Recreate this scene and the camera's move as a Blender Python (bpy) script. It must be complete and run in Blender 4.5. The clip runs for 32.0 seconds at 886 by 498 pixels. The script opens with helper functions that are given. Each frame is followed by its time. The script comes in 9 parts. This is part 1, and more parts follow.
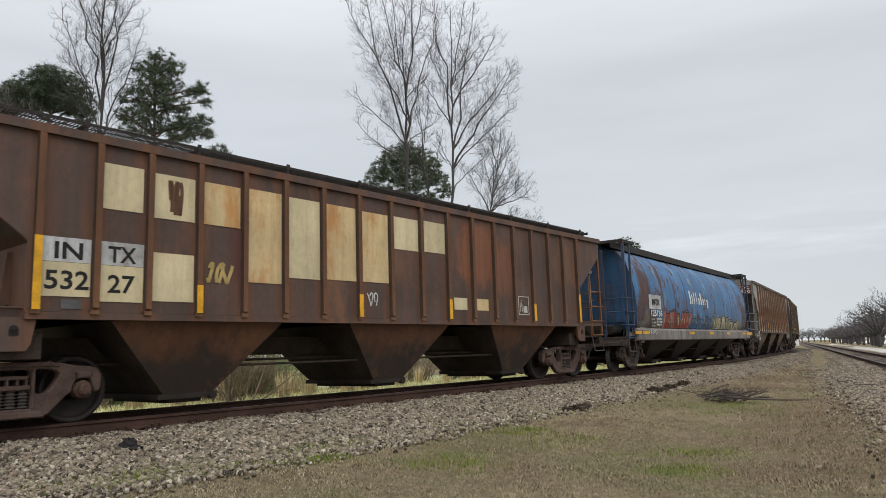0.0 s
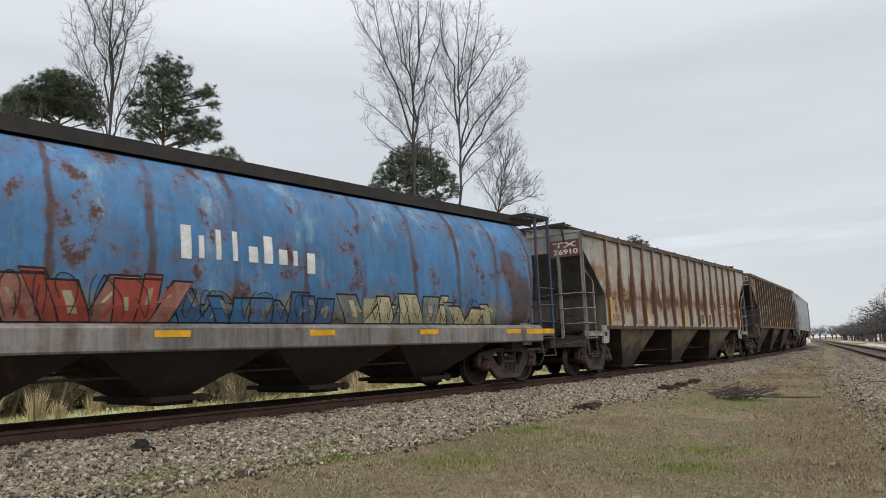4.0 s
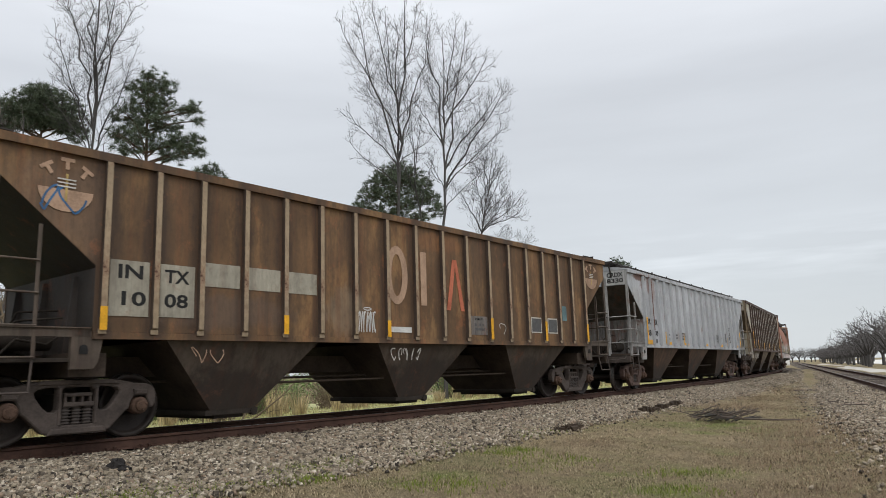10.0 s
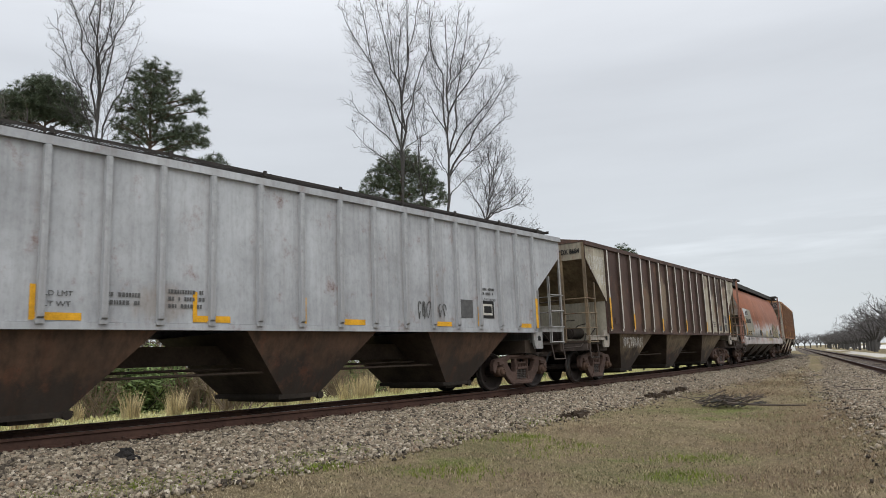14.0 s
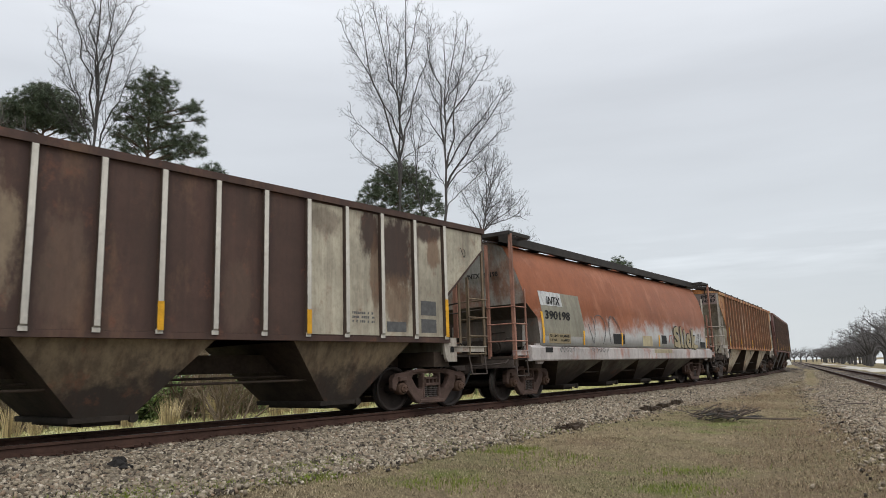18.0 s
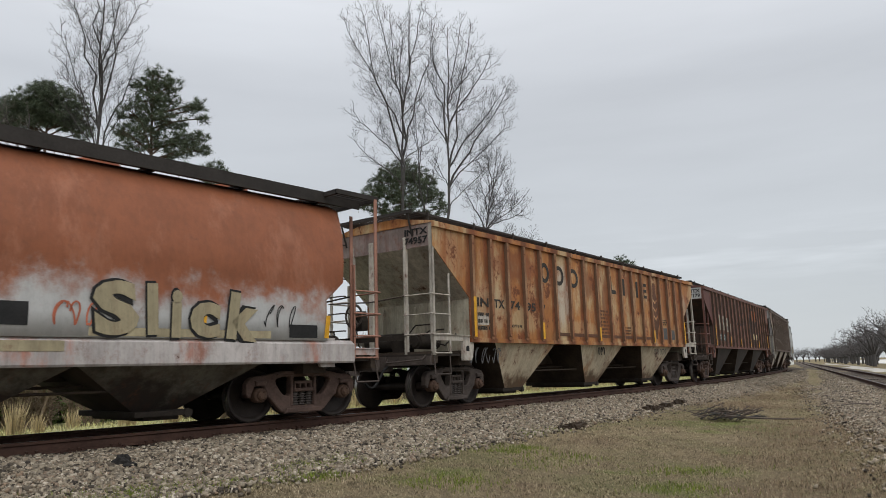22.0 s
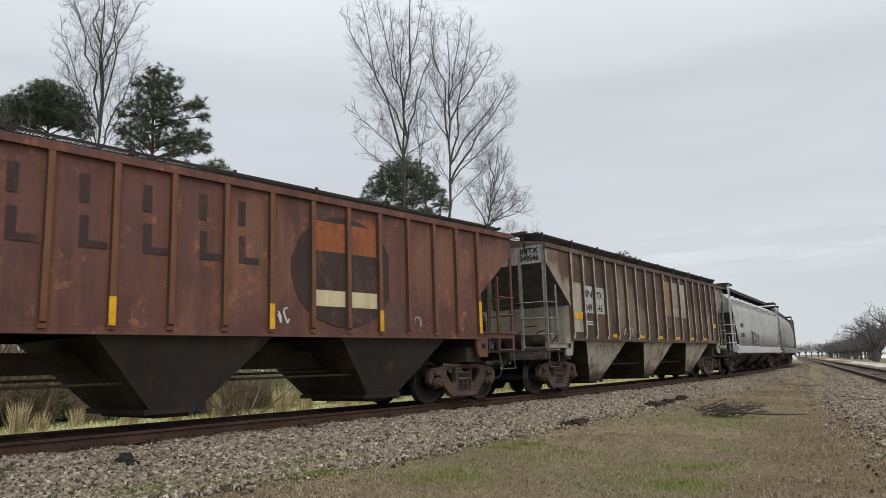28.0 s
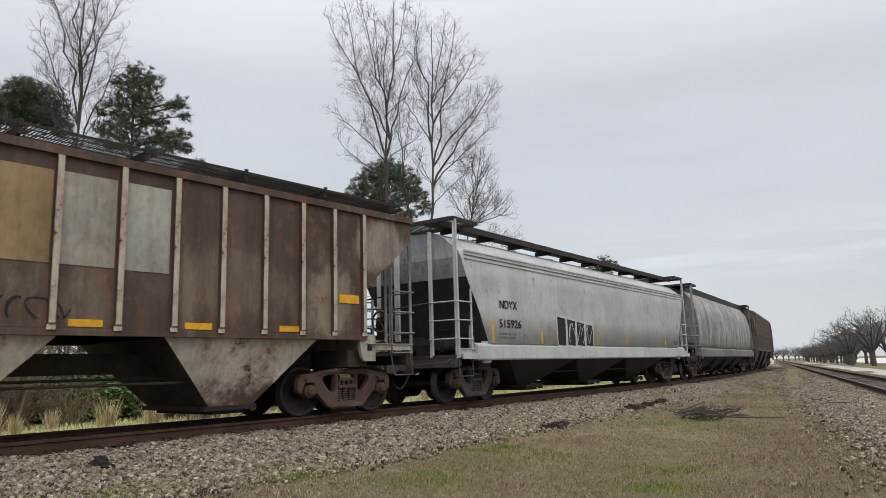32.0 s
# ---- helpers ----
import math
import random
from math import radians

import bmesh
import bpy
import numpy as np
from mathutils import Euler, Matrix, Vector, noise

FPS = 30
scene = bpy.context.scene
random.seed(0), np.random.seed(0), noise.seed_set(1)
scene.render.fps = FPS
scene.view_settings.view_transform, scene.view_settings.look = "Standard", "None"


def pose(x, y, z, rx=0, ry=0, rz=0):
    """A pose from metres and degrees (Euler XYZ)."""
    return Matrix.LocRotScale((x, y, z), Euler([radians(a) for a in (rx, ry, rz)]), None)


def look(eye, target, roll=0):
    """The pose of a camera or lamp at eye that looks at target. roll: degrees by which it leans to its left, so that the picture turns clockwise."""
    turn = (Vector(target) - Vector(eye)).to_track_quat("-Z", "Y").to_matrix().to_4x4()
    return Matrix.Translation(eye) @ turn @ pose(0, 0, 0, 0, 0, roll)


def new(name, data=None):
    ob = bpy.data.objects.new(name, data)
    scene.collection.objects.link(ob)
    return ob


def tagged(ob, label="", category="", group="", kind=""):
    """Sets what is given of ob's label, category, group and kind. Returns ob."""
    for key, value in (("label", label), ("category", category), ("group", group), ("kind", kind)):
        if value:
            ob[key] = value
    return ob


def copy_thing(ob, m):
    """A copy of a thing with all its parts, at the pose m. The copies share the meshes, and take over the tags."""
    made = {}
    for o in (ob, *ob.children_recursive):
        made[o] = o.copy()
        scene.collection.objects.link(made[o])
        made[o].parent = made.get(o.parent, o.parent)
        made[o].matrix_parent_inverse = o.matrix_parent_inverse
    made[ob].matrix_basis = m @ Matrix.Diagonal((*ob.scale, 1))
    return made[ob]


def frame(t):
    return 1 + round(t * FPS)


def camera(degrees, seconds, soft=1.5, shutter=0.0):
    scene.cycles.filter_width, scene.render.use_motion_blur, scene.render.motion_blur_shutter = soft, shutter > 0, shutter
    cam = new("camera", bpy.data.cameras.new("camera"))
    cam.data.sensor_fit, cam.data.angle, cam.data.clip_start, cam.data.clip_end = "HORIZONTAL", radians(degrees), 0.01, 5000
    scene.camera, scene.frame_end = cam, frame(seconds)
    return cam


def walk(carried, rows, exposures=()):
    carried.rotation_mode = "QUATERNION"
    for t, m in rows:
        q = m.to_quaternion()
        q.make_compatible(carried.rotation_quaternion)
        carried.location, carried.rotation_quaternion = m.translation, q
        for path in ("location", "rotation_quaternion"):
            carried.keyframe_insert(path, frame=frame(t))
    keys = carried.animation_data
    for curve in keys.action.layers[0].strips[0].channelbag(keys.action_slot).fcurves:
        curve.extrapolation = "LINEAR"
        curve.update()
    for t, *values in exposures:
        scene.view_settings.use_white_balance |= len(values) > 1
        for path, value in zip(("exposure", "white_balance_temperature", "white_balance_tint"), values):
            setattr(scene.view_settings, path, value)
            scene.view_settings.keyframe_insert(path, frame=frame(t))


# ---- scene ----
from mathutils.geometry import tessellate_polygon

cam = camera(63.98, 32.0, soft=0.7, shutter=0.1)
# seconds, yaw, pitch, roll in degrees, then the eye in metres: a hand-held camera that stands still
CAMERA_ROWS = [
    (0, 0.000, 8.241, 1.819, 0.011, 0.010, 1.507),
    (0.5, -0.162, 8.242, 1.860, 0.004, 0.012, 1.501),
    (1, -0.094, 8.093, 1.853, 0.004, 0.015, 1.501),
    (1.5, -0.066, 8.293, 1.788, 0.002, 0.017, 1.501),
    (2, 0.160, 8.481, 1.701, 0.003, 0.016, 1.501),
    (2.5, 0.510, 8.435, 1.849, 0.003, 0.015, 1.503),
    (3, 0.706, 8.447, 1.874, 0.001, 0.014, 1.500),
    (3.5, 0.866, 8.371, 2.096, 0.003, 0.013, 1.499),
    (5.5, 0.127, 8.119, 2.437, 0.003, 0.015, 1.496),
    (6, -0.028, 8.373, 2.241, 0.006, 0.018, 1.492),
    (6.5, 0.457, 8.924, 2.071, 0.008, 0.018, 1.498),
    (7, 0.722, 9.128, 2.079, 0.002, 0.016, 1.501),
    (7.5, 0.570, 9.113, 2.093, -0.001, 0.013, 1.503),
    (8, 0.553, 9.229, 2.155, 0.001, 0.011, 1.505),
    (8.5, 0.628, 9.408, 2.079, 0.001, 0.003, 1.506),
    (9, 0.559, 9.438, 2.210, -0.002, -0.003, 1.513),
    (9.5, 0.051, 9.871, 2.416, -0.007, -0.005, 1.515),
    (10, -0.696, 9.764, 1.786, 0.000, -0.009, 1.506),
    (10.5, -0.544, 9.716, 1.663, 0.001, -0.010, 1.504),
    (11, -0.245, 9.734, 1.851, -0.001, -0.011, 1.500),
    (11.5, -0.141, 9.243, 1.546, -0.008, -0.014, 1.498),
    (12, 0.392, 8.572, 1.799, -0.019, -0.008, 1.503),
    (12.5, 0.129, 7.813, 1.862, -0.015, 0.009, 1.499),
    (13, -0.169, 8.514, 1.562, 0.001, 0.021, 1.491),
    (13.5, -0.069, 8.955, 1.985, -0.010, 0.009, 1.503),
    (15.5, -0.733, 8.255, 2.124, -0.002, 0.004, 1.500),
    (16, -0.833, 8.353, 1.991, -0.000, 0.001, 1.497),
    (16.5, -0.869, 8.683, 2.166, 0.002, -0.001, 1.493),
    (17, -0.978, 9.039, 1.718, 0.006, 0.000, 1.493),
    (17.5, -0.821, 9.398, 1.949, 0.006, -0.003, 1.494),
    (18, -0.595, 9.732, 1.757, 0.003, -0.009, 1.493),
    (18.5, -0.704, 9.886, 1.679, -0.001, -0.010, 1.500),
    (19, -0.867, 9.776, 1.719, -0.001, -0.010, 1.501),
    (19.5, -1.068, 9.807, 1.675, -0.001, -0.013, 1.500),
    (20, -1.169, 9.728, 2.091, -0.002, -0.013, 1.500),
    (20.5, -1.217, 9.490, 1.793, -0.005, -0.011, 1.498),
    (21, -1.163, 9.653, 1.344, 0.001, -0.007, 1.499),
    (21.5, -0.843, 9.879, 1.521, 0.005, -0.009, 1.491),
    (22, -0.422, 9.639, 1.585, -0.011, -0.013, 1.496),
    (22.5, -0.604, 9.055, 1.980, -0.012, -0.006, 1.501),
    (23, -0.890, 8.953, 2.007, 0.001, -0.003, 1.501),
    (23.5, -0.852, 9.062, 2.043, 0.010, -0.005, 1.507),
    (24, -0.593, 9.373, 1.827, 0.015, -0.011, 1.504),
    (24.5, -0.185, 9.761, 1.620, 0.010, -0.004, 1.500),
    (25, 0.178, 9.712, 1.666, -0.006, -0.017, 1.502),
    (25.5, -0.200, 9.517, 1.644, -0.005, -0.012, 1.497),
    (26, -0.371, 9.195, 1.701, -0.006, -0.010, 1.499),
    (26.5, -0.466, 9.089, 1.704, -0.005, -0.009, 1.500),
    (28.5, -0.193, 9.461, 1.856, -0.003, -0.009, 1.498),
    (29, -0.473, 9.454, 2.168, -0.002, -0.008, 1.497),
    (29.5, -0.382, 9.501, 2.034, -0.005, -0.008, 1.499),
    (30, -0.711, 9.361, 1.937, -0.007, -0.010, 1.496),
    (30.5, -0.817, 8.945, 1.861, -0.002, -0.004, 1.496),
    (31, -0.948, 9.170, 1.419, 0.003, 0.005, 1.500),
    (31.5, -1.433, 9.399, 1.391, 0.008, 0.012, 1.502),
    (32, -1.713, 9.552, 1.658, 0.011, 0.011, 1.501),
]
walk(cam, [(t, pose(x, y, z, 90 + pitch, roll, yaw)) for t, yaw, pitch, roll, x, y, z in CAMERA_ROWS],
     [(0, 0.06), (5.5, 0.10), (17, 0.10), (19.5, 0.04), (21, -0.08), (25.5, -0.08), (28.5, 0.05), (32, 0.03)])

# ---------------------------------------------------------------- light: an overcast winter sky
world = bpy.data.worlds.new("overcast_sky")
scene.world = world
world.use_nodes = True
wn, wl = world.node_tree.nodes, world.node_tree.links
wn.clear()
w_out = wn.new("ShaderNodeOutputWorld")
w_bg = wn.new("ShaderNodeBackground")
w_sky = wn.new("ShaderNodeTexSky")
w_sky.sky_type = 'NISHITA'
w_sky.sun_disc = False
w_sky.sun_elevation = radians(38)
w_sky.sun_rotation = radians(150)
w_co = wn.new("ShaderNodeTexCoord")
w_sep = wn.new("ShaderNodeSeparateXYZ")
wl.new(w_co.outputs["Generated"], w_sep.inputs[0])
# cloud layer: brighter towards the zenith, soft banks near the horizon
w_up = wn.new("ShaderNodeMapRange")
w_up.inputs["From Min"].default_value, w_up.inputs["From Max"].default_value = -0.05, 1.0
w_up.inputs["To Min"].default_value, w_up.inputs["To Max"].default_value = 0.0, 1.0
wl.new(w_sep.outputs["Z"], w_up.inputs["Value"])
w_ramp = wn.new("ShaderNodeValToRGB")
w_ramp.color_ramp.elements[0].position, w_ramp.color_ramp.elements[0].color = 0.03, (0.63, 0.67, 0.70, 1)
w_ramp.color_ramp.elements[1].position, w_ramp.color_ramp.elements[1].color = 0.9, (1.5, 1.53, 1.6, 1)
w_mid = w_ramp.color_ramp.elements.new(0.40)
w_mid.color = (0.66, 0.69, 0.735, 1)
wl.new(w_up.outputs[0], w_ramp.inputs[0])
w_map = wn.new("ShaderNodeMapping")
w_map.inputs["Scale"].default_value = (1.4, 1.4, 9.0)
wl.new(w_co.outputs["Generated"], w_map.inputs[0])
w_noise = wn.new("ShaderNodeTexNoise")
w_noise.inputs["Scale"].default_value, w_noise.inputs["Detail"].default_value = 1.7, 6.0
wl.new(w_map.outputs[0], w_noise.inputs["Vector"])
w_nr = wn.new("ShaderNodeMapRange")
w_nr.inputs["From Min"].default_value, w_nr.inputs["From Max"].default_value = 0.3, 0.72
w_nr.inputs["To Min"].default_value, w_nr.inputs["To Max"].default_value = 0.95, 1.05
wl.new(w_noise.outputs["Fac"], w_nr.inputs["Value"])
w_mul = wn.new("ShaderNodeVectorMath")
w_mul.operation = 'SCALE'
wl.new(w_ramp.outputs[0], w_mul.inputs[0])
w_low = wn.new("ShaderNodeMapRange")                       # thinner cloud in a low band
w_low.interpolation_type = 'SMOOTHSTEP'
for k_, v_ in (("From Min", 0.0), ("From Max", 0.065), ("To Min", 1.0), ("To Max", 0.0)):
    w_low.inputs[k_].default_value = v_
w_dist = wn.new("ShaderNodeMath")
w_dist.operation = 'ABSOLUTE'
w_sub = wn.new("ShaderNodeMath")
w_sub.operation = 'SUBTRACT'
w_sub.inputs[1].default_value = 0.135
wl.new(w_sep.outputs["Z"], w_sub.inputs[0])
wl.new(w_sub.outputs[0], w_dist.inputs[0])
wl.new(w_dist.outputs[0], w_low.inputs["Value"])
w_map2 = wn.new("ShaderNodeMapping")
w_map2.inputs["Scale"].default_value = (3.0, 3.0, 26.0)
wl.new(w_co.outputs["Generated"], w_map2.inputs[0])
w_noise2 = wn.new("ShaderNodeTexNoise")
w_noise2.inputs["Scale"].default_value, w_noise2.inputs["Detail"].default_value = 2.0, 7.0
wl.new(w_map2.outputs[0], w_noise2.inputs["Vector"])
w_nr2 = wn.new("ShaderNodeMapRange")
w_nr2.inputs["From Min"].default_value, w_nr2.inputs["From Max"].default_value = 0.45, 0.7
w_nr2.inputs["To Min"].default_value, w_nr2.inputs["To Max"].default_value = 0.0, 0.16
wl.new(w_noise2.outputs["Fac"], w_nr2.inputs["Value"])
w_gain = wn.new("ShaderNodeMath")
w_gain.operation = 'MULTIPLY_ADD'
wl.new(w_low.outputs[0], w_gain.inputs[0])
wl.new(w_nr2.outputs[0], w_gain.inputs[1])
wl.new(w_nr.outputs[0], w_gain.inputs[2])
wl.new(w_gain.outputs[0], w_mul.inputs["Scale"])
w_dim = wn.new("ShaderNodeVectorMath")
w_dim.operation = 'SCALE'
w_dim.inputs["Scale"].default_value = 0.10
wl.new(w_sky.outputs[0], w_dim.inputs[0])
w_mix = wn.new("ShaderNodeMixRGB")
w_mix.inputs[0].default_value = 0.93
wl.new(w_dim.outputs[0], w_mix.inputs[1])
wl.new(w_mul.outputs[0], w_mix.inputs[2])
wl.new(w_mix.outputs[0], w_bg.inputs["Color"])
w_bg.inputs["Strength"].default_value = 1.0
wl.new(w_bg.outputs[0], w_out.inputs[0])

sun = new("sun", bpy.data.lights.new("sun", 'SUN'))
sun.data.energy, sun.data.angle, sun.data.color = 1.3, radians(50), (1.0, 0.97, 0.92)
sun.matrix_world = look((4, -14, 22), (0, 8, 0))
scene.view_settings.exposure = 0.0

# ---------------------------------------------------------------- materials
def mat(name):
    m = bpy.data.materials.new(name)
    m.use_nodes = True
    n = m.node_tree.nodes
    return m, n, m.node_tree.links, n["Principled BSDF"]


def math_node(n, l, op, a, b):
    k = n.new("ShaderNodeMath")
    k.operation = op
    for i, v in enumerate((a, b)):
        if isinstance(v, (int, float)):
            k.inputs[i].default_value = v
        else:
            l.new(v, k.inputs[i])
    return k.outputs[0]


def noise_node(n, l, co, scale, detail=4.0, rough=0.55, stretch=(1, 1, 1), offset=0.0):
    mp = n.new("ShaderNodeMapping")
    mp.inputs["Scale"].default_value = stretch
    mp.inputs["Location"].default_value = (offset, offset * 1.7, offset * 0.6)
    l.new(co, mp.inputs[0])
    t = n.new("ShaderNodeTexNoise")
    t.inputs["Scale"].default_value, t.inputs["Detail"].default_value, t.inputs["Roughness"].default_value = scale, detail, rough
    l.new(mp.outputs[0], t.inputs["Vector"])
    return t.outputs["Fac"]


def ramp_node(n, l, fac, lo, hi, a=0.0, b=1.0):
    r = n.new("ShaderNodeMapRange")
    r.interpolation_type = 'SMOOTHSTEP'
    for k, v in (("From Min", lo), ("From Max", hi), ("To Min", a), ("To Max", b)):
        r.inputs[k].default_value = v
    l.new(fac, r.inputs["Value"])
    return r.outputs[0]


def mix_node(n, l, fac, a, b):
    k = n.new("ShaderNodeMixRGB")
    for i, v in zip((0, 1, 2), (fac, a, b)):
        if isinstance(v, (int, float)):
            k.inputs[i].default_value = v
        elif isinstance(v, tuple):
            k.inputs[i].default_value = (*v[:3], 1)
        else:
            l.new(v, k.inputs[i])
    return k.outputs[0]


def bump_node(n, l, b, height, strength, distance=0.01):
    k = n.new("ShaderNodeBump")
    k.inputs["Strength"].default_value, k.inputs["Distance"].default_value = strength, distance
    l.new(height, k.inputs["Height"])
    l.new(k.outputs[0], b.inputs["Normal"])


def paint(name, base, rust=0.3, streak=0.3, dirt=0.3, seed=0.0, rough=0.62, rust_col=(0.085, 0.034, 0.02), dirt_col=(0.035, 0.0255, 0.0195), second=None, second_amount=0.0, band=None, low=None, seams=None, panels=0.0, ribs=None, gate=None, stains=()):
    """Weathered paint on steel: fading, grime, vertical streaks, rust spots.
    band: (z, half height, amount, rib spacing) of a rusty belt; low: (z, softness, colour) of the lower part, old
    primer on car sides, a darker tone on bays;
    seams: (spacing, amount) of rust along upright welds; panels: how much one panel differs from the next; ribs:
    (places, reach, amount, colour) of stains bleeding from the ribs; stains: (x, z, half width, half height, amount,
    colour) of ragged patches; gate: (x, reach) where the belt is strongest."""
    m, n, l, b = mat(name)
    co = n.new("ShaderNodeTexCoord").outputs["Object"]
    sep = n.new("ShaderNodeSeparateXYZ")
    l.new(co, sep.inputs[0])
    X, Z = sep.outputs["X"], sep.outputs["Z"]
    base = tuple(c * 0.86 for c in base)
    broad = noise_node(n, l, co, 0.55, 7, 0.68, (1, 1, 1.2), seed)
    col = mix_node(n, l, ramp_node(n, l, broad, 0.28, 0.72), tuple(c * (1 - min(0.38, 0.06 + dirt)) for c in base), tuple(min(1, c * 1.18) for c in base))
    if second:
        f = noise_node(n, l, co, 0.9, 8, 0.7, (1.3, 1, 0.55), seed + 5)
        col = mix_node(n, l, ramp_node(n, l, f, 0.60 - 0.3 * second_amount, 0.74 - 0.25 * second_amount), col, second)
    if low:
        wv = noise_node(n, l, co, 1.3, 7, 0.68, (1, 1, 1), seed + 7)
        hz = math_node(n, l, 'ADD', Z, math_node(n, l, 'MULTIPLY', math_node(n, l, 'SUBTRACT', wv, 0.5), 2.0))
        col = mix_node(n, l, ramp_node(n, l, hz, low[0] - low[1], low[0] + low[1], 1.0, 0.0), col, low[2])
    if panels:
        wn_ = n.new("ShaderNodeTexWhiteNoise")
        wn_.noise_dimensions = '1D'
        l.new(math_node(n, l, 'FLOOR', math_node(n, l, 'DIVIDE', X, 0.86), 0), wn_.inputs["W"])
        col = mix_node(n, l, math_node(n, l, 'MULTIPLY', wn_.outputs["Value"], panels), col, dirt_col)
    if ribs:
        r = n.new("ShaderNodeValToRGB")
        e = r.color_ramp.elements
        e[0].color, e[1].color = (0, 0, 0, 1), (0, 0, 0, 1)
        for p in sorted(x for x in ribs[0] if x > 0):
            for q, v in ((p - ribs[1], 0.0), (p, 1.0), (p + ribs[1], 0.0)):
                e.new(q / 9).color = (v, v, v, 1)
        l.new(math_node(n, l, 'DIVIDE', math_node(n, l, 'ABSOLUTE', X, 0), 9.0), r.inputs[0])
        bl = noise_node(n, l, co, 1.6, 8, 0.72, (1.6, 1, 0.45), seed + 71)
        near = math_node(n, l, 'ADD', math_node(n, l, 'MULTIPLY', r.outputs[0], 0.55), bl)
        col = mix_node(n, l, math_node(n, l, 'MULTIPLY', ramp_node(n, l, near, 0.55, 0.88), ribs[2]), col, ribs[3])
    if stains:
        ragged = math_node(n, l, 'MULTIPLY', noise_node(n, l, co, 2.4, 9, 0.74, (1.5, 1, 0.7), seed + 81), 1.7)
    for sx, sz, hw, hh, amount, tone in stains:
        dx = math_node(n, l, 'POWER', math_node(n, l, 'DIVIDE', math_node(n, l, 'SUBTRACT', X, sx), hw), 2.0)
        dz = math_node(n, l, 'POWER', math_node(n, l, 'DIVIDE', math_node(n, l, 'SUBTRACT', Z, sz), hh), 2.0)
        far = math_node(n, l, 'ADD', math_node(n, l, 'SQRT', math_node(n, l, 'ADD', dx, dz), 0), ragged)
        col = mix_node(n, l, math_node(n, l, 'MULTIPLY', ramp_node(n, l, far, 1.45, 1.95, 1.0, 0.0), amount), col, tone)
    st = noise_node(n, l, co, 5.5, 7, 0.7, (1.0, 1.0, 0.05), seed + 11)
    col = mix_node(n, l, math_node(n, l, 'MULTIPLY', ramp_node(n, l, st, 0.40, 0.70), min(1.0, dirt * 1.25)), col, dirt_col)
    cl = noise_node(n, l, co, 1.1, 8, 0.72, (1.0, 1.0, 0.45), seed + 17)
    col = mix_node(n, l, math_node(n, l, 'MULTIPLY', ramp_node(n, l, cl, 0.48, 0.72), min(1.0, dirt * 1.3)), col, tuple(c * 1.6 for c in dirt_col))
    st2 = noise_node(n, l, co, 3.2, 8, 0.72, (1.6, 1.0, 0.10), seed + 23)
    col = mix_node(n, l, math_node(n, l, 'MULTIPLY', ramp_node(n, l, st2, 0.48, 0.70), streak), col, tuple(c * 1.3 for c in rust_col))
    sp = noise_node(n, l, co, 2.2, 10, 0.75, (1, 1, 0.8), seed + 31)
    fac = ramp_node(n, l, sp, 0.67 - 0.15 * rust, 0.72 - 0.13 * rust)
    col = mix_node(n, l, math_node(n, l, 'MULTIPLY', ramp_node(n, l, sp, 0.57 - 0.14 * rust, 0.70 - 0.13 * rust), 0.45), col, tuple(min(1.0, c * 2.2) for c in rust_col))
    if band:
        wob = noise_node(n, l, co, 1.5, 10, 0.72, (1.7, 1, 0.55), seed + 41)
        d = math_node(n, l, 'ABSOLUTE', math_node(n, l, 'SUBTRACT', Z, band[0]), 0)
        d = math_node(n, l, 'SUBTRACT', 1.0, math_node(n, l, 'DIVIDE', d, band[1]))
        rib = math_node(n, l, 'ABSOLUTE', math_node(n, l, 'SUBTRACT', math_node(n, l, 'FRACT', math_node(n, l, 'DIVIDE', X, band[3]), 0), 0.5), 0)
        edge = ramp_node(n, l, rib, 0.02, 0.32, 0.20, -0.05)
        g = math_node(n, l, 'ADD', math_node(n, l, 'ADD', math_node(n, l, 'MULTIPLY', d, 0.30), wob), edge)
        if gate:
            away = math_node(n, l, 'ABSOLUTE', math_node(n, l, 'SUBTRACT', X, gate[0]), 0)
            g = math_node(n, l, 'SUBTRACT', g, ramp_node(n, l, away, gate[1] * 0.3, gate[1], 0.0, 0.05))
        fac = math_node(n, l, 'MAXIMUM', fac, math_node(n, l, 'MULTIPLY', ramp_node(n, l, g, 0.66, 0.76), band[2]))
        halo = ramp_node(n, l, g, 0.54, 0.74)
        col = mix_node(n, l, math_node(n, l, 'MULTIPLY', halo, 0.7), col, (0.30, 0.155, 0.08))
    if seams:
        wig = noise_node(n, l, co, 1.2, 5, 0.7, (1, 1, 0.8), seed + 51)
        xx = math_node(n, l, 'ADD', X, math_node(n, l, 'MULTIPLY', wig, 0.35))
        ph = math_node(n, l, 'ABSOLUTE', math_node(n, l, 'SUBTRACT', math_node(n, l, 'FRACT', math_node(n, l, 'DIVIDE', xx, seams[0]), 0), 0.5), 0)
        gate = noise_node(n, l, co, 0.9, 4, 0.6, (1.3, 1, 0.5), seed + 57)
        sm = math_node(n, l, 'MULTIPLY', ramp_node(n, l, ph, 0.02, 0.065, 1.0, 0.0), ramp_node(n, l, gate, 0.30, 0.58))
        fac = math_node(n, l, 'MAXIMUM', fac, math_node(n, l, 'MULTIPLY', sm, seams[1]))
    fine = noise_node(n, l, co, 38.0, 5, 0.65, (1, 1, 1), seed)
    rc = mix_node(n, l, ramp_node(n, l, fine, 0.3, 0.7), tuple(c * 0.7 for c in rust_col), tuple(c * 1.25 for c in rust_col))
    col = mix_node(n, l, fac, col, rc)
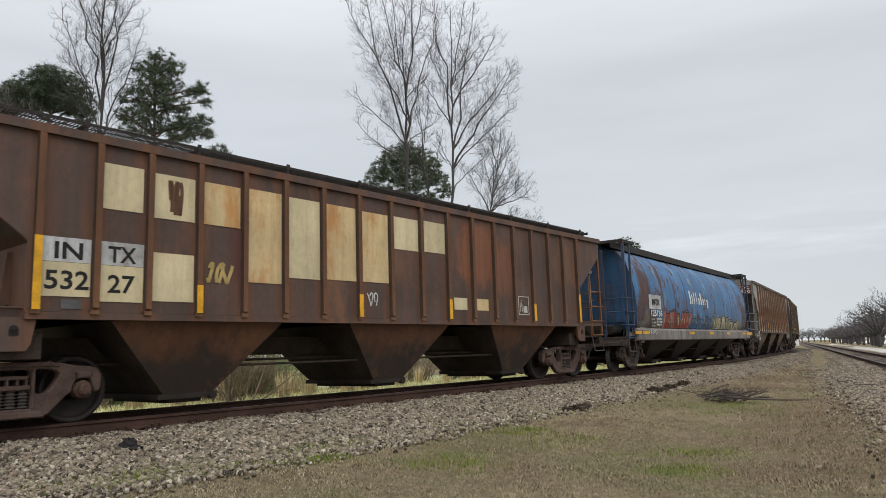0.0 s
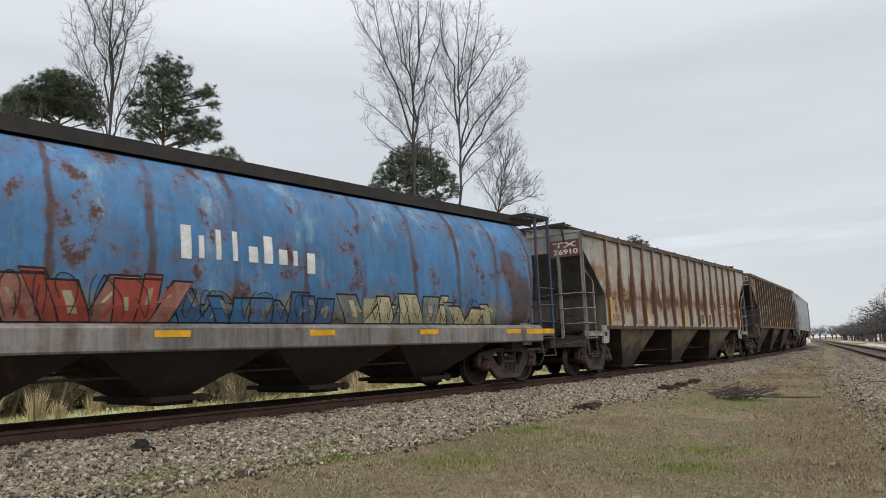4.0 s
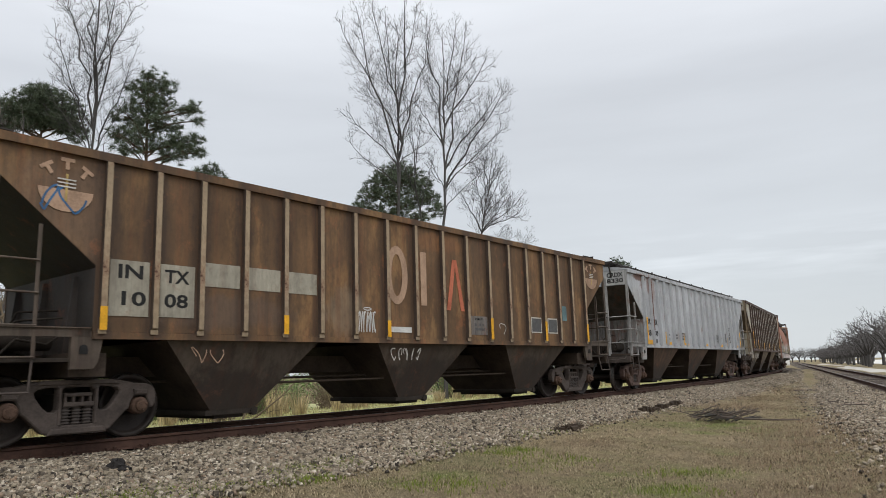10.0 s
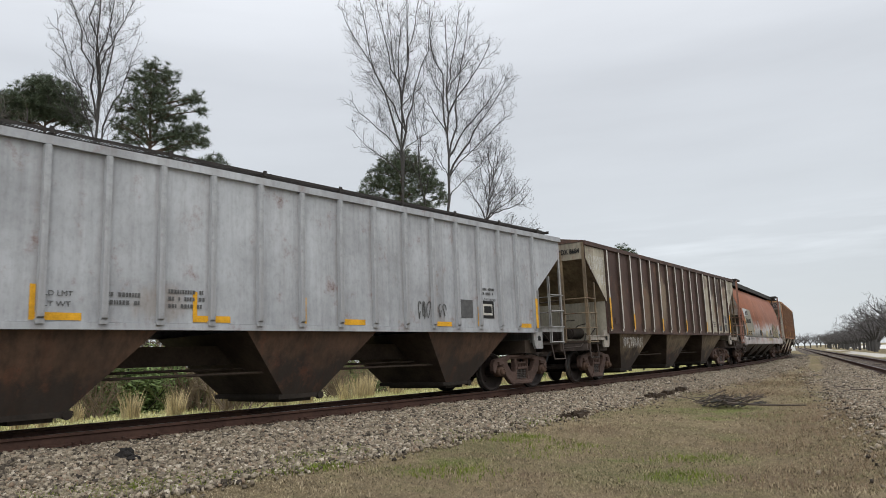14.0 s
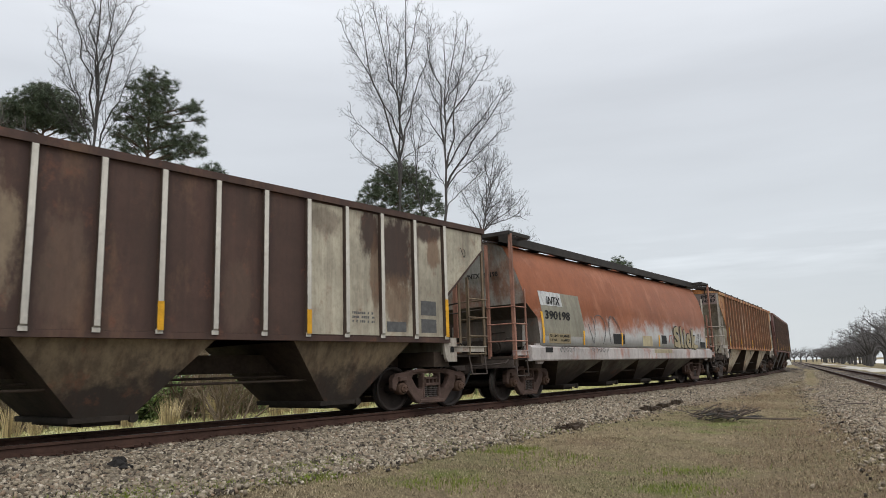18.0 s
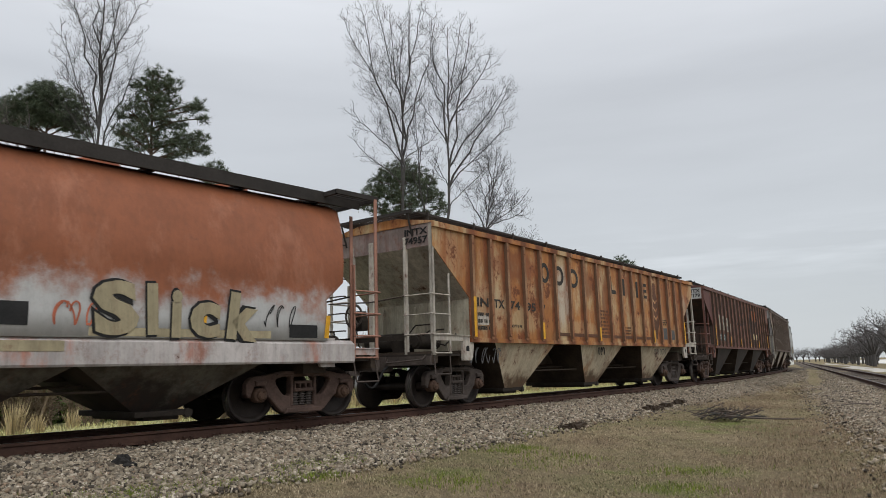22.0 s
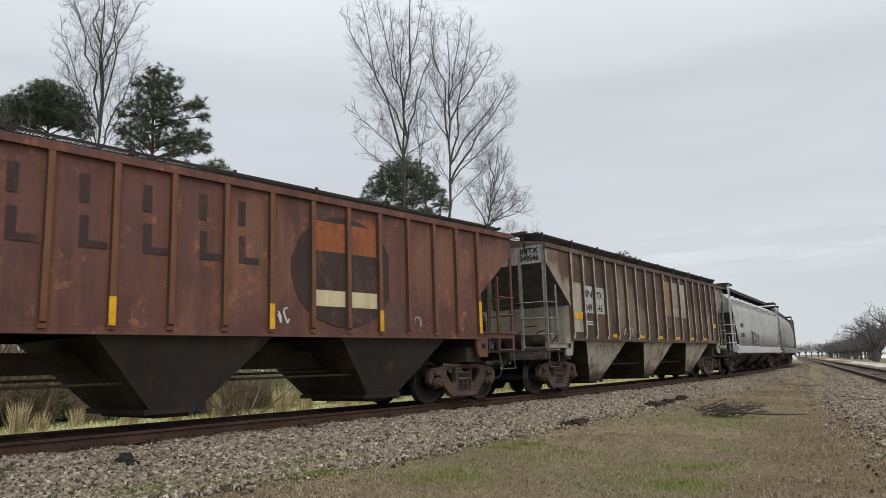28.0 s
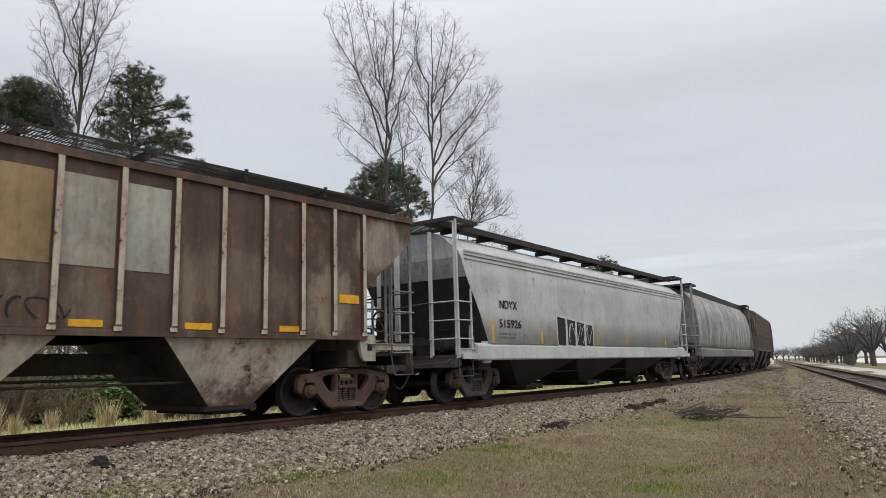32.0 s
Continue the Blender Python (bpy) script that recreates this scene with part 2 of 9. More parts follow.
    grain = noise_node(n, l, co, 14.0, 6, 0.7, (1, 1, 0.5), seed + 61)
    col = mix_node(n, l, ramp_node(n, l, grain, 0.42, 0.75, 0.0, min(0.34, 0.06 + 0.9 * dirt)), col, dirt_col)
    l.new(col, b.inputs["Base Color"])
    l.new(math_node(n, l, 'ADD', rough - 0.1, math_node(n, l, 'MULTIPLY', fine, 0.3)), b.inputs["Roughness"])
    b.inputs["Specular IOR Level"].default_value = 0.3
    dent = noise_node(n, l, co, 1.3, 3, 0.5, (1, 1, 0.7), seed + 3)
    bump_node(n, l, b, math_node(n, l, 'ADD', math_node(n, l, 'MULTIPLY', fine, 0.05), dent), 0.35, 0.03)
    return m


def plain(name, base, vary=0.25, scale=6.0, rough=0.8, bump=0.2, metal=0.0, distance=0.01, island=False):
    m, n, l, b = mat(name)
    co = n.new("ShaderNodeTexCoord").outputs["Object"]
    a = noise_node(n, l, co, scale, 6, 0.6)
    c = noise_node(n, l, co, scale * 9, 4, 0.6)
    f = math_node(n, l, 'ADD', math_node(n, l, 'MULTIPLY', a, 0.65), math_node(n, l, 'MULTIPLY', c, 0.35))
    col = mix_node(n, l, ramp_node(n, l, f, 0.3, 0.7), tuple(x * (1 - vary) for x in base), tuple(min(1, x * (1 + vary)) for x in base))
    if island:
        g = n.new("ShaderNodeNewGeometry").outputs["Random Per Island"]
        col = mix_node(n, l, g, mix_node(n, l, 0.45, col, (0, 0, 0)), mix_node(n, l, 0.5, col, tuple(min(1, x * 2.2) for x in base)))
    l.new(col, b.inputs["Base Color"])
    b.inputs["Roughness"].default_value, b.inputs["Metallic"].default_value = rough, metal
    b.inputs["Specular IOR Level"].default_value = 0.25
    bump_node(n, l, b, f, bump, distance)
    return m


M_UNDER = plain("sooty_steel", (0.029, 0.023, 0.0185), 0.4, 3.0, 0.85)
M_SLOPE = plain("dark_brown_plate", (0.052, 0.038, 0.029), 0.4, 2.0, 0.85)
M_TRUCK = plain("grimy_cast_steel", (0.070, 0.056, 0.049), 0.4, 4.0, 0.8)
M_TRUCK_RED = plain("rusty_cast_steel", (0.092, 0.060, 0.049), 0.4, 4.0, 0.8)
M_WHEEL = plain("wheel_steel", (0.031, 0.024, 0.021), 0.4, 5.0, 0.6)
M_TREAD = plain("polished_tread", (0.30, 0.29, 0.28), 0.2, 9.0, 0.3, 0.1, 0.9)
M_CAP = plain("rusty_bearing", (0.085, 0.052, 0.037), 0.45, 9.0, 0.8)
M_SPRING = plain("spring_steel", (0.06, 0.05, 0.045), 0.4, 9.0, 0.7)
M_RAIL = plain("rusty_rail", (0.062, 0.033, 0.024), 0.35, 2.5, 0.8, 0.3)
M_RAILTOP = plain("worn_railhead", (0.12, 0.10, 0.09), 0.3, 1.2, 0.4, 0.1, 0.6)
M_TIE = plain("creosoted_wood", (0.035, 0.026, 0.02), 0.4, 5.0, 0.9, 0.5)
M_YELLOW = plain("yellow_reflector", (0.62, 0.32, 0.02), 0.28, 5.0, 0.5, 0.05)
M_BLACK = plain("black_stencil", (0.016, 0.016, 0.016), 0.3, 9.0, 0.7, 0.05)
M_DKGREY = plain("placard_grey", (0.09, 0.09, 0.09), 0.3, 9.0, 0.7, 0.05)
M_WHITE = plain("white_stencil", (0.56, 0.56, 0.54), 0.22, 3.0, 0.7, 0.05)
M_GALV = plain("grey_grating", (0.030, 0.026, 0.023), 0.3, 3.0, 0.7)

# ---------------------------------------------------------------- mesh building
class Geo:
    """Vertices and faces of one mesh."""

    def __init__(self):
        self.v, self.f, self.s = [], [], []

    def add(self, verts, faces, smooth=False):
        k = len(self.v)
        self.v.extend(verts)
        self.f.extend([tuple(i + k for i in f) for f in faces])
        self.s.extend([smooth] * len(faces))
        return self

    def box(self, x0, x1, y0, y1, z0, z1):
        x0, x1, y0, y1, z0, z1 = min(x0, x1), max(x0, x1), min(y0, y1), max(y0, y1), min(z0, z1), max(z0, z1)
        return self.add([(x0, y0, z0), (x1, y0, z0), (x1, y1, z0), (x0, y1, z0), (x0, y0, z1), (x1, y0, z1), (x1, y1, z1), (x0, y1, z1)],
                        [(3, 2, 1, 0), (4, 5, 6, 7), (0, 1, 5, 4), (1, 2, 6, 5), (2, 3, 7, 6), (3, 0, 4, 7)])

    def prism(self, pts, y0, y1):
        """An outline in x and z (counter-clockwise seen from -y), from y0 to y1 (y0 < y1)."""
        n = len(pts)
        return self.add([(x, y0, z) for x, z in pts] + [(x, y1, z) for x, z in pts],
                        [tuple(range(n)), tuple(range(2 * n - 1, n - 1, -1))] + [(i, i + n, (i + 1) % n + n, (i + 1) % n) for i in range(n)])

    def prism_x(self, pts, x0, x1):
        """An outline in y and z (counter-clockwise seen from +x), from x0 to x1."""
        n = len(pts)
        return self.add([(x0, y, z) for y, z in pts] + [(x1, y, z) for y, z in pts],
                        [tuple(range(n - 1, -1, -1)), tuple(range(n, 2 * n))] + [(i, (i + 1) % n, (i + 1) % n + n, i + n) for i in range(n)])

    def rod(self, a, b, r, n=6, r2=None, caps=True):
        a, b = Vector(a), Vector(b)
        z = (b - a).normalized()
        x = z.orthogonal().normalized()
        y = z.cross(x)
        r2 = r if r2 is None else r2
        vs = []
        for c, q in ((a, r), (b, r2)):
            vs += [tuple(c + (x * math.cos(2 * math.pi * i / n) + y * math.sin(2 * math.pi * i / n)) * q) for i in range(n)]
        fs = [(i, (i + 1) % n, (i + 1) % n + n, i + n) for i in range(n)]
        self.add(vs, fs, n > 5)
        if caps:
            self.add(vs, [tuple(range(n - 1, -1, -1)), tuple(range(n, 2 * n))])
        return self

    def pipe(self, pts, r, n=6):
        for a, b in zip(pts, pts[1:]):
            self.rod(a, b, r, n)
        return self

    def lathe(self, prof, n=28, smooth=True):
        """A profile of (radius, y) turned round the y axis."""
        vs, fs, m = [], [], len(prof)
        for i in range(n):
            c, s = math.cos(2 * math.pi * i / n), math.sin(2 * math.pi * i / n)
            vs += [(r * c, y, r * s) for r, y in prof]
        for i in range(n):
            j = (i + 1) % n
            fs += [(i * m + k, i * m + k + 1, j * m + k + 1, j * m + k) for k in range(m - 1)]
        return self.add(vs, fs, smooth)

    def mesh(self, name, material):
        me = bpy.data.meshes.new(name)
        me.from_pydata(self.v, [], self.f)
        me.polygons.foreach_set("use_smooth", self.s)
        me.materials.append(material)
        me.update()
        return me


def part(name, geo, material, parent=None, label="", at=None):
    data = geo if isinstance(geo, bpy.types.Mesh) else geo.mesh(name, material)
    ob = new(name, data)
    ob.parent = parent
    if at is not None:
        ob.matrix_basis = at
    if label:
        ob["label"] = label
    return ob


def thing(name, label, category, group="", kind="", geo=None, material=None):
    ob = new(name, geo.mesh(name, material) if geo else None)
    return tagged(ob, label, category, group, kind)


def text_mesh(words, size, material, width=None, bold=0.0):
    """Lettering in the built-in font, standing in the x-z plane and facing -y, its lower left corner at the origin."""
    cu = bpy.data.curves.new("lettering", 'FONT')
    cu.body, cu.size, cu.extrude, cu.offset, cu.resolution_u = words, size / 0.70, 0.002, bold, 3
    ob = bpy.data.objects.new("lettering", cu)
    me = bpy.data.meshes.new_from_object(ob)
    bpy.data.objects.remove(ob)
    k = 1.0
    if width:
        xs = [v.co.x for v in me.vertices]
        k = width / max(1e-6, max(xs) - min(xs))
    me.transform(Matrix(((k, 0, 0, 0), (0, 0, -1, 0), (0, 1, 0, 0), (0, 0, 0, 1))))
    me.materials.clear()
    me.materials.append(material)
    return me


# ---------------------------------------------------------------- the curved track
RAIL_Z = 0.694                      # top of the rails over the grass
HEAD, NEAR, BEND, BEND2 = 0.73904, 11.400, 0.004022, 0.0000159
SPEED, SLOWING = 5.375, -0.004


def heading(s):
    q = min(s, 42.0)                                   # the bend eases past 42 m
    return HEAD - BEND * q - BEND2 * q * abs(q) / 2 - 0.0027 * (s - q)


def track(s, w=0.0, z=0.0):
    """A point of the track s metres along it, w metres towards the camera from its middle, z over the rails."""
    m, x, y = 48, 0.0, 0.0
    for i in range(m):
        h = heading(s * (i + 0.5) / m)
        x, y = x + math.sin(h), y + math.cos(h)
    x, y, h = x * s / m - math.cos(HEAD) * NEAR, y * s / m + math.sin(HEAD) * NEAR, heading(s)
    return Vector((x + math.cos(h) * w, y - math.sin(h) * w, RAIL_Z + z))


def on_track(s, base=14.0, z=0.0):
    """The pose of a car with its middle at s: x along the track, away from the camera's foot; y to the far side."""
    a, b = track(s - base / 2), track(s + base / 2)
    d = (b - a).normalized()
    c = (a + b) / 2
    return Matrix(((d.x, -d.y, 0, c.x), (d.y, d.x, 0, c.y), (0, 0, 1, RAIL_Z + z), (0, 0, 0, 1)))

# ---------------------------------------------------------------- ground, track beds, tracks
T2_DIR, T2_NRM, T2_OFF, T2_Z = Vector((0.4415, 0.8973, 0)), Vector((0.8973, -0.4415, 0)), 3.7, 0.54     # the straight second track
TRACK_S = np.linspace(-140, 260, 801)
TRACK_P = np.array([tuple(track(s)) for s in TRACK_S])
TRACK_N = np.array([(math.cos(heading(s)), -math.sin(heading(s))) for s in TRACK_S])


def track_w(P):
    """Signed distance of points from the middle of the curved track, positive on the camera's side."""
    out = np.empty(len(P))
    for k in range(0, len(P), 4000):
        q = P[k:k + 4000]
        d = (q[:, None, 0] - TRACK_P[None, :, 0]) ** 2 + (q[:, None, 1] - TRACK_P[None, :, 1]) ** 2
        i = d.argmin(1)
        out[k:k + 4000] = ((q - TRACK_P[i, :2]) * TRACK_N[i]).sum(1) + 1e-9
        far = d[np.arange(len(q)), i] > out[k:k + 4000] ** 2 * 1.02 + 1
        out[k:k + 4000][far] = 60
    return out


def ground_z(P):
    P = np.asarray(P, float)
    w = track_w(P)
    h1 = np.where(w > 0, np.interp(w, [0, 2.1, 3.6, 7.5, 11], [0.49, 0.485, 0.22, 0.06, 0.0]), np.interp(-w, [0, 2.1, 3.4, 7, 12], [0.49, 0.485, 0.26, 0.20, 0.10]))
    w2 = np.abs(P[:, 0] * T2_NRM.x + P[:, 1] * T2_NRM.y - T2_OFF)
    h2 = np.interp(w2, [0, 1.9, 3.2, 5.5], [0.35, 0.345, 0.09, 0.0])
    r = np.hypot(P[:, 0], P[:, 1])
    bumps = 0.02 * np.sin(P[:, 0] * 1.7 + np.sin(P[:, 1] * 0.9)) * np.sin(P[:, 1] * 1.3 + 0.5) + 0.012 * np.sin(P[:, 0] * 5.1 + P[:, 1] * 3.7)
    return np.maximum(h1, h2) + bumps * np.clip(r / 4, 0, 1) * (r < 120)


GREEN_SPOTS = ((3.5, 9.7, 0.55), (2.7, 8.4, 0.5), (2.9, 9.0, 0.45), (1.15, 12.4, 0.6), (6.3, 16.2, 1.5), (0.1, 9.7, 0.45), (2.3, 9.7, 0.35), (5.4, 14.6, 0.5), (-0.6, 9.2, 0.4), (4.6, 11.6, 0.35))
BROWN_SPOTS = ((3.9, 8.0, 1.0), (7.4, 14.2, 1.6), (5.0, 10.4, 1.1), (6.4, 12.2, 1.3), (2.6, 12.8, 0.6), (9.0, 21.0, 1.6), (11.5, 25.5, 2.2), (15.0, 32.0, 2.6), (8.6, 17.0, 0.9), (0.9, 8.6, 0.5), (5.2, 8.6, 1.0))


def spots(n, l, co, centres):
    """How near a point of the ground lies to any of some round patches, from 0 to 1."""
    out = 0.0
    for x, y, r in centres:
        d = n.new("ShaderNodeVectorMath")
        d.operation = 'DISTANCE'
        flat = n.new("ShaderNodeVectorMath")
        flat.operation = 'MULTIPLY'
        l.new(co, flat.inputs[0])
        flat.inputs[1].default_value = (1, 1, 0)
        l.new(flat.outputs[0], d.inputs[0])
        d.inputs[1].default_value = (x, y, 0)
        out = math_node(n, l, 'MAXIMUM', ramp_node(n, l, d.outputs["Value"], 0.0, r * 1.5, 1.0, 0.0), out)
    return out


def field_colours(n, l, co, bare=0.0):
    """Winter grass: straw, brown thatch and green patches, shared by the soil and the blades."""
    big = noise_node(n, l, co, 0.45, 5, 0.62, (1, 1, 0.01), 3.0)
    mid = noise_node(n, l, co, 2.3, 8, 0.74, (1, 1, 0.01), 9.0)
    small = noise_node(n, l, co, 9.0, 6, 0.72, (1, 1, 0.01), 15.0)
    f = math_node(n, l, 'ADD', math_node(n, l, 'MULTIPLY', big, 0.5), math_node(n, l, 'MULTIPLY', mid, 0.5))
    col = mix_node(n, l, ramp_node(n, l, mid, 0.34, 0.66), (0.25, 0.195, 0.12), (0.42, 0.335, 0.205))
    col = mix_node(n, l, math_node(n, l, 'MULTIPLY', ramp_node(n, l, f, 0.46, 0.58), 0.75), col, (0.20, 0.195, 0.085))
    col = mix_node(n, l, math_node(n, l, 'MULTIPLY', ramp_node(n, l, small, 0.40, 0.66), 0.5), col, (0.12, 0.10, 0.06))
    red = math_node(n, l, 'MULTIPLY', spots(n, l, co, BROWN_SPOTS), ramp_node(n, l, small, 0.30, 0.62))
    col = mix_node(n, l, math_node(n, l, 'MULTIPLY', red, 0.8), col, (0.20, 0.136, 0.09))
    green = math_node(n, l, 'MULTIPLY', spots(n, l, co, GREEN_SPOTS), ramp_node(n, l, mid, 0.36, 0.58))
    return mix_node(n, l, math_node(n, l, 'MULTIPLY', green, 0.85), col, (0.155, 0.20, 0.045))


def grass_material(name, soil):
    m, n, l, b = mat(name)
    co = n.new("ShaderNodeTexCoord").outputs["Object"]
    col = field_colours(n, l, co)
    if soil:
        fine = noise_node(n, l, co, 42, 6, 0.75)
        col = mix_node(n, l, ramp_node(n, l, fine, 0.36, 0.64), mix_node(n, l, 0.6, col, (0.05, 0.038, 0.025)), col)
        bump_node(n, l, b, fine, 0.9, 0.05)
    else:
        g = n.new("ShaderNodeNewGeometry").outputs["Random Per Island"]
        col = mix_node(n, l, ramp_node(n, l, g, 0.0, 1.0), mix_node(n, l, 0.78, col, (0.03, 0.022, 0.012)), mix_node(n, l, 0.48, col, (0.68, 0.58, 0.40)))
    l.new(col, b.inputs["Base Color"])
    b.inputs["Roughness"].default_value, b.inputs["Specular IOR Level"].default_value = 0.95, 0.1
    return m


def gravel_material(name, tone):
    m, n, l, b = mat(name)
    co = n.new("ShaderNodeTexCoord").outputs["Object"]
    v = n.new("ShaderNodeTexVoronoi")
    v.inputs["Scale"].default_value = 24.0
    l.new(co, v.inputs["Vector"])
    sep = n.new("ShaderNodeSeparateColor")
    l.new(v.outputs["Color"], sep.inputs[0])
    pick = sep.outputs[0]
    col = mix_node(n, l, pick, tuple(c * 0.55 for c in tone), tuple(c * 1.45 for c in tone))
    col = mix_node(n, l, math_node(n, l, 'MULTIPLY', sep.outputs[1], 0.4), col, (0.20, 0.13, 0.095))
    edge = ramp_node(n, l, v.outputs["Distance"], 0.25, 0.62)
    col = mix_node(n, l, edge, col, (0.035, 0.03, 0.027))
    stain = noise_node(n, l, co, 0.5, 5, 0.6)
    col = mix_node(n, l, math_node(n, l, 'MULTIPLY', ramp_node(n, l, stain, 0.5, 0.7), 0.35), col, (0.10, 0.075, 0.055))
    l.new(col, b.inputs["Base Color"])
    b.inputs["Roughness"].default_value, b.inputs["Specular IOR Level"].default_value = 0.9, 0.2
    bump_node(n, l, b, math_node(n, l, 'SUBTRACT', 1.0, v.outputs["Distance"]), 1.0, 0.04)
    return m


def stone_material():
    m, n, l, b = mat("crushed_stone")
    g = n.new("ShaderNodeNewGeometry").outputs["Random Per Island"]
    co = n.new("ShaderNodeTexCoord").outputs["Object"]
    r = n.new("ShaderNodeValToRGB")
    r.color_ramp.elements[0].color, r.color_ramp.elements[1].color = (0.045, 0.038, 0.032, 1), (0.60, 0.53, 0.43, 1)
    for p, c in ((0.14, (0.12, 0.099, 0.076)), (0.34, (0.285, 0.237, 0.172)), (0.55, (0.375, 0.32, 0.238)), (0.70, (0.20, 0.170, 0.134)), (0.80, (0.30, 0.215, 0.15)), (0.90, (0.45, 0.39, 0.298))):
        r.color_ramp.elements.new(p).color = (*c, 1)
    l.new(g, r.inputs[0])
    fine = noise_node(n, l, co, 45, 4, 0.6)
    col = mix_node(n, l, ramp_node(n, l, fine, 0.3, 0.75), mix_node(n, l, 0.42, r.outputs[0], (0, 0, 0)), r.outputs[0])
    l.new(col, b.inputs["Base Color"])
    b.inputs["Roughness"].default_value, b.inputs["Specular IOR Level"].default_value = 0.9, 0.2
    bump_node(n, l, b, fine, 0.4, 0.01)
    return m


M_SOIL = grass_material("winter_grass_soil", True)
M_BLADE = grass_material("winter_grass", False)
M_GRAVEL = gravel_material("ballast_bed", (0.225, 0.185, 0.140))
M_STONE = stone_material()
M_LOT = plain("pale_gravel_lane", (0.42, 0.40, 0.36), 0.2, 0.6, 0.9, 0.1)


def sheet(rows, name, label, category, material, lift=0.0):
    """A strip mesh from rows of points in plan, laid on the ground."""
    m = len(rows[0])
    P = np.array([q for r in rows for q in r], float)
    z = ground_z(P) + lift
    g = Geo()
    g.add([(x, y, h) for (x, y), h in zip(P, z)], [(i * m + j, i * m + j + 1, (i + 1) * m + j + 1, (i + 1) * m + j) for i in range(len(rows) - 1) for j in range(m - 1)], True)
    return thing(name, label, category, "", "structure", g, material)


# one ground sheet out to the horizon, finer close by
radii = [0.4 * 1.045 ** i for i in range(118)]
radii = [r for r in radii if r < 70] + [80, 95, 120, 160, 220, 320, 500, 900, 1800, 4000]
rows_g = [[(r * math.sin(a), r * math.cos(a)) for a in np.linspace(math.pi, -math.pi, 241)] for r in [0.0] + radii]
ground = sheet(rows_g, "ground", "dry winter grass with green patches beside the tracks", "ground", M_SOIL)


def bed(frm, to, step, near_edge, far_edge, point, name, label, lift=0.015):
    rnd = random.Random(name)
    rows = []
    n = int((to - frm) / step)
    for i in range(n + 1):
        s = frm + (to - frm) * i / n
        a = near_edge(s) + rnd.uniform(-0.18, 0.18) + 0.25 * math.sin(s * 0.9) * math.sin(s * 0.37)
        b = far_edge(s) + rnd.uniform(-0.1, 0.1)
        rows.append([tuple(point(s, b + (a - b) * k / 12))[:2] for k in range(13)])
    return sheet(rows, name, label, "track bed", M_GRAVEL, lift)


def on_two(a, w, z=0.0):
    q = T2_DIR * a + T2_NRM * (T2_OFF + w)
    return Vector((q.x, q.y, T2_Z + z))


def near_edge_1(s):
    return float(np.interp(s, [-20, 5, 8, 13, 22, 40, 55], [3.4, 3.5, 3.45, 3.1, 3.0, 3.05, 2.8]))


def near_edge_2(a):
    return -float(np.interp(a, [0, 12, 14, 22, 30, 50, 60], [2.3, 2.35, 2.4, 2.7, 2.95, 2.8, 2.9]))


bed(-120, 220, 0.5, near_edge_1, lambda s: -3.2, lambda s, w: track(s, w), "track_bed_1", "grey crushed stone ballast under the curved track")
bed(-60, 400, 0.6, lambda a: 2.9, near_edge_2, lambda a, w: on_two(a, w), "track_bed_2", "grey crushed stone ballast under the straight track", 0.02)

# pale lane and open lot past the second track
rows_l = [[tuple(on_two(a, w))[:2] for w in np.linspace(3.6, 7.0, 6)] for a in np.linspace(-30, 500, 90)]
sheet(rows_l, "gravel_lane", "pale gravel lane along the second track", "lane", M_LOT, 0.02)
rows_l = [[tuple(on_two(a, w))[:2] for w in np.linspace(16, 60, 6)] for a in np.linspace(60, 520, 60)]
sheet(rows_l, "open_lot", "pale open lot beyond the row of trees", "lot", plain("pale_paving", (0.62, 0.61, 0.58), 0.1, 0.2, 0.9, 0.05), 0.03)

RAIL_SECTION = [(-0.07, -0.172), (0.07, -0.172), (0.068, -0.160), (0.012, -0.140), (0.010, -0.05), (0.035, -0.038), (0.036, -0.008), (0.028, 0.0), (-0.028, 0.0), (-0.036, -0.008), (-0.035, -0.038), (-0.010, -0.05), (-0.012, -0.140), (-0.068, -0.160)]


def rail(ss, side, point, zlift, name, label):
    g = Geo()
    m = len(RAIL_SECTION)
    vs = []
    for s in ss:
        for w, z in RAIL_SECTION:
            vs.append(tuple(point(s, side + w, z)))
    g.add(vs, [(i * m + k, i * m + (k + 1) % m, (i + 1) * m + (k + 1) % m, (i + 1) * m + k) for i in range(len(ss) - 1) for k in range(m)])
    ob = thing(name, label, "rail", "rails", "structure", g, M_RAIL)
    top = Geo()
    vs = []
    for s in ss:
        for w in (-0.026, 0.026):
            vs.append(tuple(point(s, side + w, 0.003)))
    top.add(vs, [(2 * i, 2 * i + 1, 2 * i + 3, 2 * i + 2) for i in range(len(ss) - 1)])
    part("running_surface", top, M_RAILTOP, ob, "worn bright railhead")
    return ob


for k, side in enumerate((-0.755, 0.755)):
    rail(list(np.linspace(-130, 230, 361)), side, track, 0, "rail_%d" % (k + 1), "rusty brown steel rail of the curved track")
for k, side in enumerate((-0.755, 0.755)):
    rail(list(np.linspace(-60, 420, 90)), side, on_two, 0, "rail_%d" % (k + 3), "rusty brown steel rail of the straight track")

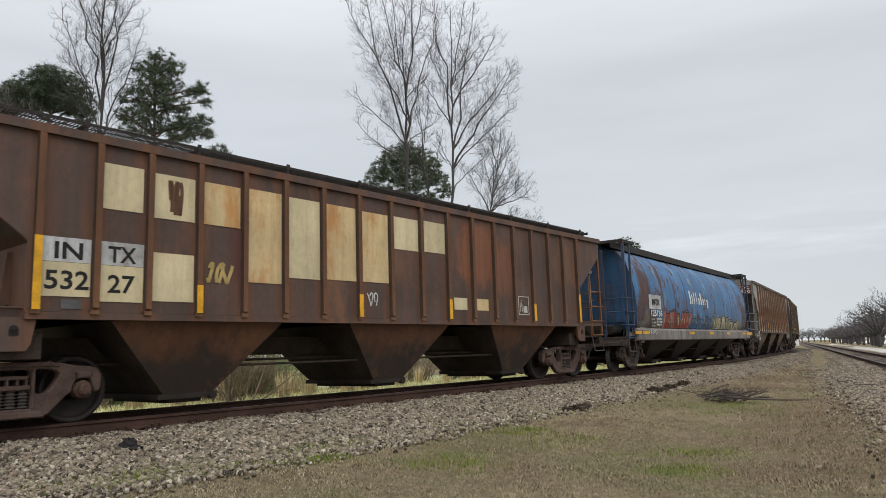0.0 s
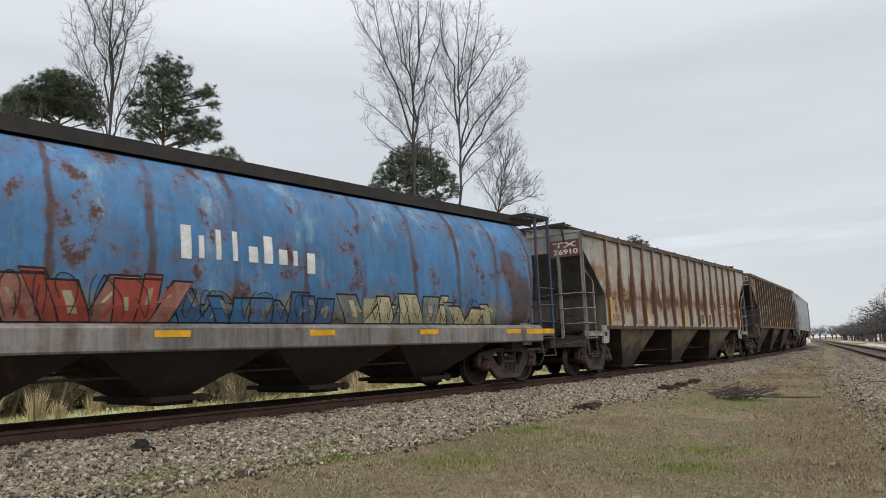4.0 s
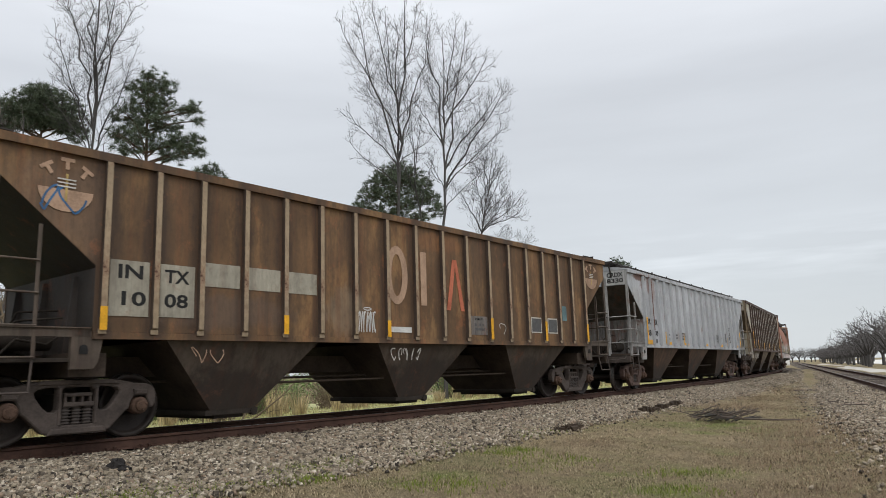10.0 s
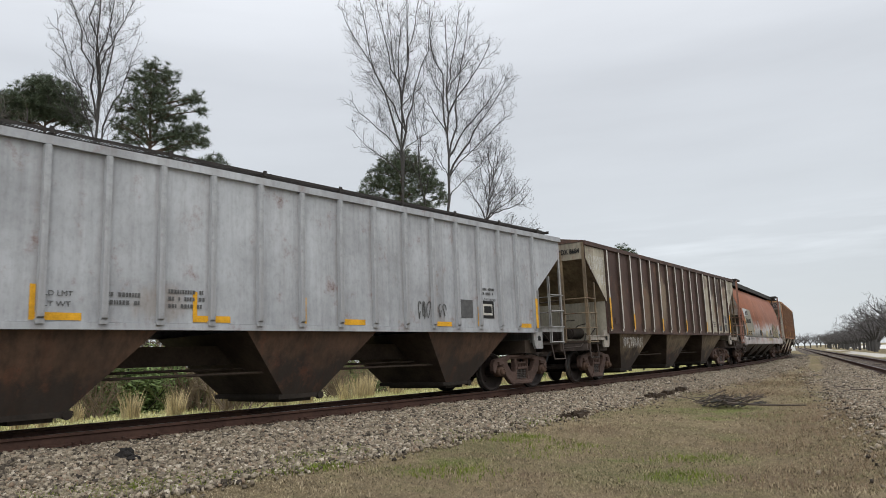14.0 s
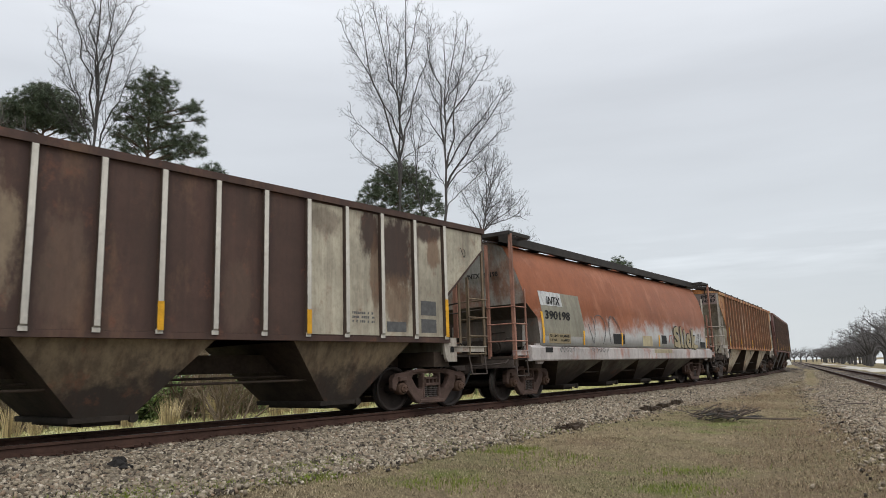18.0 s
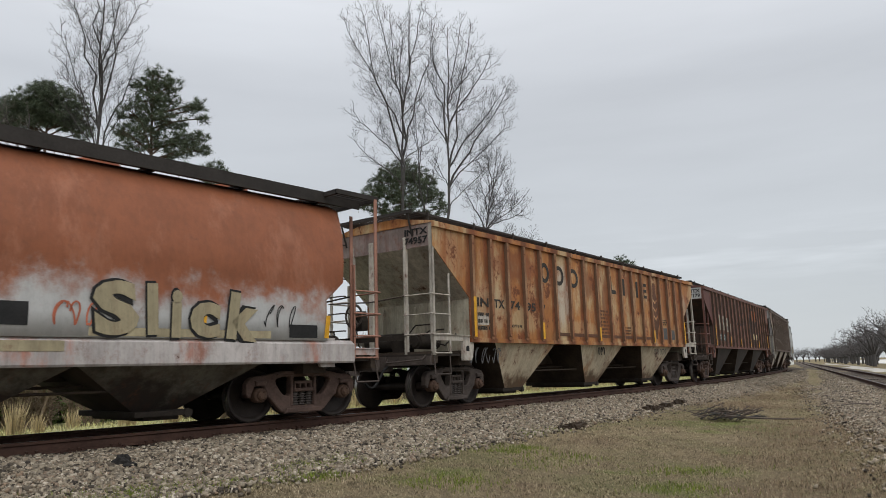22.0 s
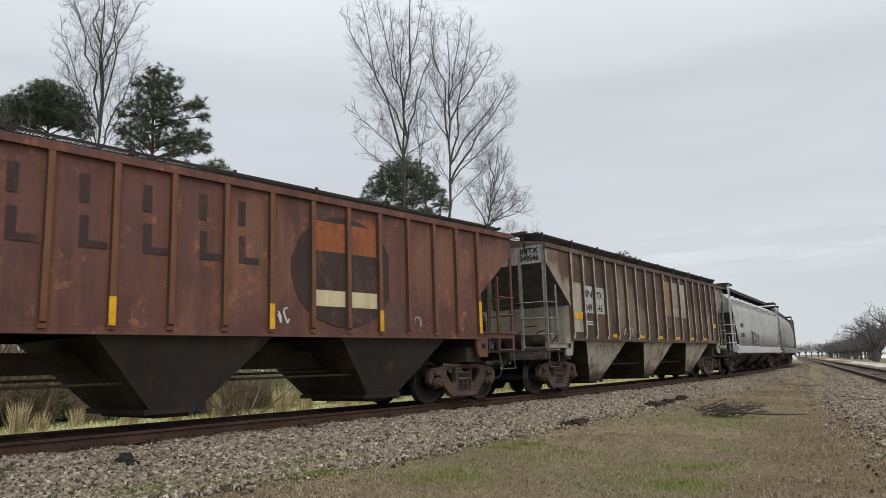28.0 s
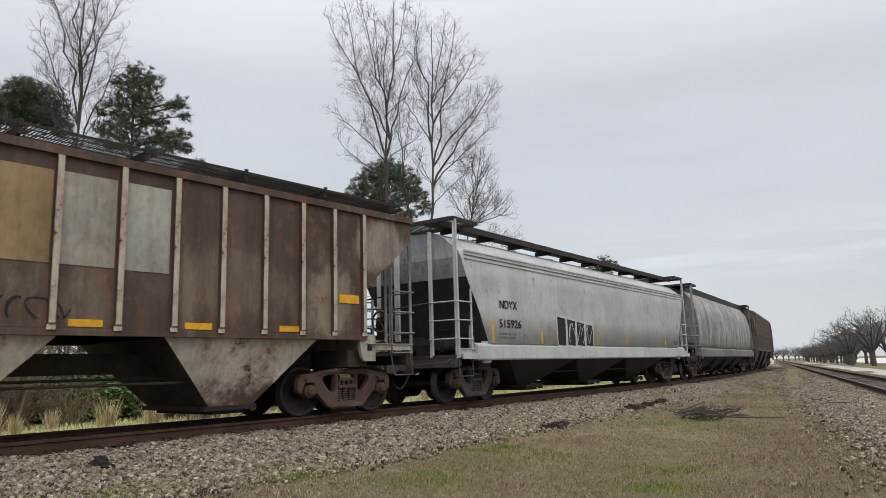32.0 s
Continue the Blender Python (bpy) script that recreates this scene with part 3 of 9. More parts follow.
# sleepers with tie plates and spikes
tie = Geo()
tie.box(-0.11, 0.11, -1.30, 1.30, -0.34, -0.178)
tie_mesh = tie.mesh("sleeper", M_TIE)
plate = Geo()
for sy in (-1, 1):
    plate.box(-0.10, 0.10, sy * 0.755 - 0.17, sy * 0.755 + 0.17, -0.178, -0.165)
    for x, y in ((-0.06, -0.10), (0.05, 0.10), (0.06, -0.10)):
        plate.box(x - 0.012, x + 0.012, sy * 0.755 + y - 0.016, sy * 0.755 + y + 0.016, -0.17, -0.125)
        plate.box(x - 0.018, x + 0.018, sy * 0.755 + y - 0.03, sy * 0.755 + y + 0.03, -0.135, -0.118)
    for x in (-0.15, 0.13):                                          # rail anchors
        plate.box(x - 0.02, x + 0.02, sy * 0.755 - 0.09, sy * 0.755 + 0.09, -0.185, -0.15)
plate_mesh = plate.mesh("tie_plates", M_RAIL)
rnd = random.Random(4)
for i in range(150):
    s = -8 + i * 0.55 + rnd.uniform(-0.03, 0.03)
    p = track(s)
    ob = new("sleeper", tie_mesh)
    tagged(ob, "dark creosoted timber sleeper bedded in ballast", "sleeper", "sleepers", "structure")
    ob.matrix_basis = pose(p.x, p.y, RAIL_Z + rnd.uniform(-0.006, 0.004), 0, 0, 90 - math.degrees(heading(s)) + rnd.uniform(-1, 1))
    part("tie_plates", plate_mesh, None, ob)
for i in range(110):
    q = on_two(10 + i * 0.56, 0)
    ob = new("sleeper", tie_mesh)
    tagged(ob, "dark creosoted timber sleeper bedded in ballast", "sleeper", "sleepers", "structure")
    ob.matrix_basis = pose(q.x, q.y, T2_Z, 0, 0, 90 - 26.2 + rnd.uniform(-1, 1))


# ---------------------------------------------------------------- loose stones and grass
def scatter_stones(name, pts, sizes, label, seed):
    r = np.random.RandomState(seed)
    n = len(pts)
    z = ground_z(pts) + 0.015
    corner = np.array([(x, y, q) for q in (-1, 1) for y in (-1, 1) for x in (-1, 1)], float)
    v = corner[None] * (1 + r.uniform(-0.55, 0.30, (n, 8, 3)))
    v *= (sizes[:, None, None] / 2) * r.uniform(0.5, 1.3, (n, 1, 3))
    a, b = r.uniform(0, 6.28, n), r.uniform(-0.7, 0.7, n)
    ca, sa, cb, sb = np.cos(a)[:, None], np.sin(a)[:, None], np.cos(b)[:, None], np.sin(b)[:, None]
    x, y, q = v[..., 0] * cb + v[..., 2] * sb, v[..., 1], -v[..., 0] * sb + v[..., 2] * cb
    v = np.stack([x * ca - y * sa, x * sa + y * ca, q], -1)
    v += np.stack([pts[:, 0], pts[:, 1], z + sizes * r.uniform(-0.05, 0.35, n)], -1)[:, None]
    quad = np.array([(0, 2, 3, 1), (4, 5, 7, 6), (0, 1, 5, 4), (1, 3, 7, 5), (3, 2, 6, 7), (2, 0, 4, 6)])
    f = (quad[None] + 8 * np.arange(n)[:, None, None]).reshape(-1, 4)
    me = bpy.data.meshes.new(name)
    me.vertices.add(n * 8)
    me.vertices.foreach_set("co", v.reshape(-1))
    me.loops.add(f.size)
    me.loops.foreach_set("vertex_index", f.reshape(-1).astype(np.int32))
    me.polygons.add(len(f))
    me.polygons.foreach_set("loop_start", np.arange(0, f.size, 4, dtype=np.int32))
    me.materials.append(M_STONE)
    me.update(calc_edges=True)
    return tagged(new(name, me), label, "gravel", "", "stuff")


rs = np.random.RandomState(7)
pts = []
for s0, s1, count in ((1.0, 9, 34000), (9, 18, 30000), (18, 32, 28000), (32, 60, 15000)):
    s = rs.uniform(s0, s1, count)
    e = np.array([near_edge_1(q) for q in s])
    w = 0.84 + (e + 0.10 - 0.84) * rs.uniform(0, 1, count)
    w = np.where(rs.uniform(0, 1, count) < 0.10, e + np.abs(rs.normal(0, 0.30, count)), w)       # strays in the grass
    base = np.stack([np.interp(s, TRACK_S, TRACK_P[:, 0]), np.interp(s, TRACK_S, TRACK_P[:, 1])], 1)
    nr = np.stack([np.interp(s, TRACK_S, TRACK_N[:, 0]), np.interp(s, TRACK_S, TRACK_N[:, 1])], 1)
    pts.append(base + nr * w[:, None])
pts = np.concatenate(pts)
scatter_stones("ballast_stones", pts, 0.018 + 0.044 * rs.beta(1.6, 2.0, len(pts)), "loose crushed stones on the shoulder of the curved track", 3)
pts = []
for a0, a1, count in ((8, 13, 6000), (13, 24, 17000), (24, 40, 17000), (40, 75, 10000)):
    a = rs.uniform(a0, a1, count)
    e = np.array([near_edge_2(q) for q in a])
    w = e + (-0.9 - e) * rs.uniform(-0.04, 1, count)
    w = np.where(rs.uniform(0, 1, count) < 0.08, e - np.abs(rs.normal(0, 0.30, count)), w)
    pts.append(np.stack([T2_DIR.x * a + T2_NRM.x * (T2_OFF + w), T2_DIR.y * a + T2_NRM.y * (T2_OFF + w)], 1))
pts = np.concatenate(pts)
scatter_stones("ballast_stones_beside", pts, 0.020 + 0.036 * rs.beta(1.6, 2.0, len(pts)), "loose crushed stones beside the straight track", 5)


def blades(name, P, h, width, lean, label, material, seed):
    r = np.random.RandomState(seed)
    n = len(P)
    z = ground_z(P)
    a = r.uniform(0, 6.28, n)
    d = np.stack([np.cos(a), np.sin(a)], 1)
    l_ = r.uniform(0, 6.28, n)
    ln = np.stack([np.cos(l_), np.sin(l_)], 1) * (h * lean * r.uniform(0.2, 1, n))[:, None]
    p0, p1 = P - d * width[:, None] / 2, P + d * width[:, None] / 2
    m0, m1 = p0 * 1.0 + ln * 0.35, p1 + ln * 0.35
    tip = P + ln
    v = np.stack([np.c_[p0, z - 0.01], np.c_[p1, z - 0.01], np.c_[m1, z + h * 0.6], np.c_[m0, z + h * 0.6], np.c_[tip, z + h]], 1).reshape(-1, 3)
    k = 5 * np.arange(n)[:, None]
    loops = np.concatenate([k + [0, 1, 2, 3], k + [3, 2, 4]], 1).reshape(-1)
    starts = (7 * np.arange(n)[:, None] + [0, 4]).reshape(-1)
    me = bpy.data.meshes.new(name)
    me.vertices.add(len(v))
    me.vertices.foreach_set("co", v.reshape(-1))
    me.loops.add(len(loops))
    me.loops.foreach_set("vertex_index", loops.astype(np.int32))
    me.polygons.add(len(starts))
    me.polygons.foreach_set("loop_start", starts.astype(np.int32))
    me.materials.append(material)
    me.update(calc_edges=True)
    return tagged(new(name, me), label, "grass", "", "stuff")


def field(n, r0, r1, a0, a1, seed):
    r = np.random.RandomState(seed)
    rad = np.sqrt(r.uniform(r0 ** 2, r1 ** 2, n))
    az = np.radians(r.uniform(a0, a1, n))
    P = np.stack([rad * np.sin(az), rad * np.cos(az)], 1)
    w = track_w(P)
    w2 = P[:, 0] * T2_NRM.x + P[:, 1] * T2_NRM.y - T2_OFF
    along = P[:, 0] * T2_DIR.x + P[:, 1] * T2_DIR.y
    ragged = 0.35 * np.sin(P[:, 0] * 2.3 + P[:, 1]) * np.sin(P[:, 1] * 1.9)
    keep = (w > np.interp(along, [5, 10, 15, 22, 40, 60], [3.4, 3.35, 3.0, 2.9, 3.0, 2.8]) + ragged * 0.7 + r.normal(0, 0.13, n)) & (w2 < np.interp(along, [0, 12, 14, 22, 30, 50], [-2.2, -2.25, -2.3, -2.6, -2.85, -2.8]) + ragged + r.normal(0, 0.16, n))
    return P[keep], r


P, r_ = field(190000, 5.5, 14, -40, 42, 11)
tall_ = 1 + 0.8 * (np.sin(P[:, 0] * 3.1 + 1.3 * np.sin(P[:, 1] * 2.3)) * np.sin(P[:, 1] * 2.7 + P[:, 0]) > 0.3)
blades("grass", P, r_.uniform(0.006, 0.024, len(P)) * tall_, r_.uniform(0.003, 0.008, len(P)), 2.2, "short dry winter grass with green patches", M_BLADE, 12)
P, r_ = field(95000, 14, 30, -10, 42, 13)
blades("grass_farther", P, r_.uniform(0.010, 0.036, len(P)), r_.uniform(0.006, 0.014, len(P)), 2.0, "short dry winter grass beyond the near lawn", M_BLADE, 14)
P, r_ = field(30000, 30, 52, 16, 34, 15)
blades("grass_far_off", P, r_.uniform(0.02, 0.06, len(P)), r_.uniform(0.014, 0.03, len(P)), 1.6, "dry winter grass between the two tracks", M_BLADE, 16)
M_WEED = plain("dead_weed", (0.21, 0.15, 0.10), 0.3, 3.0, 0.95, 0.1, island=True)
P, r_ = field(90000, 7, 36, 10, 40, 17)
near_ = np.max([np.exp(-((P[:, 0] - x) ** 2 + (P[:, 1] - y) ** 2) / (r * 1.1) ** 2) for x, y, r in BROWN_SPOTS], 0)
P = P[near_ * np.random.RandomState(3).rand(len(P)) > 0.36]
blades("dead_weeds", P, np.random.RandomState(2).uniform(0.03, 0.12, len(P)), np.full(len(P), 0.005), 1.1, "taller reddish-brown dead weeds in the grass", M_WEED, 18)
M_GREEN = plain("fresh_green_blade", (0.15, 0.185, 0.030), 0.4, 3.0, 0.85, 0.1)
r_ = np.random.RandomState(21)
s = np.concatenate([r_.uniform(2.5, 7.5, 5000), r_.uniform(7.5, 13, 1800), r_.uniform(6, 10, 900)])
w = np.concatenate([3.45 + r_.normal(0, 0.14, 5000), 3.5 + r_.normal(0, 0.16, 1800), 5.6 + r_.normal(0, 0.3, 900)])
keep = np.sin(s * 2.3) + np.sin(s * 5.7) * 0.6 + 0.3 > r_.uniform(-0.2, 0.8, len(s))
s, w = s[keep], w[keep]
P = np.stack([np.interp(s, TRACK_S, TRACK_P[:, 0]) + np.interp(s, TRACK_S, TRACK_N[:, 0]) * w, np.interp(s, TRACK_S, TRACK_P[:, 1]) + np.interp(s, TRACK_S, TRACK_N[:, 1]) * w], 1)
extra = [(-3.09, 8.47, 0.22, 520), (-2.72, 8.72, 0.18, 360), (-3.4, 8.1, 0.24, 480), (-1.7, 9.1, 0.2, 260), (-1.45, 9.35, 0.2, 220), (-2.2, 8.9, 0.18, 140), (3.3, 9.7, 0.35, 260), (2.8, 8.4, 0.3, 240), (1.05, 11.6, 0.3, 260), (0.1, 9.0, 0.3, 160), (1.4, 12.0, 0.2, 120)]
P = np.concatenate([P] + [np.stack([x + r_.normal(0, sp, k), y + r_.normal(0, sp * 0.6, k)], 1) for x, y, sp, k in extra])
blades("green_weeds", P, r_.uniform(0.02, 0.08, len(P)), np.full(len(P), 0.008), 1.0, "fresh green weeds along the edge of the ballast", M_GREEN, 22)
M_VERGE = plain("pale_green_verge", (0.38, 0.38, 0.19), 0.35, 0.7, 0.95, 0.3)
rows_v = [[tuple(track(s, -w))[:2] for w in np.linspace(3.0, 16.0, 14)] for s in np.linspace(-20, 150, 171)]
sheet(rows_v, "far_verge", "pale yellow-green grass verge beyond the curved track", "verge", M_VERGE, 0.012)
# far side of the curved track: pale grass up to the brush
r_ = np.random.RandomState(31)
s, w = r_.uniform(-4, 75, 42000), -r_.uniform(3.1, 11.5, 42000)
P = np.stack([np.interp(s, TRACK_S, TRACK_P[:, 0]) + np.interp(s, TRACK_S, TRACK_N[:, 0]) * w, np.interp(s, TRACK_S, TRACK_P[:, 1]) + np.interp(s, TRACK_S, TRACK_N[:, 1]) * w], 1)
M_PALE = plain("pale_grass", (0.42, 0.40, 0.20), 0.3, 0.8, 0.95, 0.1, island=True)
blades("pale_grass", P, r_.uniform(0.05, 0.17, len(P)), r_.uniform(0.010, 0.022, len(P)), 0.7, "pale yellow-green grass on the far side of the tracks", M_PALE, 32)

# ---------------------------------------------------------------- railway cars
L2, SILL, EAVE, W2, ZS = 8.37, 7.05, 3.84, 1.55, 1.40     # half length, half sill length, side top, half width, side bottom
CARS = []
WHEELS = []
CACHE = {}


def cached(key, build):
    if key not in CACHE:
        CACHE[key] = build()
    return CACHE[key]


def wheelset_geo():
    def steel():
        g = Geo()
        for sgn in (-1, 1):
            prof = [(0.09, 0.60), (0.13, 0.64), (0.16, 0.70), (0.36, 0.705), (0.385, 0.725), (0.40, 0.80), (0.452, 0.80), (0.457, 0.79), (0.46, 0.72), (0.487, 0.70), (0.487, 0.675), (0.40, 0.67), (0.37, 0.66), (0.2, 0.63), (0.09, 0.60)]
            prof = [(r, y * sgn) for r, y in prof]
            g.lathe(prof if sgn > 0 else prof[::-1], 32)
            for k in range(3):                                   # plate marks, so that the turning shows
                a = k * 2.1 + 0.4
                g.box(0.27 * math.cos(a) - 0.02, 0.27 * math.cos(a) + 0.02, 0.705 * sgn, 0.715 * sgn, 0.27 * math.sin(a) - 0.02, 0.27 * math.sin(a) + 0.02)
        g.lathe([(0.085, -1.0), (0.085, 1.0)], 12)
        return g.mesh("wheelset", M_WHEEL)

    def tread():
        g = Geo()
        for sgn in (-1, 1):
            p = [(0.4605, 0.722), (0.4585, 0.795)]
            p = [(r, y * sgn) for r, y in p]
            g.lathe(p if sgn > 0 else p[::-1], 32)
        return g.mesh("tread", M_TREAD)

    def cap():
        g = Geo()
        for sgn in (-1, 1):
            p = [(0.125, 0.93), (0.125, 1.09), (0.112, 1.11), (0.09, 1.115), (0.085, 1.16), (0.06, 1.18), (0.0, 1.182)]
            p = [(r, y * sgn) for r, y in p]
            g.lathe(p if sgn > 0 else p[::-1], 16, False)
            for k in range(3):
                a = k * 2.094
                c = (0.055 * math.cos(a), 0.055 * math.sin(a))
                g.rod((c[0], 1.165 * sgn, c[1]), (c[0], 1.20 * sgn, c[1]), 0.018, 6)
        return g.mesh("bearing_caps", M_CAP)
    return cached("wheelset", steel), cached("tread", tread), cached("cap", cap)


def cast(g, pts, y0, y1, c=0.022):
    """A cast plate: its outline in x and z, with a rounded-off front edge at y0."""
    n = len(pts)
    if sum(p[0] * q[1] - q[0] * p[1] for p, q in zip(pts, pts[1:] + pts[:1])) < 0:
        pts = pts[::-1]
    inner = []
    for i in range(n):
        p, q, r = (Vector(pts[i - 1]), Vector(pts[i]), Vector(pts[(i + 1) % n]))
        a, b = (q - p).normalized(), (r - q).normalized()
        m = Vector((-a.y - b.y, a.x + b.x))
        m = m.normalized() * c / max(0.5, m.length / 2) if m.length > 1e-6 else Vector((-a.y, a.x)) * c
        inner.append((q.x + m.x, q.y + m.y))
    vs = [(x, y0, z) for x, z in inner] + [(x, y0 + c * 0.8, z) for x, z in pts] + [(x, y1, z) for x, z in pts]
    fs = [tuple(range(n)), tuple(range(3 * n - 1, 2 * n - 1, -1))]
    for k in (0, n):
        fs += [(k + i, k + n + i, k + n + (i + 1) % n, k + (i + 1) % n) for i in range(n)]
    g.add(vs, fs)


def plate_with_holes(g, outer, holes, y0, y1, c=0.018):
    """A cast plate in x and z with windows through it; its front edges at y0 are rounded off by c."""
    def turned(pts, ccw):
        area = sum(p[0] * q[1] - q[0] * p[1] for p, q in zip(pts, pts[1:] + pts[:1]))
        return pts if (area > 0) == ccw else pts[::-1]

    def inset(pts):
        out = []
        for i in range(len(pts)):
            p, q, r = Vector(pts[i - 1]), Vector(pts[i]), Vector(pts[(i + 1) % len(pts)])
            a, b = (q - p).normalized(), (r - q).normalized()
            m = Vector((-a.y - b.y, a.x + b.x))
            m = m.normalized() * c / max(0.5, m.length / 2)
            out.append((q.x + m.x, q.y + m.y))
        return out
    loops = [turned(outer, True)] + [turned(h, False) for h in holes]
    small = [inset(p) for p in loops]
    tris = tessellate_polygon([[Vector((x, z, 0)) for x, z in p] for p in small])
    flat = [q for p in small for q in p]
    faces = []
    for t in tris:
        (ax, az), (bx, bz), (cx, cz) = (flat[i] for i in t)
        faces.append(tuple(t) if (bx - ax) * (cz - az) - (bz - az) * (cx - ax) > 0 else tuple(t)[::-1])
    g.add([(x, y0, z) for x, z in flat], faces)
    g.add([(x, y1, z) for x, z in flat], [f[::-1] for f in faces])
    for p, q in zip(loops, small):
        n = len(p)
        for (e, ya), (f, yb) in (((q, y0), (p, y0 + c * 0.8)), ((p, y0 + c * 0.8), (p, y1 - c * 0.8)), ((p, y1 - c * 0.8), (q, y1))):
            g.add([(x, ya, z) for x, z in e] + [(x, yb, z) for x, z in f], [(i, i + n, (i + 1) % n + n, (i + 1) % n) for i in range(n)])


def side_frame(material):
    def build():
        g = Geo()
        half = [(0.40, 0.80), (0.62, 0.775), (0.80, 0.735), (0.98, 0.725), (1.09, 0.69), (1.15, 0.60), (1.15, 0.43), (1.11, 0.375), (1.06, 0.375), (1.03, 0.47), (0.99, 0.545), (0.90, 0.575), (0.81, 0.545), (0.76, 0.47), (0.74, 0.375), (0.68, 0.335), (0.46, 0.115), (0.36, 0.075)]
        outer = half + [(-x, z) for x, z in half[::-1]]
        win = [(0.275, 0.68), (0.30, 0.705), (0.44, 0.70), (0.545, 0.675), (0.58, 0.635), (0.565, 0.58), (0.47, 0.445), (0.40, 0.385), (0.31, 0.375), (0.275, 0.41)]
        plate_with_holes(g, outer, [win, [(-x, z) for x, z in win], [(-0.22, 0.20), (0.22, 0.20), (0.22, 0.66), (0.18, 0.70), (-0.18, 0.70), (-0.22, 0.66)]], -0.07, 0.07)
        cast(g, [(-0.40, 0.075), (0.40, 0.075), (0.36, 0.165), (-0.36, 0.165)], -0.105, -0.06, 0.02)                           # spring seat
        cast(g, [(-0.58, 0.735), (0.58, 0.735), (0.46, 0.80), (-0.46, 0.80)], -0.10, -0.06, 0.016)                            # top flange
        for k in (-1, 1):
            cast(g, [(k * x, z) for x, z in ((0.225, 0.20), (0.27, 0.20), (0.27, 0.70), (0.225, 0.70))], -0.088, -0.06, 0.01)   # column wear plates
            cast(g, [(k * x, z) for x, z in ((0.80, 0.56), (0.98, 0.56), (1.00, 0.645), (0.78, 0.645))], -0.13, 0.0, 0.02)     # bearing adapter
        return g.mesh("side_frame", material)
    return cached(("frame", material.name), build)


def bolster_end_geo(material):
    def build():
        g = Geo()
        cast(g, [(-0.205, 0.44), (0.205, 0.44), (0.205, 0.50), (-0.205, 0.50)], -0.10, 0.06, 0.012)
        cast(g, [(-0.19, 0.575), (0.19, 0.575), (0.19, 0.625), (-0.19, 0.625)], -0.08, 0.06, 0.012)
        for x in (-0.17, -0.06, 0.06, 0.17):
            cast(g, [(x - 0.016, 0.49), (x + 0.016, 0.49), (x + 0.016, 0.585), (x - 0.016, 0.585)], -0.07, 0.06, 0.006)
        return g.mesh("bolster_end", material)
    return cached(("bolster_end", material.name), build)


def spring_geo():
    def build():
        g = Geo()
        prof = []
        for k in range(6):
            z = 0.205 + k * 0.042
            prof += [(0.052, z), (0.074, z + 0.008), (0.074, z + 0.022), (0.052, z + 0.030)]
        g.lathe(prof, 12)
        g.v = [(x, z, y) for x, y, z in g.v]
        g.f = [f[::-1] for f in g.f]
        return g.mesh("spring", M_SPRING)
    return cached("spring", build)


def truck(car, x, turn, material, lift):
    def bolster():
        g = Geo()
        g.box(-0.17, 0.17, -0.95, 0.95, 0.42, 0.66).box(-0.3, 0.3, -0.35, 0.35, 0.6, 0.80)
        for k in (-1, 1):
            g.box(k * 0.36, k * 0.42, -0.75, 0.75, 0.30, 0.40)                                                              # brake beams
            g.prism([(k * 0.36, 0.3), (k * 0.50, 0.3), (k * 0.50, 0.42), (k * 0.36, 0.42)][::k], -0.80, -0.68)
        return g.mesh("truck", M_UNDER)
    tr = part("truck", cached("bolster", bolster), None, car, "three-piece freight truck of grimy cast steel", pose(x, 0, -lift, 0, 0, turn))
    for sgn in (-1, 1):
        part("side_frame", side_frame(material), None, tr, at=pose(0, sgn * 1.0, 0.05, 0, 0, 0 if sgn < 0 else 180))
        part("bolster_end", bolster_end_geo(material), None, tr, at=pose(0, sgn * 1.0, 0.05, 0, 0, 0 if sgn < 0 else 180))
        for x in (-0.15, 0.0, 0.15):
            part("spring", spring_geo(), None, tr, at=pose(x, sgn * 1.0, 0.05))
    steel, tread, cap = wheelset_geo()
    for k in (-1, 1):
        ws = part("wheelset", steel, None, tr, at=pose(k * 0.889, 0, 0.457))
        join_under(ws, (tread, cap))
        WHEELS.append((ws, k * 0.889))
    return tr


def join_under(ob, extra):
    """One wheelset mesh with its polished treads and bearing caps as further materials."""
    def build():
        vs = [tuple(v.co) for v in ob.data.vertices]
        fs = [tuple(p.vertices) for p in ob.data.polygons]
        sm = [p.use_smooth for p in ob.data.polygons]
        mi = [0] * len(fs)
        for i, me in enumerate(extra):
            k = len(vs)
            vs += [tuple(v.co) for v in me.vertices]
            fs += [tuple(j + k for j in p.vertices) for p in me.polygons]
            sm += [p.use_smooth for p in me.polygons]
            mi += [i + 1] * len(me.polygons)
        me = bpy.data.meshes.new("wheelset")
        me.from_pydata(vs, [], fs)
        for m in (ob.data, *extra):
            me.materials.append(m.materials[0])
        me.polygons.foreach_set("material_index", mi)
        me.polygons.foreach_set("use_smooth", sm)
        me.update()
        return me
    ob.data = cached("wheelset_whole", build)


def coupler_geo():
    def build():
        g = Geo()
        g.box(-0.95, -0.2, -0.09, 0.09, 0.78, 0.95)
        g.prism([(-1.15, 0.72), (-0.9, 0.72), (-0.85, 0.78), (-0.85, 0.98), (-0.9, 1.02), (-1.15, 1.02)], -0.16, 0.12)
        g.box(-1.24, -1.12, -0.17, -0.02, 0.74, 1.0)
        g.box(-0.45, -0.2, -0.25, 0.25, 0.70, 1.02)
        return g.mesh("coupler", M_TRUCK)
    return cached("coupler", build)


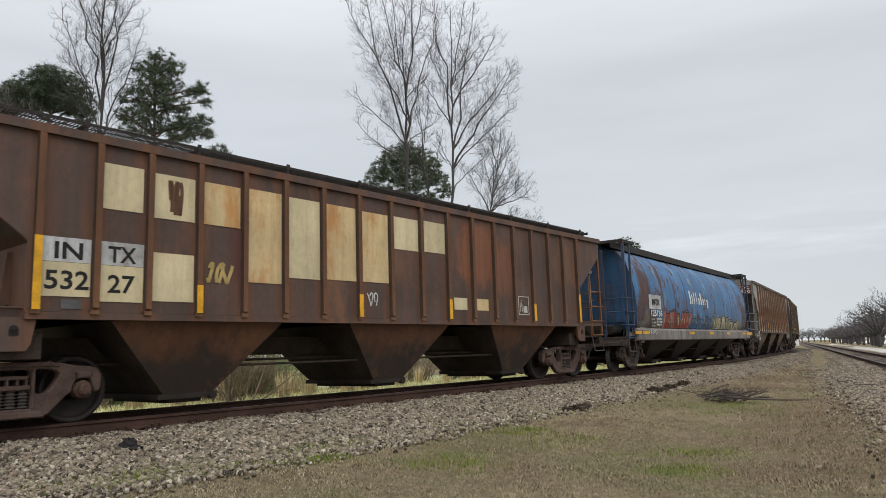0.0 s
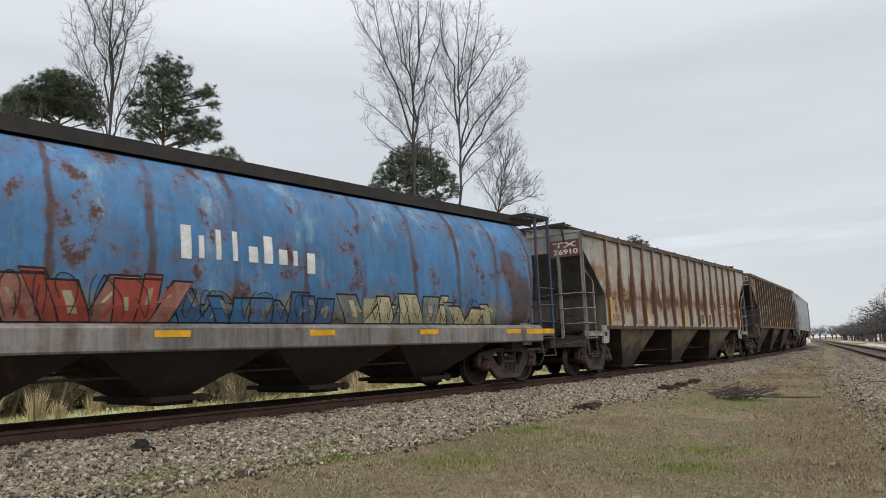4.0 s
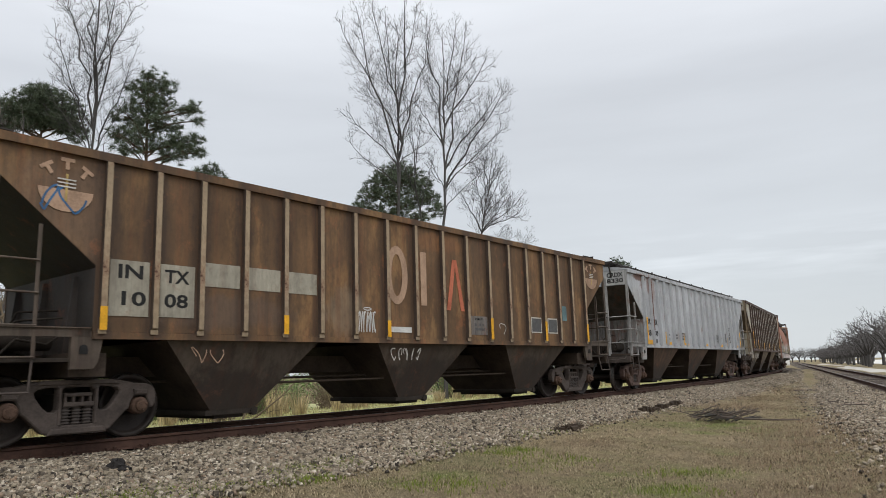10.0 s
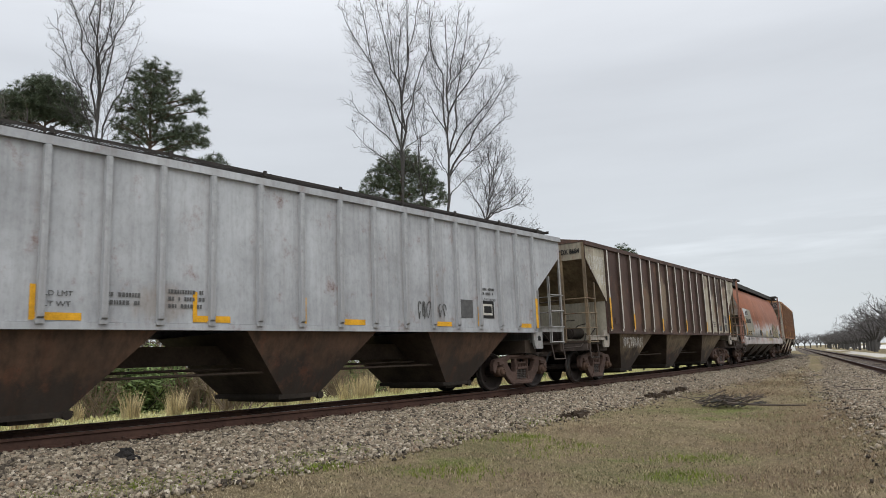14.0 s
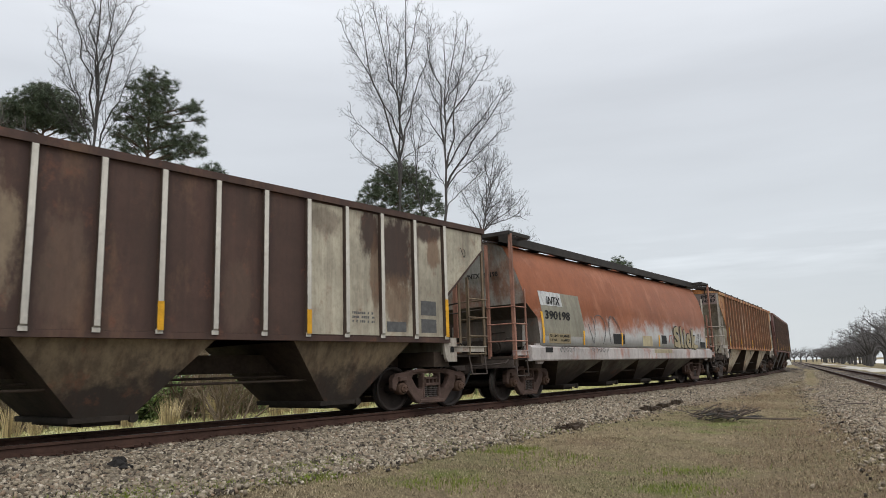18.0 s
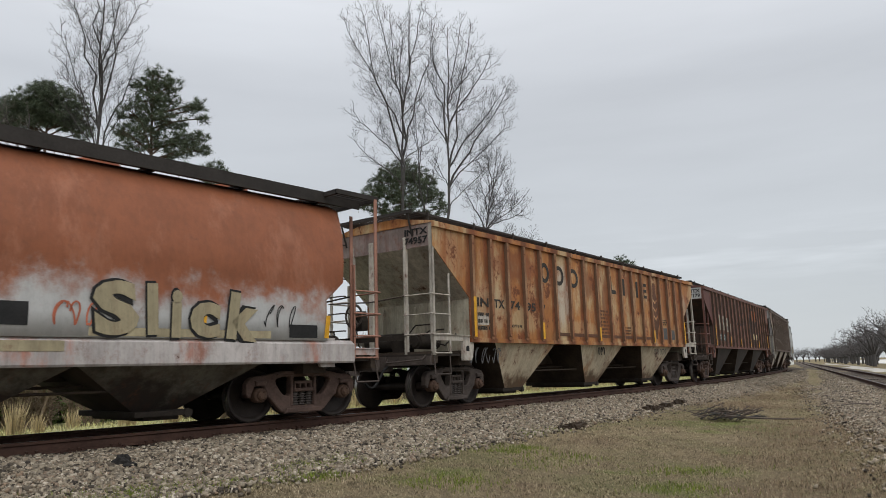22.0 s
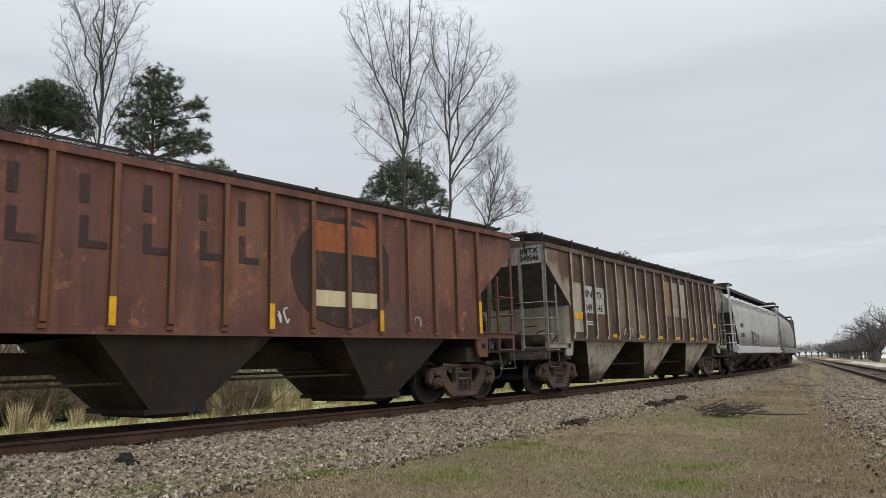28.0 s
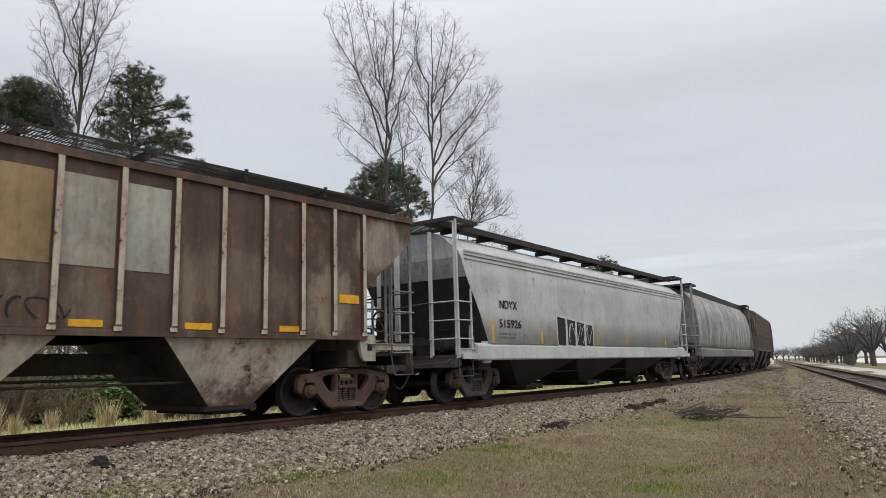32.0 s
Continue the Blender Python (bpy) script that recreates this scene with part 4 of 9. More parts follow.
def hose_geo():
    def build():
        g = Geo()
        pts = [(-0.35, -0.32, 0.80)]
        for i in range(9):
            a = i / 8
            pts.append((-0.5 - 0.45 * a, -0.32 + 0.1 * a, 0.72 - 0.42 * math.sin(a * 2.2) + 0.1 * a))
        g.pipe(pts, 0.028, 6)
        return g.mesh("brake_hose", M_BLACK)
    return cached("hose", build)


def running_gear(car, frame_mat, lift):
    for k in (-1, 1):
        truck(car, 7.0 * k, math.degrees(-BEND * 7.0 * k), frame_mat, lift)
        part("coupler", coupler_geo(), None, car, at=pose(k * 8.0, 0, 0, 0, 0, 0 if k < 0 else 180))
        part("brake_hose", hose_geo(), None, car, at=pose(k * 8.1, 0, 0, 0, 0, 0 if k < 0 else 180))
    def underframe(name, *limits):
        return cached(name + str(limits), lambda: Geo().box(*limits).mesh(name, M_SLOPE))
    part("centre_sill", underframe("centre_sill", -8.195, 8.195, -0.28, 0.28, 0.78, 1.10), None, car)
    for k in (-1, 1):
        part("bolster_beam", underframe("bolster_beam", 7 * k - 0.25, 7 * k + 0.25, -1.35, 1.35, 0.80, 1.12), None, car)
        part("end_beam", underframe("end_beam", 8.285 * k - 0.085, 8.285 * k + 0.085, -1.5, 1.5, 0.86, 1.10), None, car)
    for reach, y, z in ((4.7, -0.95, 0.62), (6.0, -0.5, 0.7)):
        part("brake_rod", cached("brake_rod" + str(y), lambda: Geo().rod((-reach, y, z), (reach, y, z), 0.022, 6).mesh("brake_rod", M_SLOPE)), None, car)


def bay_geo(x0, x1, foot=0.80, zb=0.33, side=1.45, zt=ZS, wide=1.0):
    """One discharge hopper: a funnel from the sill down to its gate."""
    xm = (x0 + x1) / 2
    g = Geo()
    top = [(x0, -side, zt), (x1, -side, zt), (x1, side, zt), (x0, side, zt)]
    low = [(xm - foot, -wide, zb), (xm + foot, -wide, zb), (xm + foot, wide, zb), (xm - foot, wide, zb)]
    g.add(top + low, [(1, 0, 4, 5), (3, 2, 6, 7), (4, 7, 6, 5), (0, 1, 2, 3)])
    h = Geo()
    h.add(top + low, [(2, 1, 5, 6), (0, 3, 7, 4)])
    return g, h


def gate_geo(x0, x1, foot=0.80, zb=0.33):
    xm = (x0 + x1) / 2
    g = Geo()
    g.box(xm - foot - 0.08, xm + foot + 0.08, -1.0, 1.0, zb - 0.08, zb)
    g.box(xm - 0.28, xm + 0.28, -0.9, 0.9, zb - 0.14, zb - 0.08)
    g.rod((xm + foot, -0.95, zb - 0.05), (xm + foot, 0.95, zb - 0.05), 0.04, 8)
    g.rod((xm + foot, -1.02, zb - 0.05), (xm + foot, -0.93, zb - 0.05), 0.07, 8)
    return g


def end_works(car, k, post_mat, step_mat, top=EAVE, brake=True, corner=0.075, low=False, tall=False, beam_mat=None, brace=False):
    """Platform, corner posts, grab irons and ladder at one end (k = -1 the end that comes first)."""
    X = L2 * k
    beam_mat = beam_mat or step_mat
    z_beam = 1.17 if low else 1.385
    for sy in (-1, 1):
        y = sy * (W2 - 0.05)
        g = Geo()
        g.prism_x([(y - 0.04, 1.02), (y + 0.04, 1.02), (y + 0.04, top), (y - 0.04, top)], min(X, X - 0.018 * k), max(X, X - 0.018 * k))
        g.box(X, X - corner * k, y + sy * 0.025, y + sy * 0.04, 1.02, top)                      # an angle iron
        part("corner_post", g, post_mat, car)
        g = Geo()
        lp = X - 0.62 * k
        if tall:
            g.box(lp, lp + 0.055 * k, y - 0.03, y + 0.03, 1.04, top)
        else:
            up = 2.52 if brace else 2.78
            g.box(lp, lp + 0.05 * k, y + sy * 0.02, y + sy * 0.035, 1.04, up)
            g.box(lp, lp + 0.015 * k, y - sy * 0.02, y + sy * 0.035, 1.04, up)
        if brace:
            g.pipe([(lp + 0.025 * k, y + sy * 0.025, 2.50), (lp + 0.09 * k, y + sy * 0.025, 2.66), (X - 0.05 * k, y + sy * 0.025, 2.95)], 0.026, 6)
        post = part("ladder_post", g, post_mat, car)
        for z in (1.06, 1.46, 1.88, 2.30):
            g = Geo()
            yy = y + sy * 0.05
            g.pipe([(X - 0.02 * k, yy, z), (lp + 0.02 * k, yy, z), (lp + 0.02 * k, yy - sy * 0.03, z)], 0.016, 6)
            if z > 1.2:
                g.pipe([(X - 0.02 * k, yy, z), (X + 0.045 * k, yy, z), (X + 0.045 * k, sy * 0.78, z), (X, sy * 0.78, z)], 0.016, 6)
            part("rung", g, post_mat, post)
        g = Geo()
        g.box(X, X - 1.30 * k, y - 0.03, y + 0.045, z_beam - 0.06, z_beam + 0.06)
        g.box(X, X - 1.30 * k, y - 0.06, y + 0.052, z_beam + 0.052, z_beam + 0.068)
        part("platform_edge", g, beam_mat, car)
        g = Geo()
        g.prism([(X - 1.06 * k, 0.90), (X - 1.06 * k, 1.41), (X - 1.50 * k, 1.41), (X - 1.42 * k, 0.98), (X - 1.36 * k, 0.90)][::k], y - 0.03, y + 0.036)
        pad = part("jacking_pad", g, beam_mat, car)
        g = Geo()
        g.rod((X - 1.22 * k, y - 0.042, 1.17), (X - 1.22 * k, y + 0.042, 1.17), 0.055, 10)
        g.box(X - 1.165 * k, X - 1.275 * k, y - 0.042, y + 0.042, 1.10, 1.17)
        part("jacking_hole", g, M_BLACK, pad)
        g = Geo()
        g.pipe([(X - 0.06 * k, y, 1.03), (X - 0.02 * k, y + sy * 0.05, 0.62), (X - 0.56 * k, y + sy * 0.05, 0.62), (X - 0.60 * k, y, 1.03)], 0.016, 6)
        part("step_stirrup", g, M_TRUCK, car)
    for y, wd in ((-0.78, 0.035), (0.22, 0.06), (0.80, 0.035)):
        g = Geo()
        g.box(X - 0.01 * k, X - 0.07 * k, y - wd, y - wd + 0.02, 1.02, top - 0.22)
        g.box(X + 0.004 * k, X - 0.012 * k, y - wd, y + wd, 1.02, top - 0.22)
        for i in range(3):
            g.rod((X, y, top - 0.27 - 0.08 * i), (X + 0.02 * k, y, top - 0.27 - 0.08 * i), 0.016, 6)
        part("end_post", g, post_mat, car)
    g = Geo()
    g.pipe([(X + 0.05 * k, -0.80, 2.30), (X + 0.05 * k, 0.2, 2.24), (X + 0.05 * k, W2 - 0.05, 2.30)], 0.017, 6)
    part("end_handrail", g, M_TRUCK, car)
    g = Geo()
    g.box(X + 0.01 * k, X - 0.05 * k, -0.75, 1.45, 1.36, 1.46)
    part("end_crossbar", g, M_UNDER, car)
    for i in range(7):                                                     # ladder on the far corner
        z = 1.25 + i * 0.40
        g = Geo()
        g.pipe([(X, 1.02, z), (X + 0.09 * k, 1.02, z), (X + 0.09 * k, 1.50, z), (X, 1.50, z)], 0.016, 5)
        part("end_rung", g, M_TRUCK, car)
    g = Geo()
    g.box(X + 0.03 * k, X - 1.25 * k, -1.46, 1.46, 1.00, 1.05)
    part("end_platform", g, M_UNDER, car)
    g = Geo()
    g.box(X + 0.05 * k, X - 0.12 * k, -1.48, 1.48, 0.82, 1.01)
    part("end_sill", g, M_TRUCK, car)
    g = Geo()
    g.pipe([(X + 0.04 * k, -1.35, 1.02), (X + 0.16 * k, -1.33, 0.93), (X + 0.16 * k, -0.35, 0.88), (X + 0.05 * k, -0.3, 0.95)], 0.018, 6)
    part("uncoupling_lever", g, M_TRUCK, car)
    if brake:
        g = Geo()
        g.lathe([(0.25, -0.02), (0.28, 0.0), (0.25, 0.02), (0.22, 0.0), (0.25, -0.02)], 24)
        for i in range(5):
            a = i * math.pi * 0.4 + 0.4
            g.rod((0, 0, 0), (0.25 * math.cos(a), 0, 0.25 * math.sin(a)), 0.018, 5)
        part("brake_wheel", g, M_TRUCK, car, at=pose(X + 0.22 * k, 0.55, 1.95, 0, 0, 90))
        g = Geo()
        g.prism_x([(0.36, 1.62), (0.70, 1.62), (0.76, 1.80), (0.72, 2.06), (0.40, 2.06), (0.34, 1.84)], min(X - 0.02 * k, X + 0.16 * k), max(X - 0.02 * k, X + 0.16 * k))
        g.rod((X + 0.16 * k, 0.55, 1.95), (X + 0.22 * k, 0.55, 1.95), 0.05, 8)
        part("brake_gearbox", g, M_UNDER, car)
        g = Geo()
        g.pipe([(X + 0.06 * k, 0.62, 1.62), (X + 0.02 * k, 0.60, 1.3), (X - 0.1 * k, 0.45, 1.02)], 0.02, 6)
        part("brake_chain", g, M_UNDER, car)
    g = Geo()
    g.rod((X - 0.40 * k, -0.72, 1.34), (X - 1.10 * k, -0.72, 1.34), 0.17, 14)
    g.rod((X - 0.34 * k, -0.72, 1.34), (X - 0.40 * k, -0.72, 1.34), 0.12, 14)
    part("brake_cylinder", g, M_UNDER, car)
    g = Geo()
    g.rod((X - 0.95 * k, 0.1, 1.36), (X - 0.95 * k, 1.15, 1.36), 0.21, 14)
    part("air_reservoir", g, M_UNDER, car)
    g = Geo()
    g.box(X - 0.5 * k, X - 0.85 * k, -0.30, 0.05, 1.08, 1.52)
    g.box(X - 0.55 * k, X - 0.78 * k, -0.42, 0.15, 1.22, 1.40)
    part("control_valve", g, M_UNDER, car)
    g = Geo()
    g.pipe([(X - 0.3 * k, -1.25, 1.10), (X - 0.5 * k, -1.2, 1.30), (X - 0.9 * k, -1.15, 1.24), (X - 1.25 * k, -1.2, 1.5)], 0.018, 6)
    part("brake_pipe", g, M_UNDER, car)
    g = Geo()
    g.pipe([(X - 0.2 * k, -0.5, 1.14), (X - 0.6 * k, -0.95, 1.56), (X - 1.2 * k, -0.9, 1.62)], 0.016, 6)
    part("brake_pipe", g, M_UNDER, car)
    g = Geo()
    g.pipe([(X - 0.75 * k, -0.2, 1.5), (X - 0.8 * k, -0.4, 1.72), (X - 1.3 * k, -0.5, 1.76)], 0.016, 6)
    part("brake_pipe", g, M_UNDER, car)


def slats(walkway, x0, x1, y0, step, n, z):
    g = Geo()
    g.box(x0, x1, 0, 0.035, z - 0.012, z + 0.012)
    me = g.mesh("walkway_slat", M_GALV)
    for i in range(n):
        part("walkway_slat", me, None, walkway, at=pose(0, y0 + i * step, 0))


def running_board(car, y0, y1, z, material, x0=-8.3, x1=8.3, pitch=0.05):
    g = Geo()
    n = int((x1 - x0) / pitch)
    for i in range(n):
        x = x0 + (i + 0.3) * pitch
        g.box(x, x + 0.014, y0, y1, z - 0.010, z + 0.008)
    for k in range(4):
        y, h = y0 + (y1 - y0) * k / 3, 0.022 if k in (0, 3) else 0.007
        g.box(x0, x1, y - 0.007, y + 0.007, z - h, z + h)
    part("running_board", g, material, car)
    key = Geo()
    key.box(-0.025, 0.025, y0 - 0.03, y1, z - 0.16, z - 0.03)
    key.box(-0.03, 0.03, y0 - 0.05, y0 - 0.02, z - 0.05, z + 0.05)
    km = key.mesh("board_bracket", material)
    for i in range(10):
        part("board_bracket", km, None, car, at=pose(x0 + 0.3 + (x1 - x0 - 0.6) * i / 9, 0, 0))


def patch(car, x0, x1, z0, z1, material, label="", name="painted_panel", y=None, thick=0.003, side=-1):
    y = (W2 + 0.008) if y is None else y
    g = Geo()
    g.box(x0, x1, side * y, side * (y + thick), z0, z1)
    return part(name, g, material, car, label)


def words(car, s, x, z, h, material, width=None, y=None, bold=0.006, name="lettering"):
    y = (W2 + 0.013) if y is None else y
    return part(name, text_mesh(s, h, material, width, bold), None, car, at=pose(x, -y, z))


def bars(car, x0, x1, z0, z1, material, lines=2, y=None, rnd=None):
    """Small unreadable stencil lines as plain bars."""
    rnd = rnd or random.Random(int((x0 + 50) * 100))
    y = (W2 + 0.012) if y is None else y
    g = Geo()
    h = (z1 - z0) / (lines * 1.8)
    for i in range(lines):
        z = z1 - (i * 1.8 + 1) * h
        x = x0
        while x < x1 - 0.03:
            w = rnd.uniform(0.022, 0.045)
            g.box(x, min(x + w, x1), -y, -y - 0.002, z, z + h)
            x += w + (0.014 if rnd.random() < 0.8 else 0.07)
    return tagged(part("stencil_bar", g, material, car), "", "", "", "stuff")


def scribble(car, x0, x1, z0, z1, material, strokes=4, width=0.03, seed=1, y=None, name="spray_paint"):
    """Loose sprayed strokes that spell nothing."""
    rnd = random.Random(seed)
    y = (W2 + 0.014) if y is None else y
    g = Geo()
    for k in range(strokes):
        cx = x0 + (x1 - x0) * (k + 0.5) / strokes
        rx, rz = (x1 - x0) / strokes * rnd.uniform(0.4, 0.75), (z1 - z0) * 0.5
        ph, tw, n = rnd.uniform(0, 6), rnd.uniform(0.8, 1.7), 22
        pts = []
        for i in range(n + 1):
            a = i / n * rnd.uniform(4.6, 4.8) + ph
            pts.append((cx + rx * math.cos(a) * (0.6 + 0.4 * math.sin(tw * a)), (z0 + z1) / 2 + rz * math.sin(a * tw) * 0.9))
        for (ax, az), (bx, bz) in zip(pts, pts[1:]):
            d = Vector((bx - ax, bz - az))
            if d.length < 1e-4:
                continue
            nrm = Vector((-d.y, d.x)).normalized() * width / 2
            yy = -(y if not callable(y) else y((az + bz) / 2)) - k * 0.0006
            g.add([(ax - nrm.x, yy, az - nrm.y), (bx - nrm.x, yy, bz - nrm.y), (bx + nrm.x, yy, bz + nrm.y), (ax + nrm.x, yy, az + nrm.y)], [(0, 1, 2, 3)])
    return tagged(part(name, g, material, car), "", "", "", "stuff")


def yellow(car, x, tall=0.42, x1=None, z0=ZS + 0.02):
    patch(car, x - 0.05, x + 0.05, z0, z0 + tall, M_YELLOW, "", "yellow_reflector", W2 + 0.088 if x1 is None else W2 + 0.012)
    if x1:
        patch(car, x + 0.06, x1, z0, z0 + 0.11, M_YELLOW, "", "yellow_reflector", W2 + 0.012)


def rib_hopper(label, s0, body_mat, post_mat, end_mat, bay_mat, frame_mat, posts, roof_mat=None, board=(-1.1, -0.45, 4.13), bays=3, slope_mat=None, chord_mat=None, top=EAVE, post_w=0.085, step_mat=None, post_depth=0.085, low=False, bulk_mat=None, beam_mat=None, rib_mat=None, brace=False, lift=0.085):
    car = thing("covered_hopper_car", label, "railway car", "hopper cars of the train")
    CARS.append((car, s0, lift))
    g = Geo()
    g.prism([(-L2 + 0.02, top), (-L2 + 0.02, top - 0.50), (-SILL, 2.30), (-SILL, ZS), (SILL, ZS), (SILL, 2.30), (L2 - 0.02, top - 0.50), (L2 - 0.02, top)], -W2, -W2 + 0.02)
    part("side_sheet", g, body_mat, car)
    g = Geo()
    g.prism([(-L2 + 0.02, top), (-L2 + 0.02, top - 0.50), (-SILL, 2.30), (-SILL, ZS), (SILL, ZS), (SILL, 2.30), (L2 - 0.02, top - 0.50), (L2 - 0.02, top)], W2 - 0.02, W2)
    part("side_sheet", g, body_mat, car)
    for k in (-1, 1):
        g = Geo()
        g.box(k * (L2 - 0.02), k * (L2 - 0.04), -W2 + 0.021, W2 - 0.021, top - 0.50, top)
        part("end_panel", g, end_mat, car)
        g = Geo()
        a, b = (k * (L2 - 0.03), top - 0.50), (k * (SILL - 0.02), 2.27)
        g.add([(a[0], -W2 + 0.021, a[1]), (a[0], W2 - 0.021, a[1]), (b[0], W2 - 0.021, b[1]), (b[0], -W2 + 0.021, b[1]),
               (a[0] - 0.05 * k, -W2 + 0.021, a[1]), (a[0] - 0.05 * k, W2 - 0.021, a[1]), (b[0] - 0.05 * k, W2 - 0.021, b[1]), (b[0] - 0.05 * k, -W2 + 0.021, b[1])],
              [(0, 3, 2, 1), (4, 5, 6, 7), (0, 4, 7, 3), (1, 2, 6, 5), (0, 1, 5, 4), (3, 7, 6, 2)])
        part("slope_sheet", g, slope_mat or end_mat, car)
        g = Geo()
        g.box(k * (SILL - 0.05), k * (SILL - 0.01), -W2 + 0.022, W2 - 0.022, 1.06, 2.27)
        part("bulkhead", g, bulk_mat or slope_mat or end_mat, car)
        for y in (-1.0, 0.0, 1.0):
            g = Geo()
            g.prism([(k * (SILL - 0.01), 1.06), (k * (SILL + 0.16), 1.06), (k * (SILL + 0.05), 2.2), (k * (SILL - 0.01), 2.2)][::k], y - 0.02, y + 0.02)
            part("bulkhead_stiffener", g, bulk_mat or slope_mat or end_mat, car)
        end_works(car, k, post_mat if step_mat is None else step_mat, step_mat or end_mat, top - 0.02, brake=(k < 0), low=low, beam_mat=beam_mat, brace=brace)
    g = Geo()
    g.prism_x([(-W2 - 0.02, top), (W2 + 0.02, top), (W2 + 0.02, top + 0.03), (0.55, top + 0.20), (-0.55, top + 0.20), (-W2 - 0.02, top + 0.03)], -L2, L2)
    part("roof", g, roof_mat or body_mat, car)
    g = Geo()
    for i in range(5):
        x = -6.4 + i * 3.2
        g.box(x - 1.45, x + 1.45, -0.36, 0.36, top + 0.20, top + 0.28)
    part("roof_hatch", g, roof_mat or body_mat, car)
    for sy in (-1, 1):
        g = Geo()
        g.box(-L2, L2, sy * (W2 + 0.004), sy * (W2 + 0.065), top - 0.10, top + 0.02)
        part("top_chord", g, chord_mat or body_mat, car)
        g = Geo()
        g.box(-SILL, SILL, sy * (W2 - 0.12), sy * (W2 + 0.03), ZS - 0.10, ZS - 0.004)
        part("side_sill", g, chord_mat or body_mat, car)
    key = Geo()
    zt = top - 0.11
    d = post_depth
    key.prism_x([(-W2 - 0.002, ZS + 0.01), (-W2 - 0.002, zt), (-W2 - d, zt), (-W2 - d, ZS + 0.06)], -post_w / 2, post_w / 2)
    key.box(-post_w / 2 - 0.015, post_w / 2 + 0.015, -W2 - d * 0.7, -W2 - 0.002, ZS - 0.03, ZS + 0.035)
    pm = key.mesh("side_post", post_mat)
    if rib_mat:                                                        # shade on the rib flanks, with grime and rust, put into a darker material
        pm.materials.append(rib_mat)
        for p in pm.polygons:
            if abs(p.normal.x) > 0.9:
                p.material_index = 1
    for x in posts:
        part("side_post", pm, None, car, at=pose(x, 0, 0))
        part("side_post", pm, None, car, at=pose(-x, 0, 0, 0, 0, 180))
    n = bays
    for i in range(n):
        c = 4.45 * (i - 1)
        a, b = c - 1.46, c + 1.46
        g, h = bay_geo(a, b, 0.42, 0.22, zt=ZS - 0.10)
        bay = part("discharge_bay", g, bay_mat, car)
        # deep shade between the bays, with soot, is put into this dark colour
        part("slope_plate", h, M_SLOPE, bay, "dark sloping plates")
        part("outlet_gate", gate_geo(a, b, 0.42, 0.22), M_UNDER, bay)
    if board:
        board = (board[0], board[1], board[2] + top - EAVE)
        running_board(car, board[0], board[1], board[2], M_GALV)
        running_board(car, -board[1], -board[0], board[2], M_GALV)
        for k in (-1, 1):
            g = Geo()
            g.box(k * (L2 + 0.15), k * (L2 + 0.18), -1.15, 1.15, board[2] - 0.04, board[2] + 0.03)
            for y in (-1.0, 1.0):
                g.rod((k * (L2 + 0.15), y, board[2] - 0.02), (k * (L2 - 0.02), y, top - 0.25), 0.025, 6)
            walkway = part("end_walkway", g, M_GALV, car)
            slats(walkway, k * (L2 - 0.35), k * (L2 + 0.18), -1.1, 0.115, 20, board[2])
    running_gear(car, frame_mat, lift)
    return car


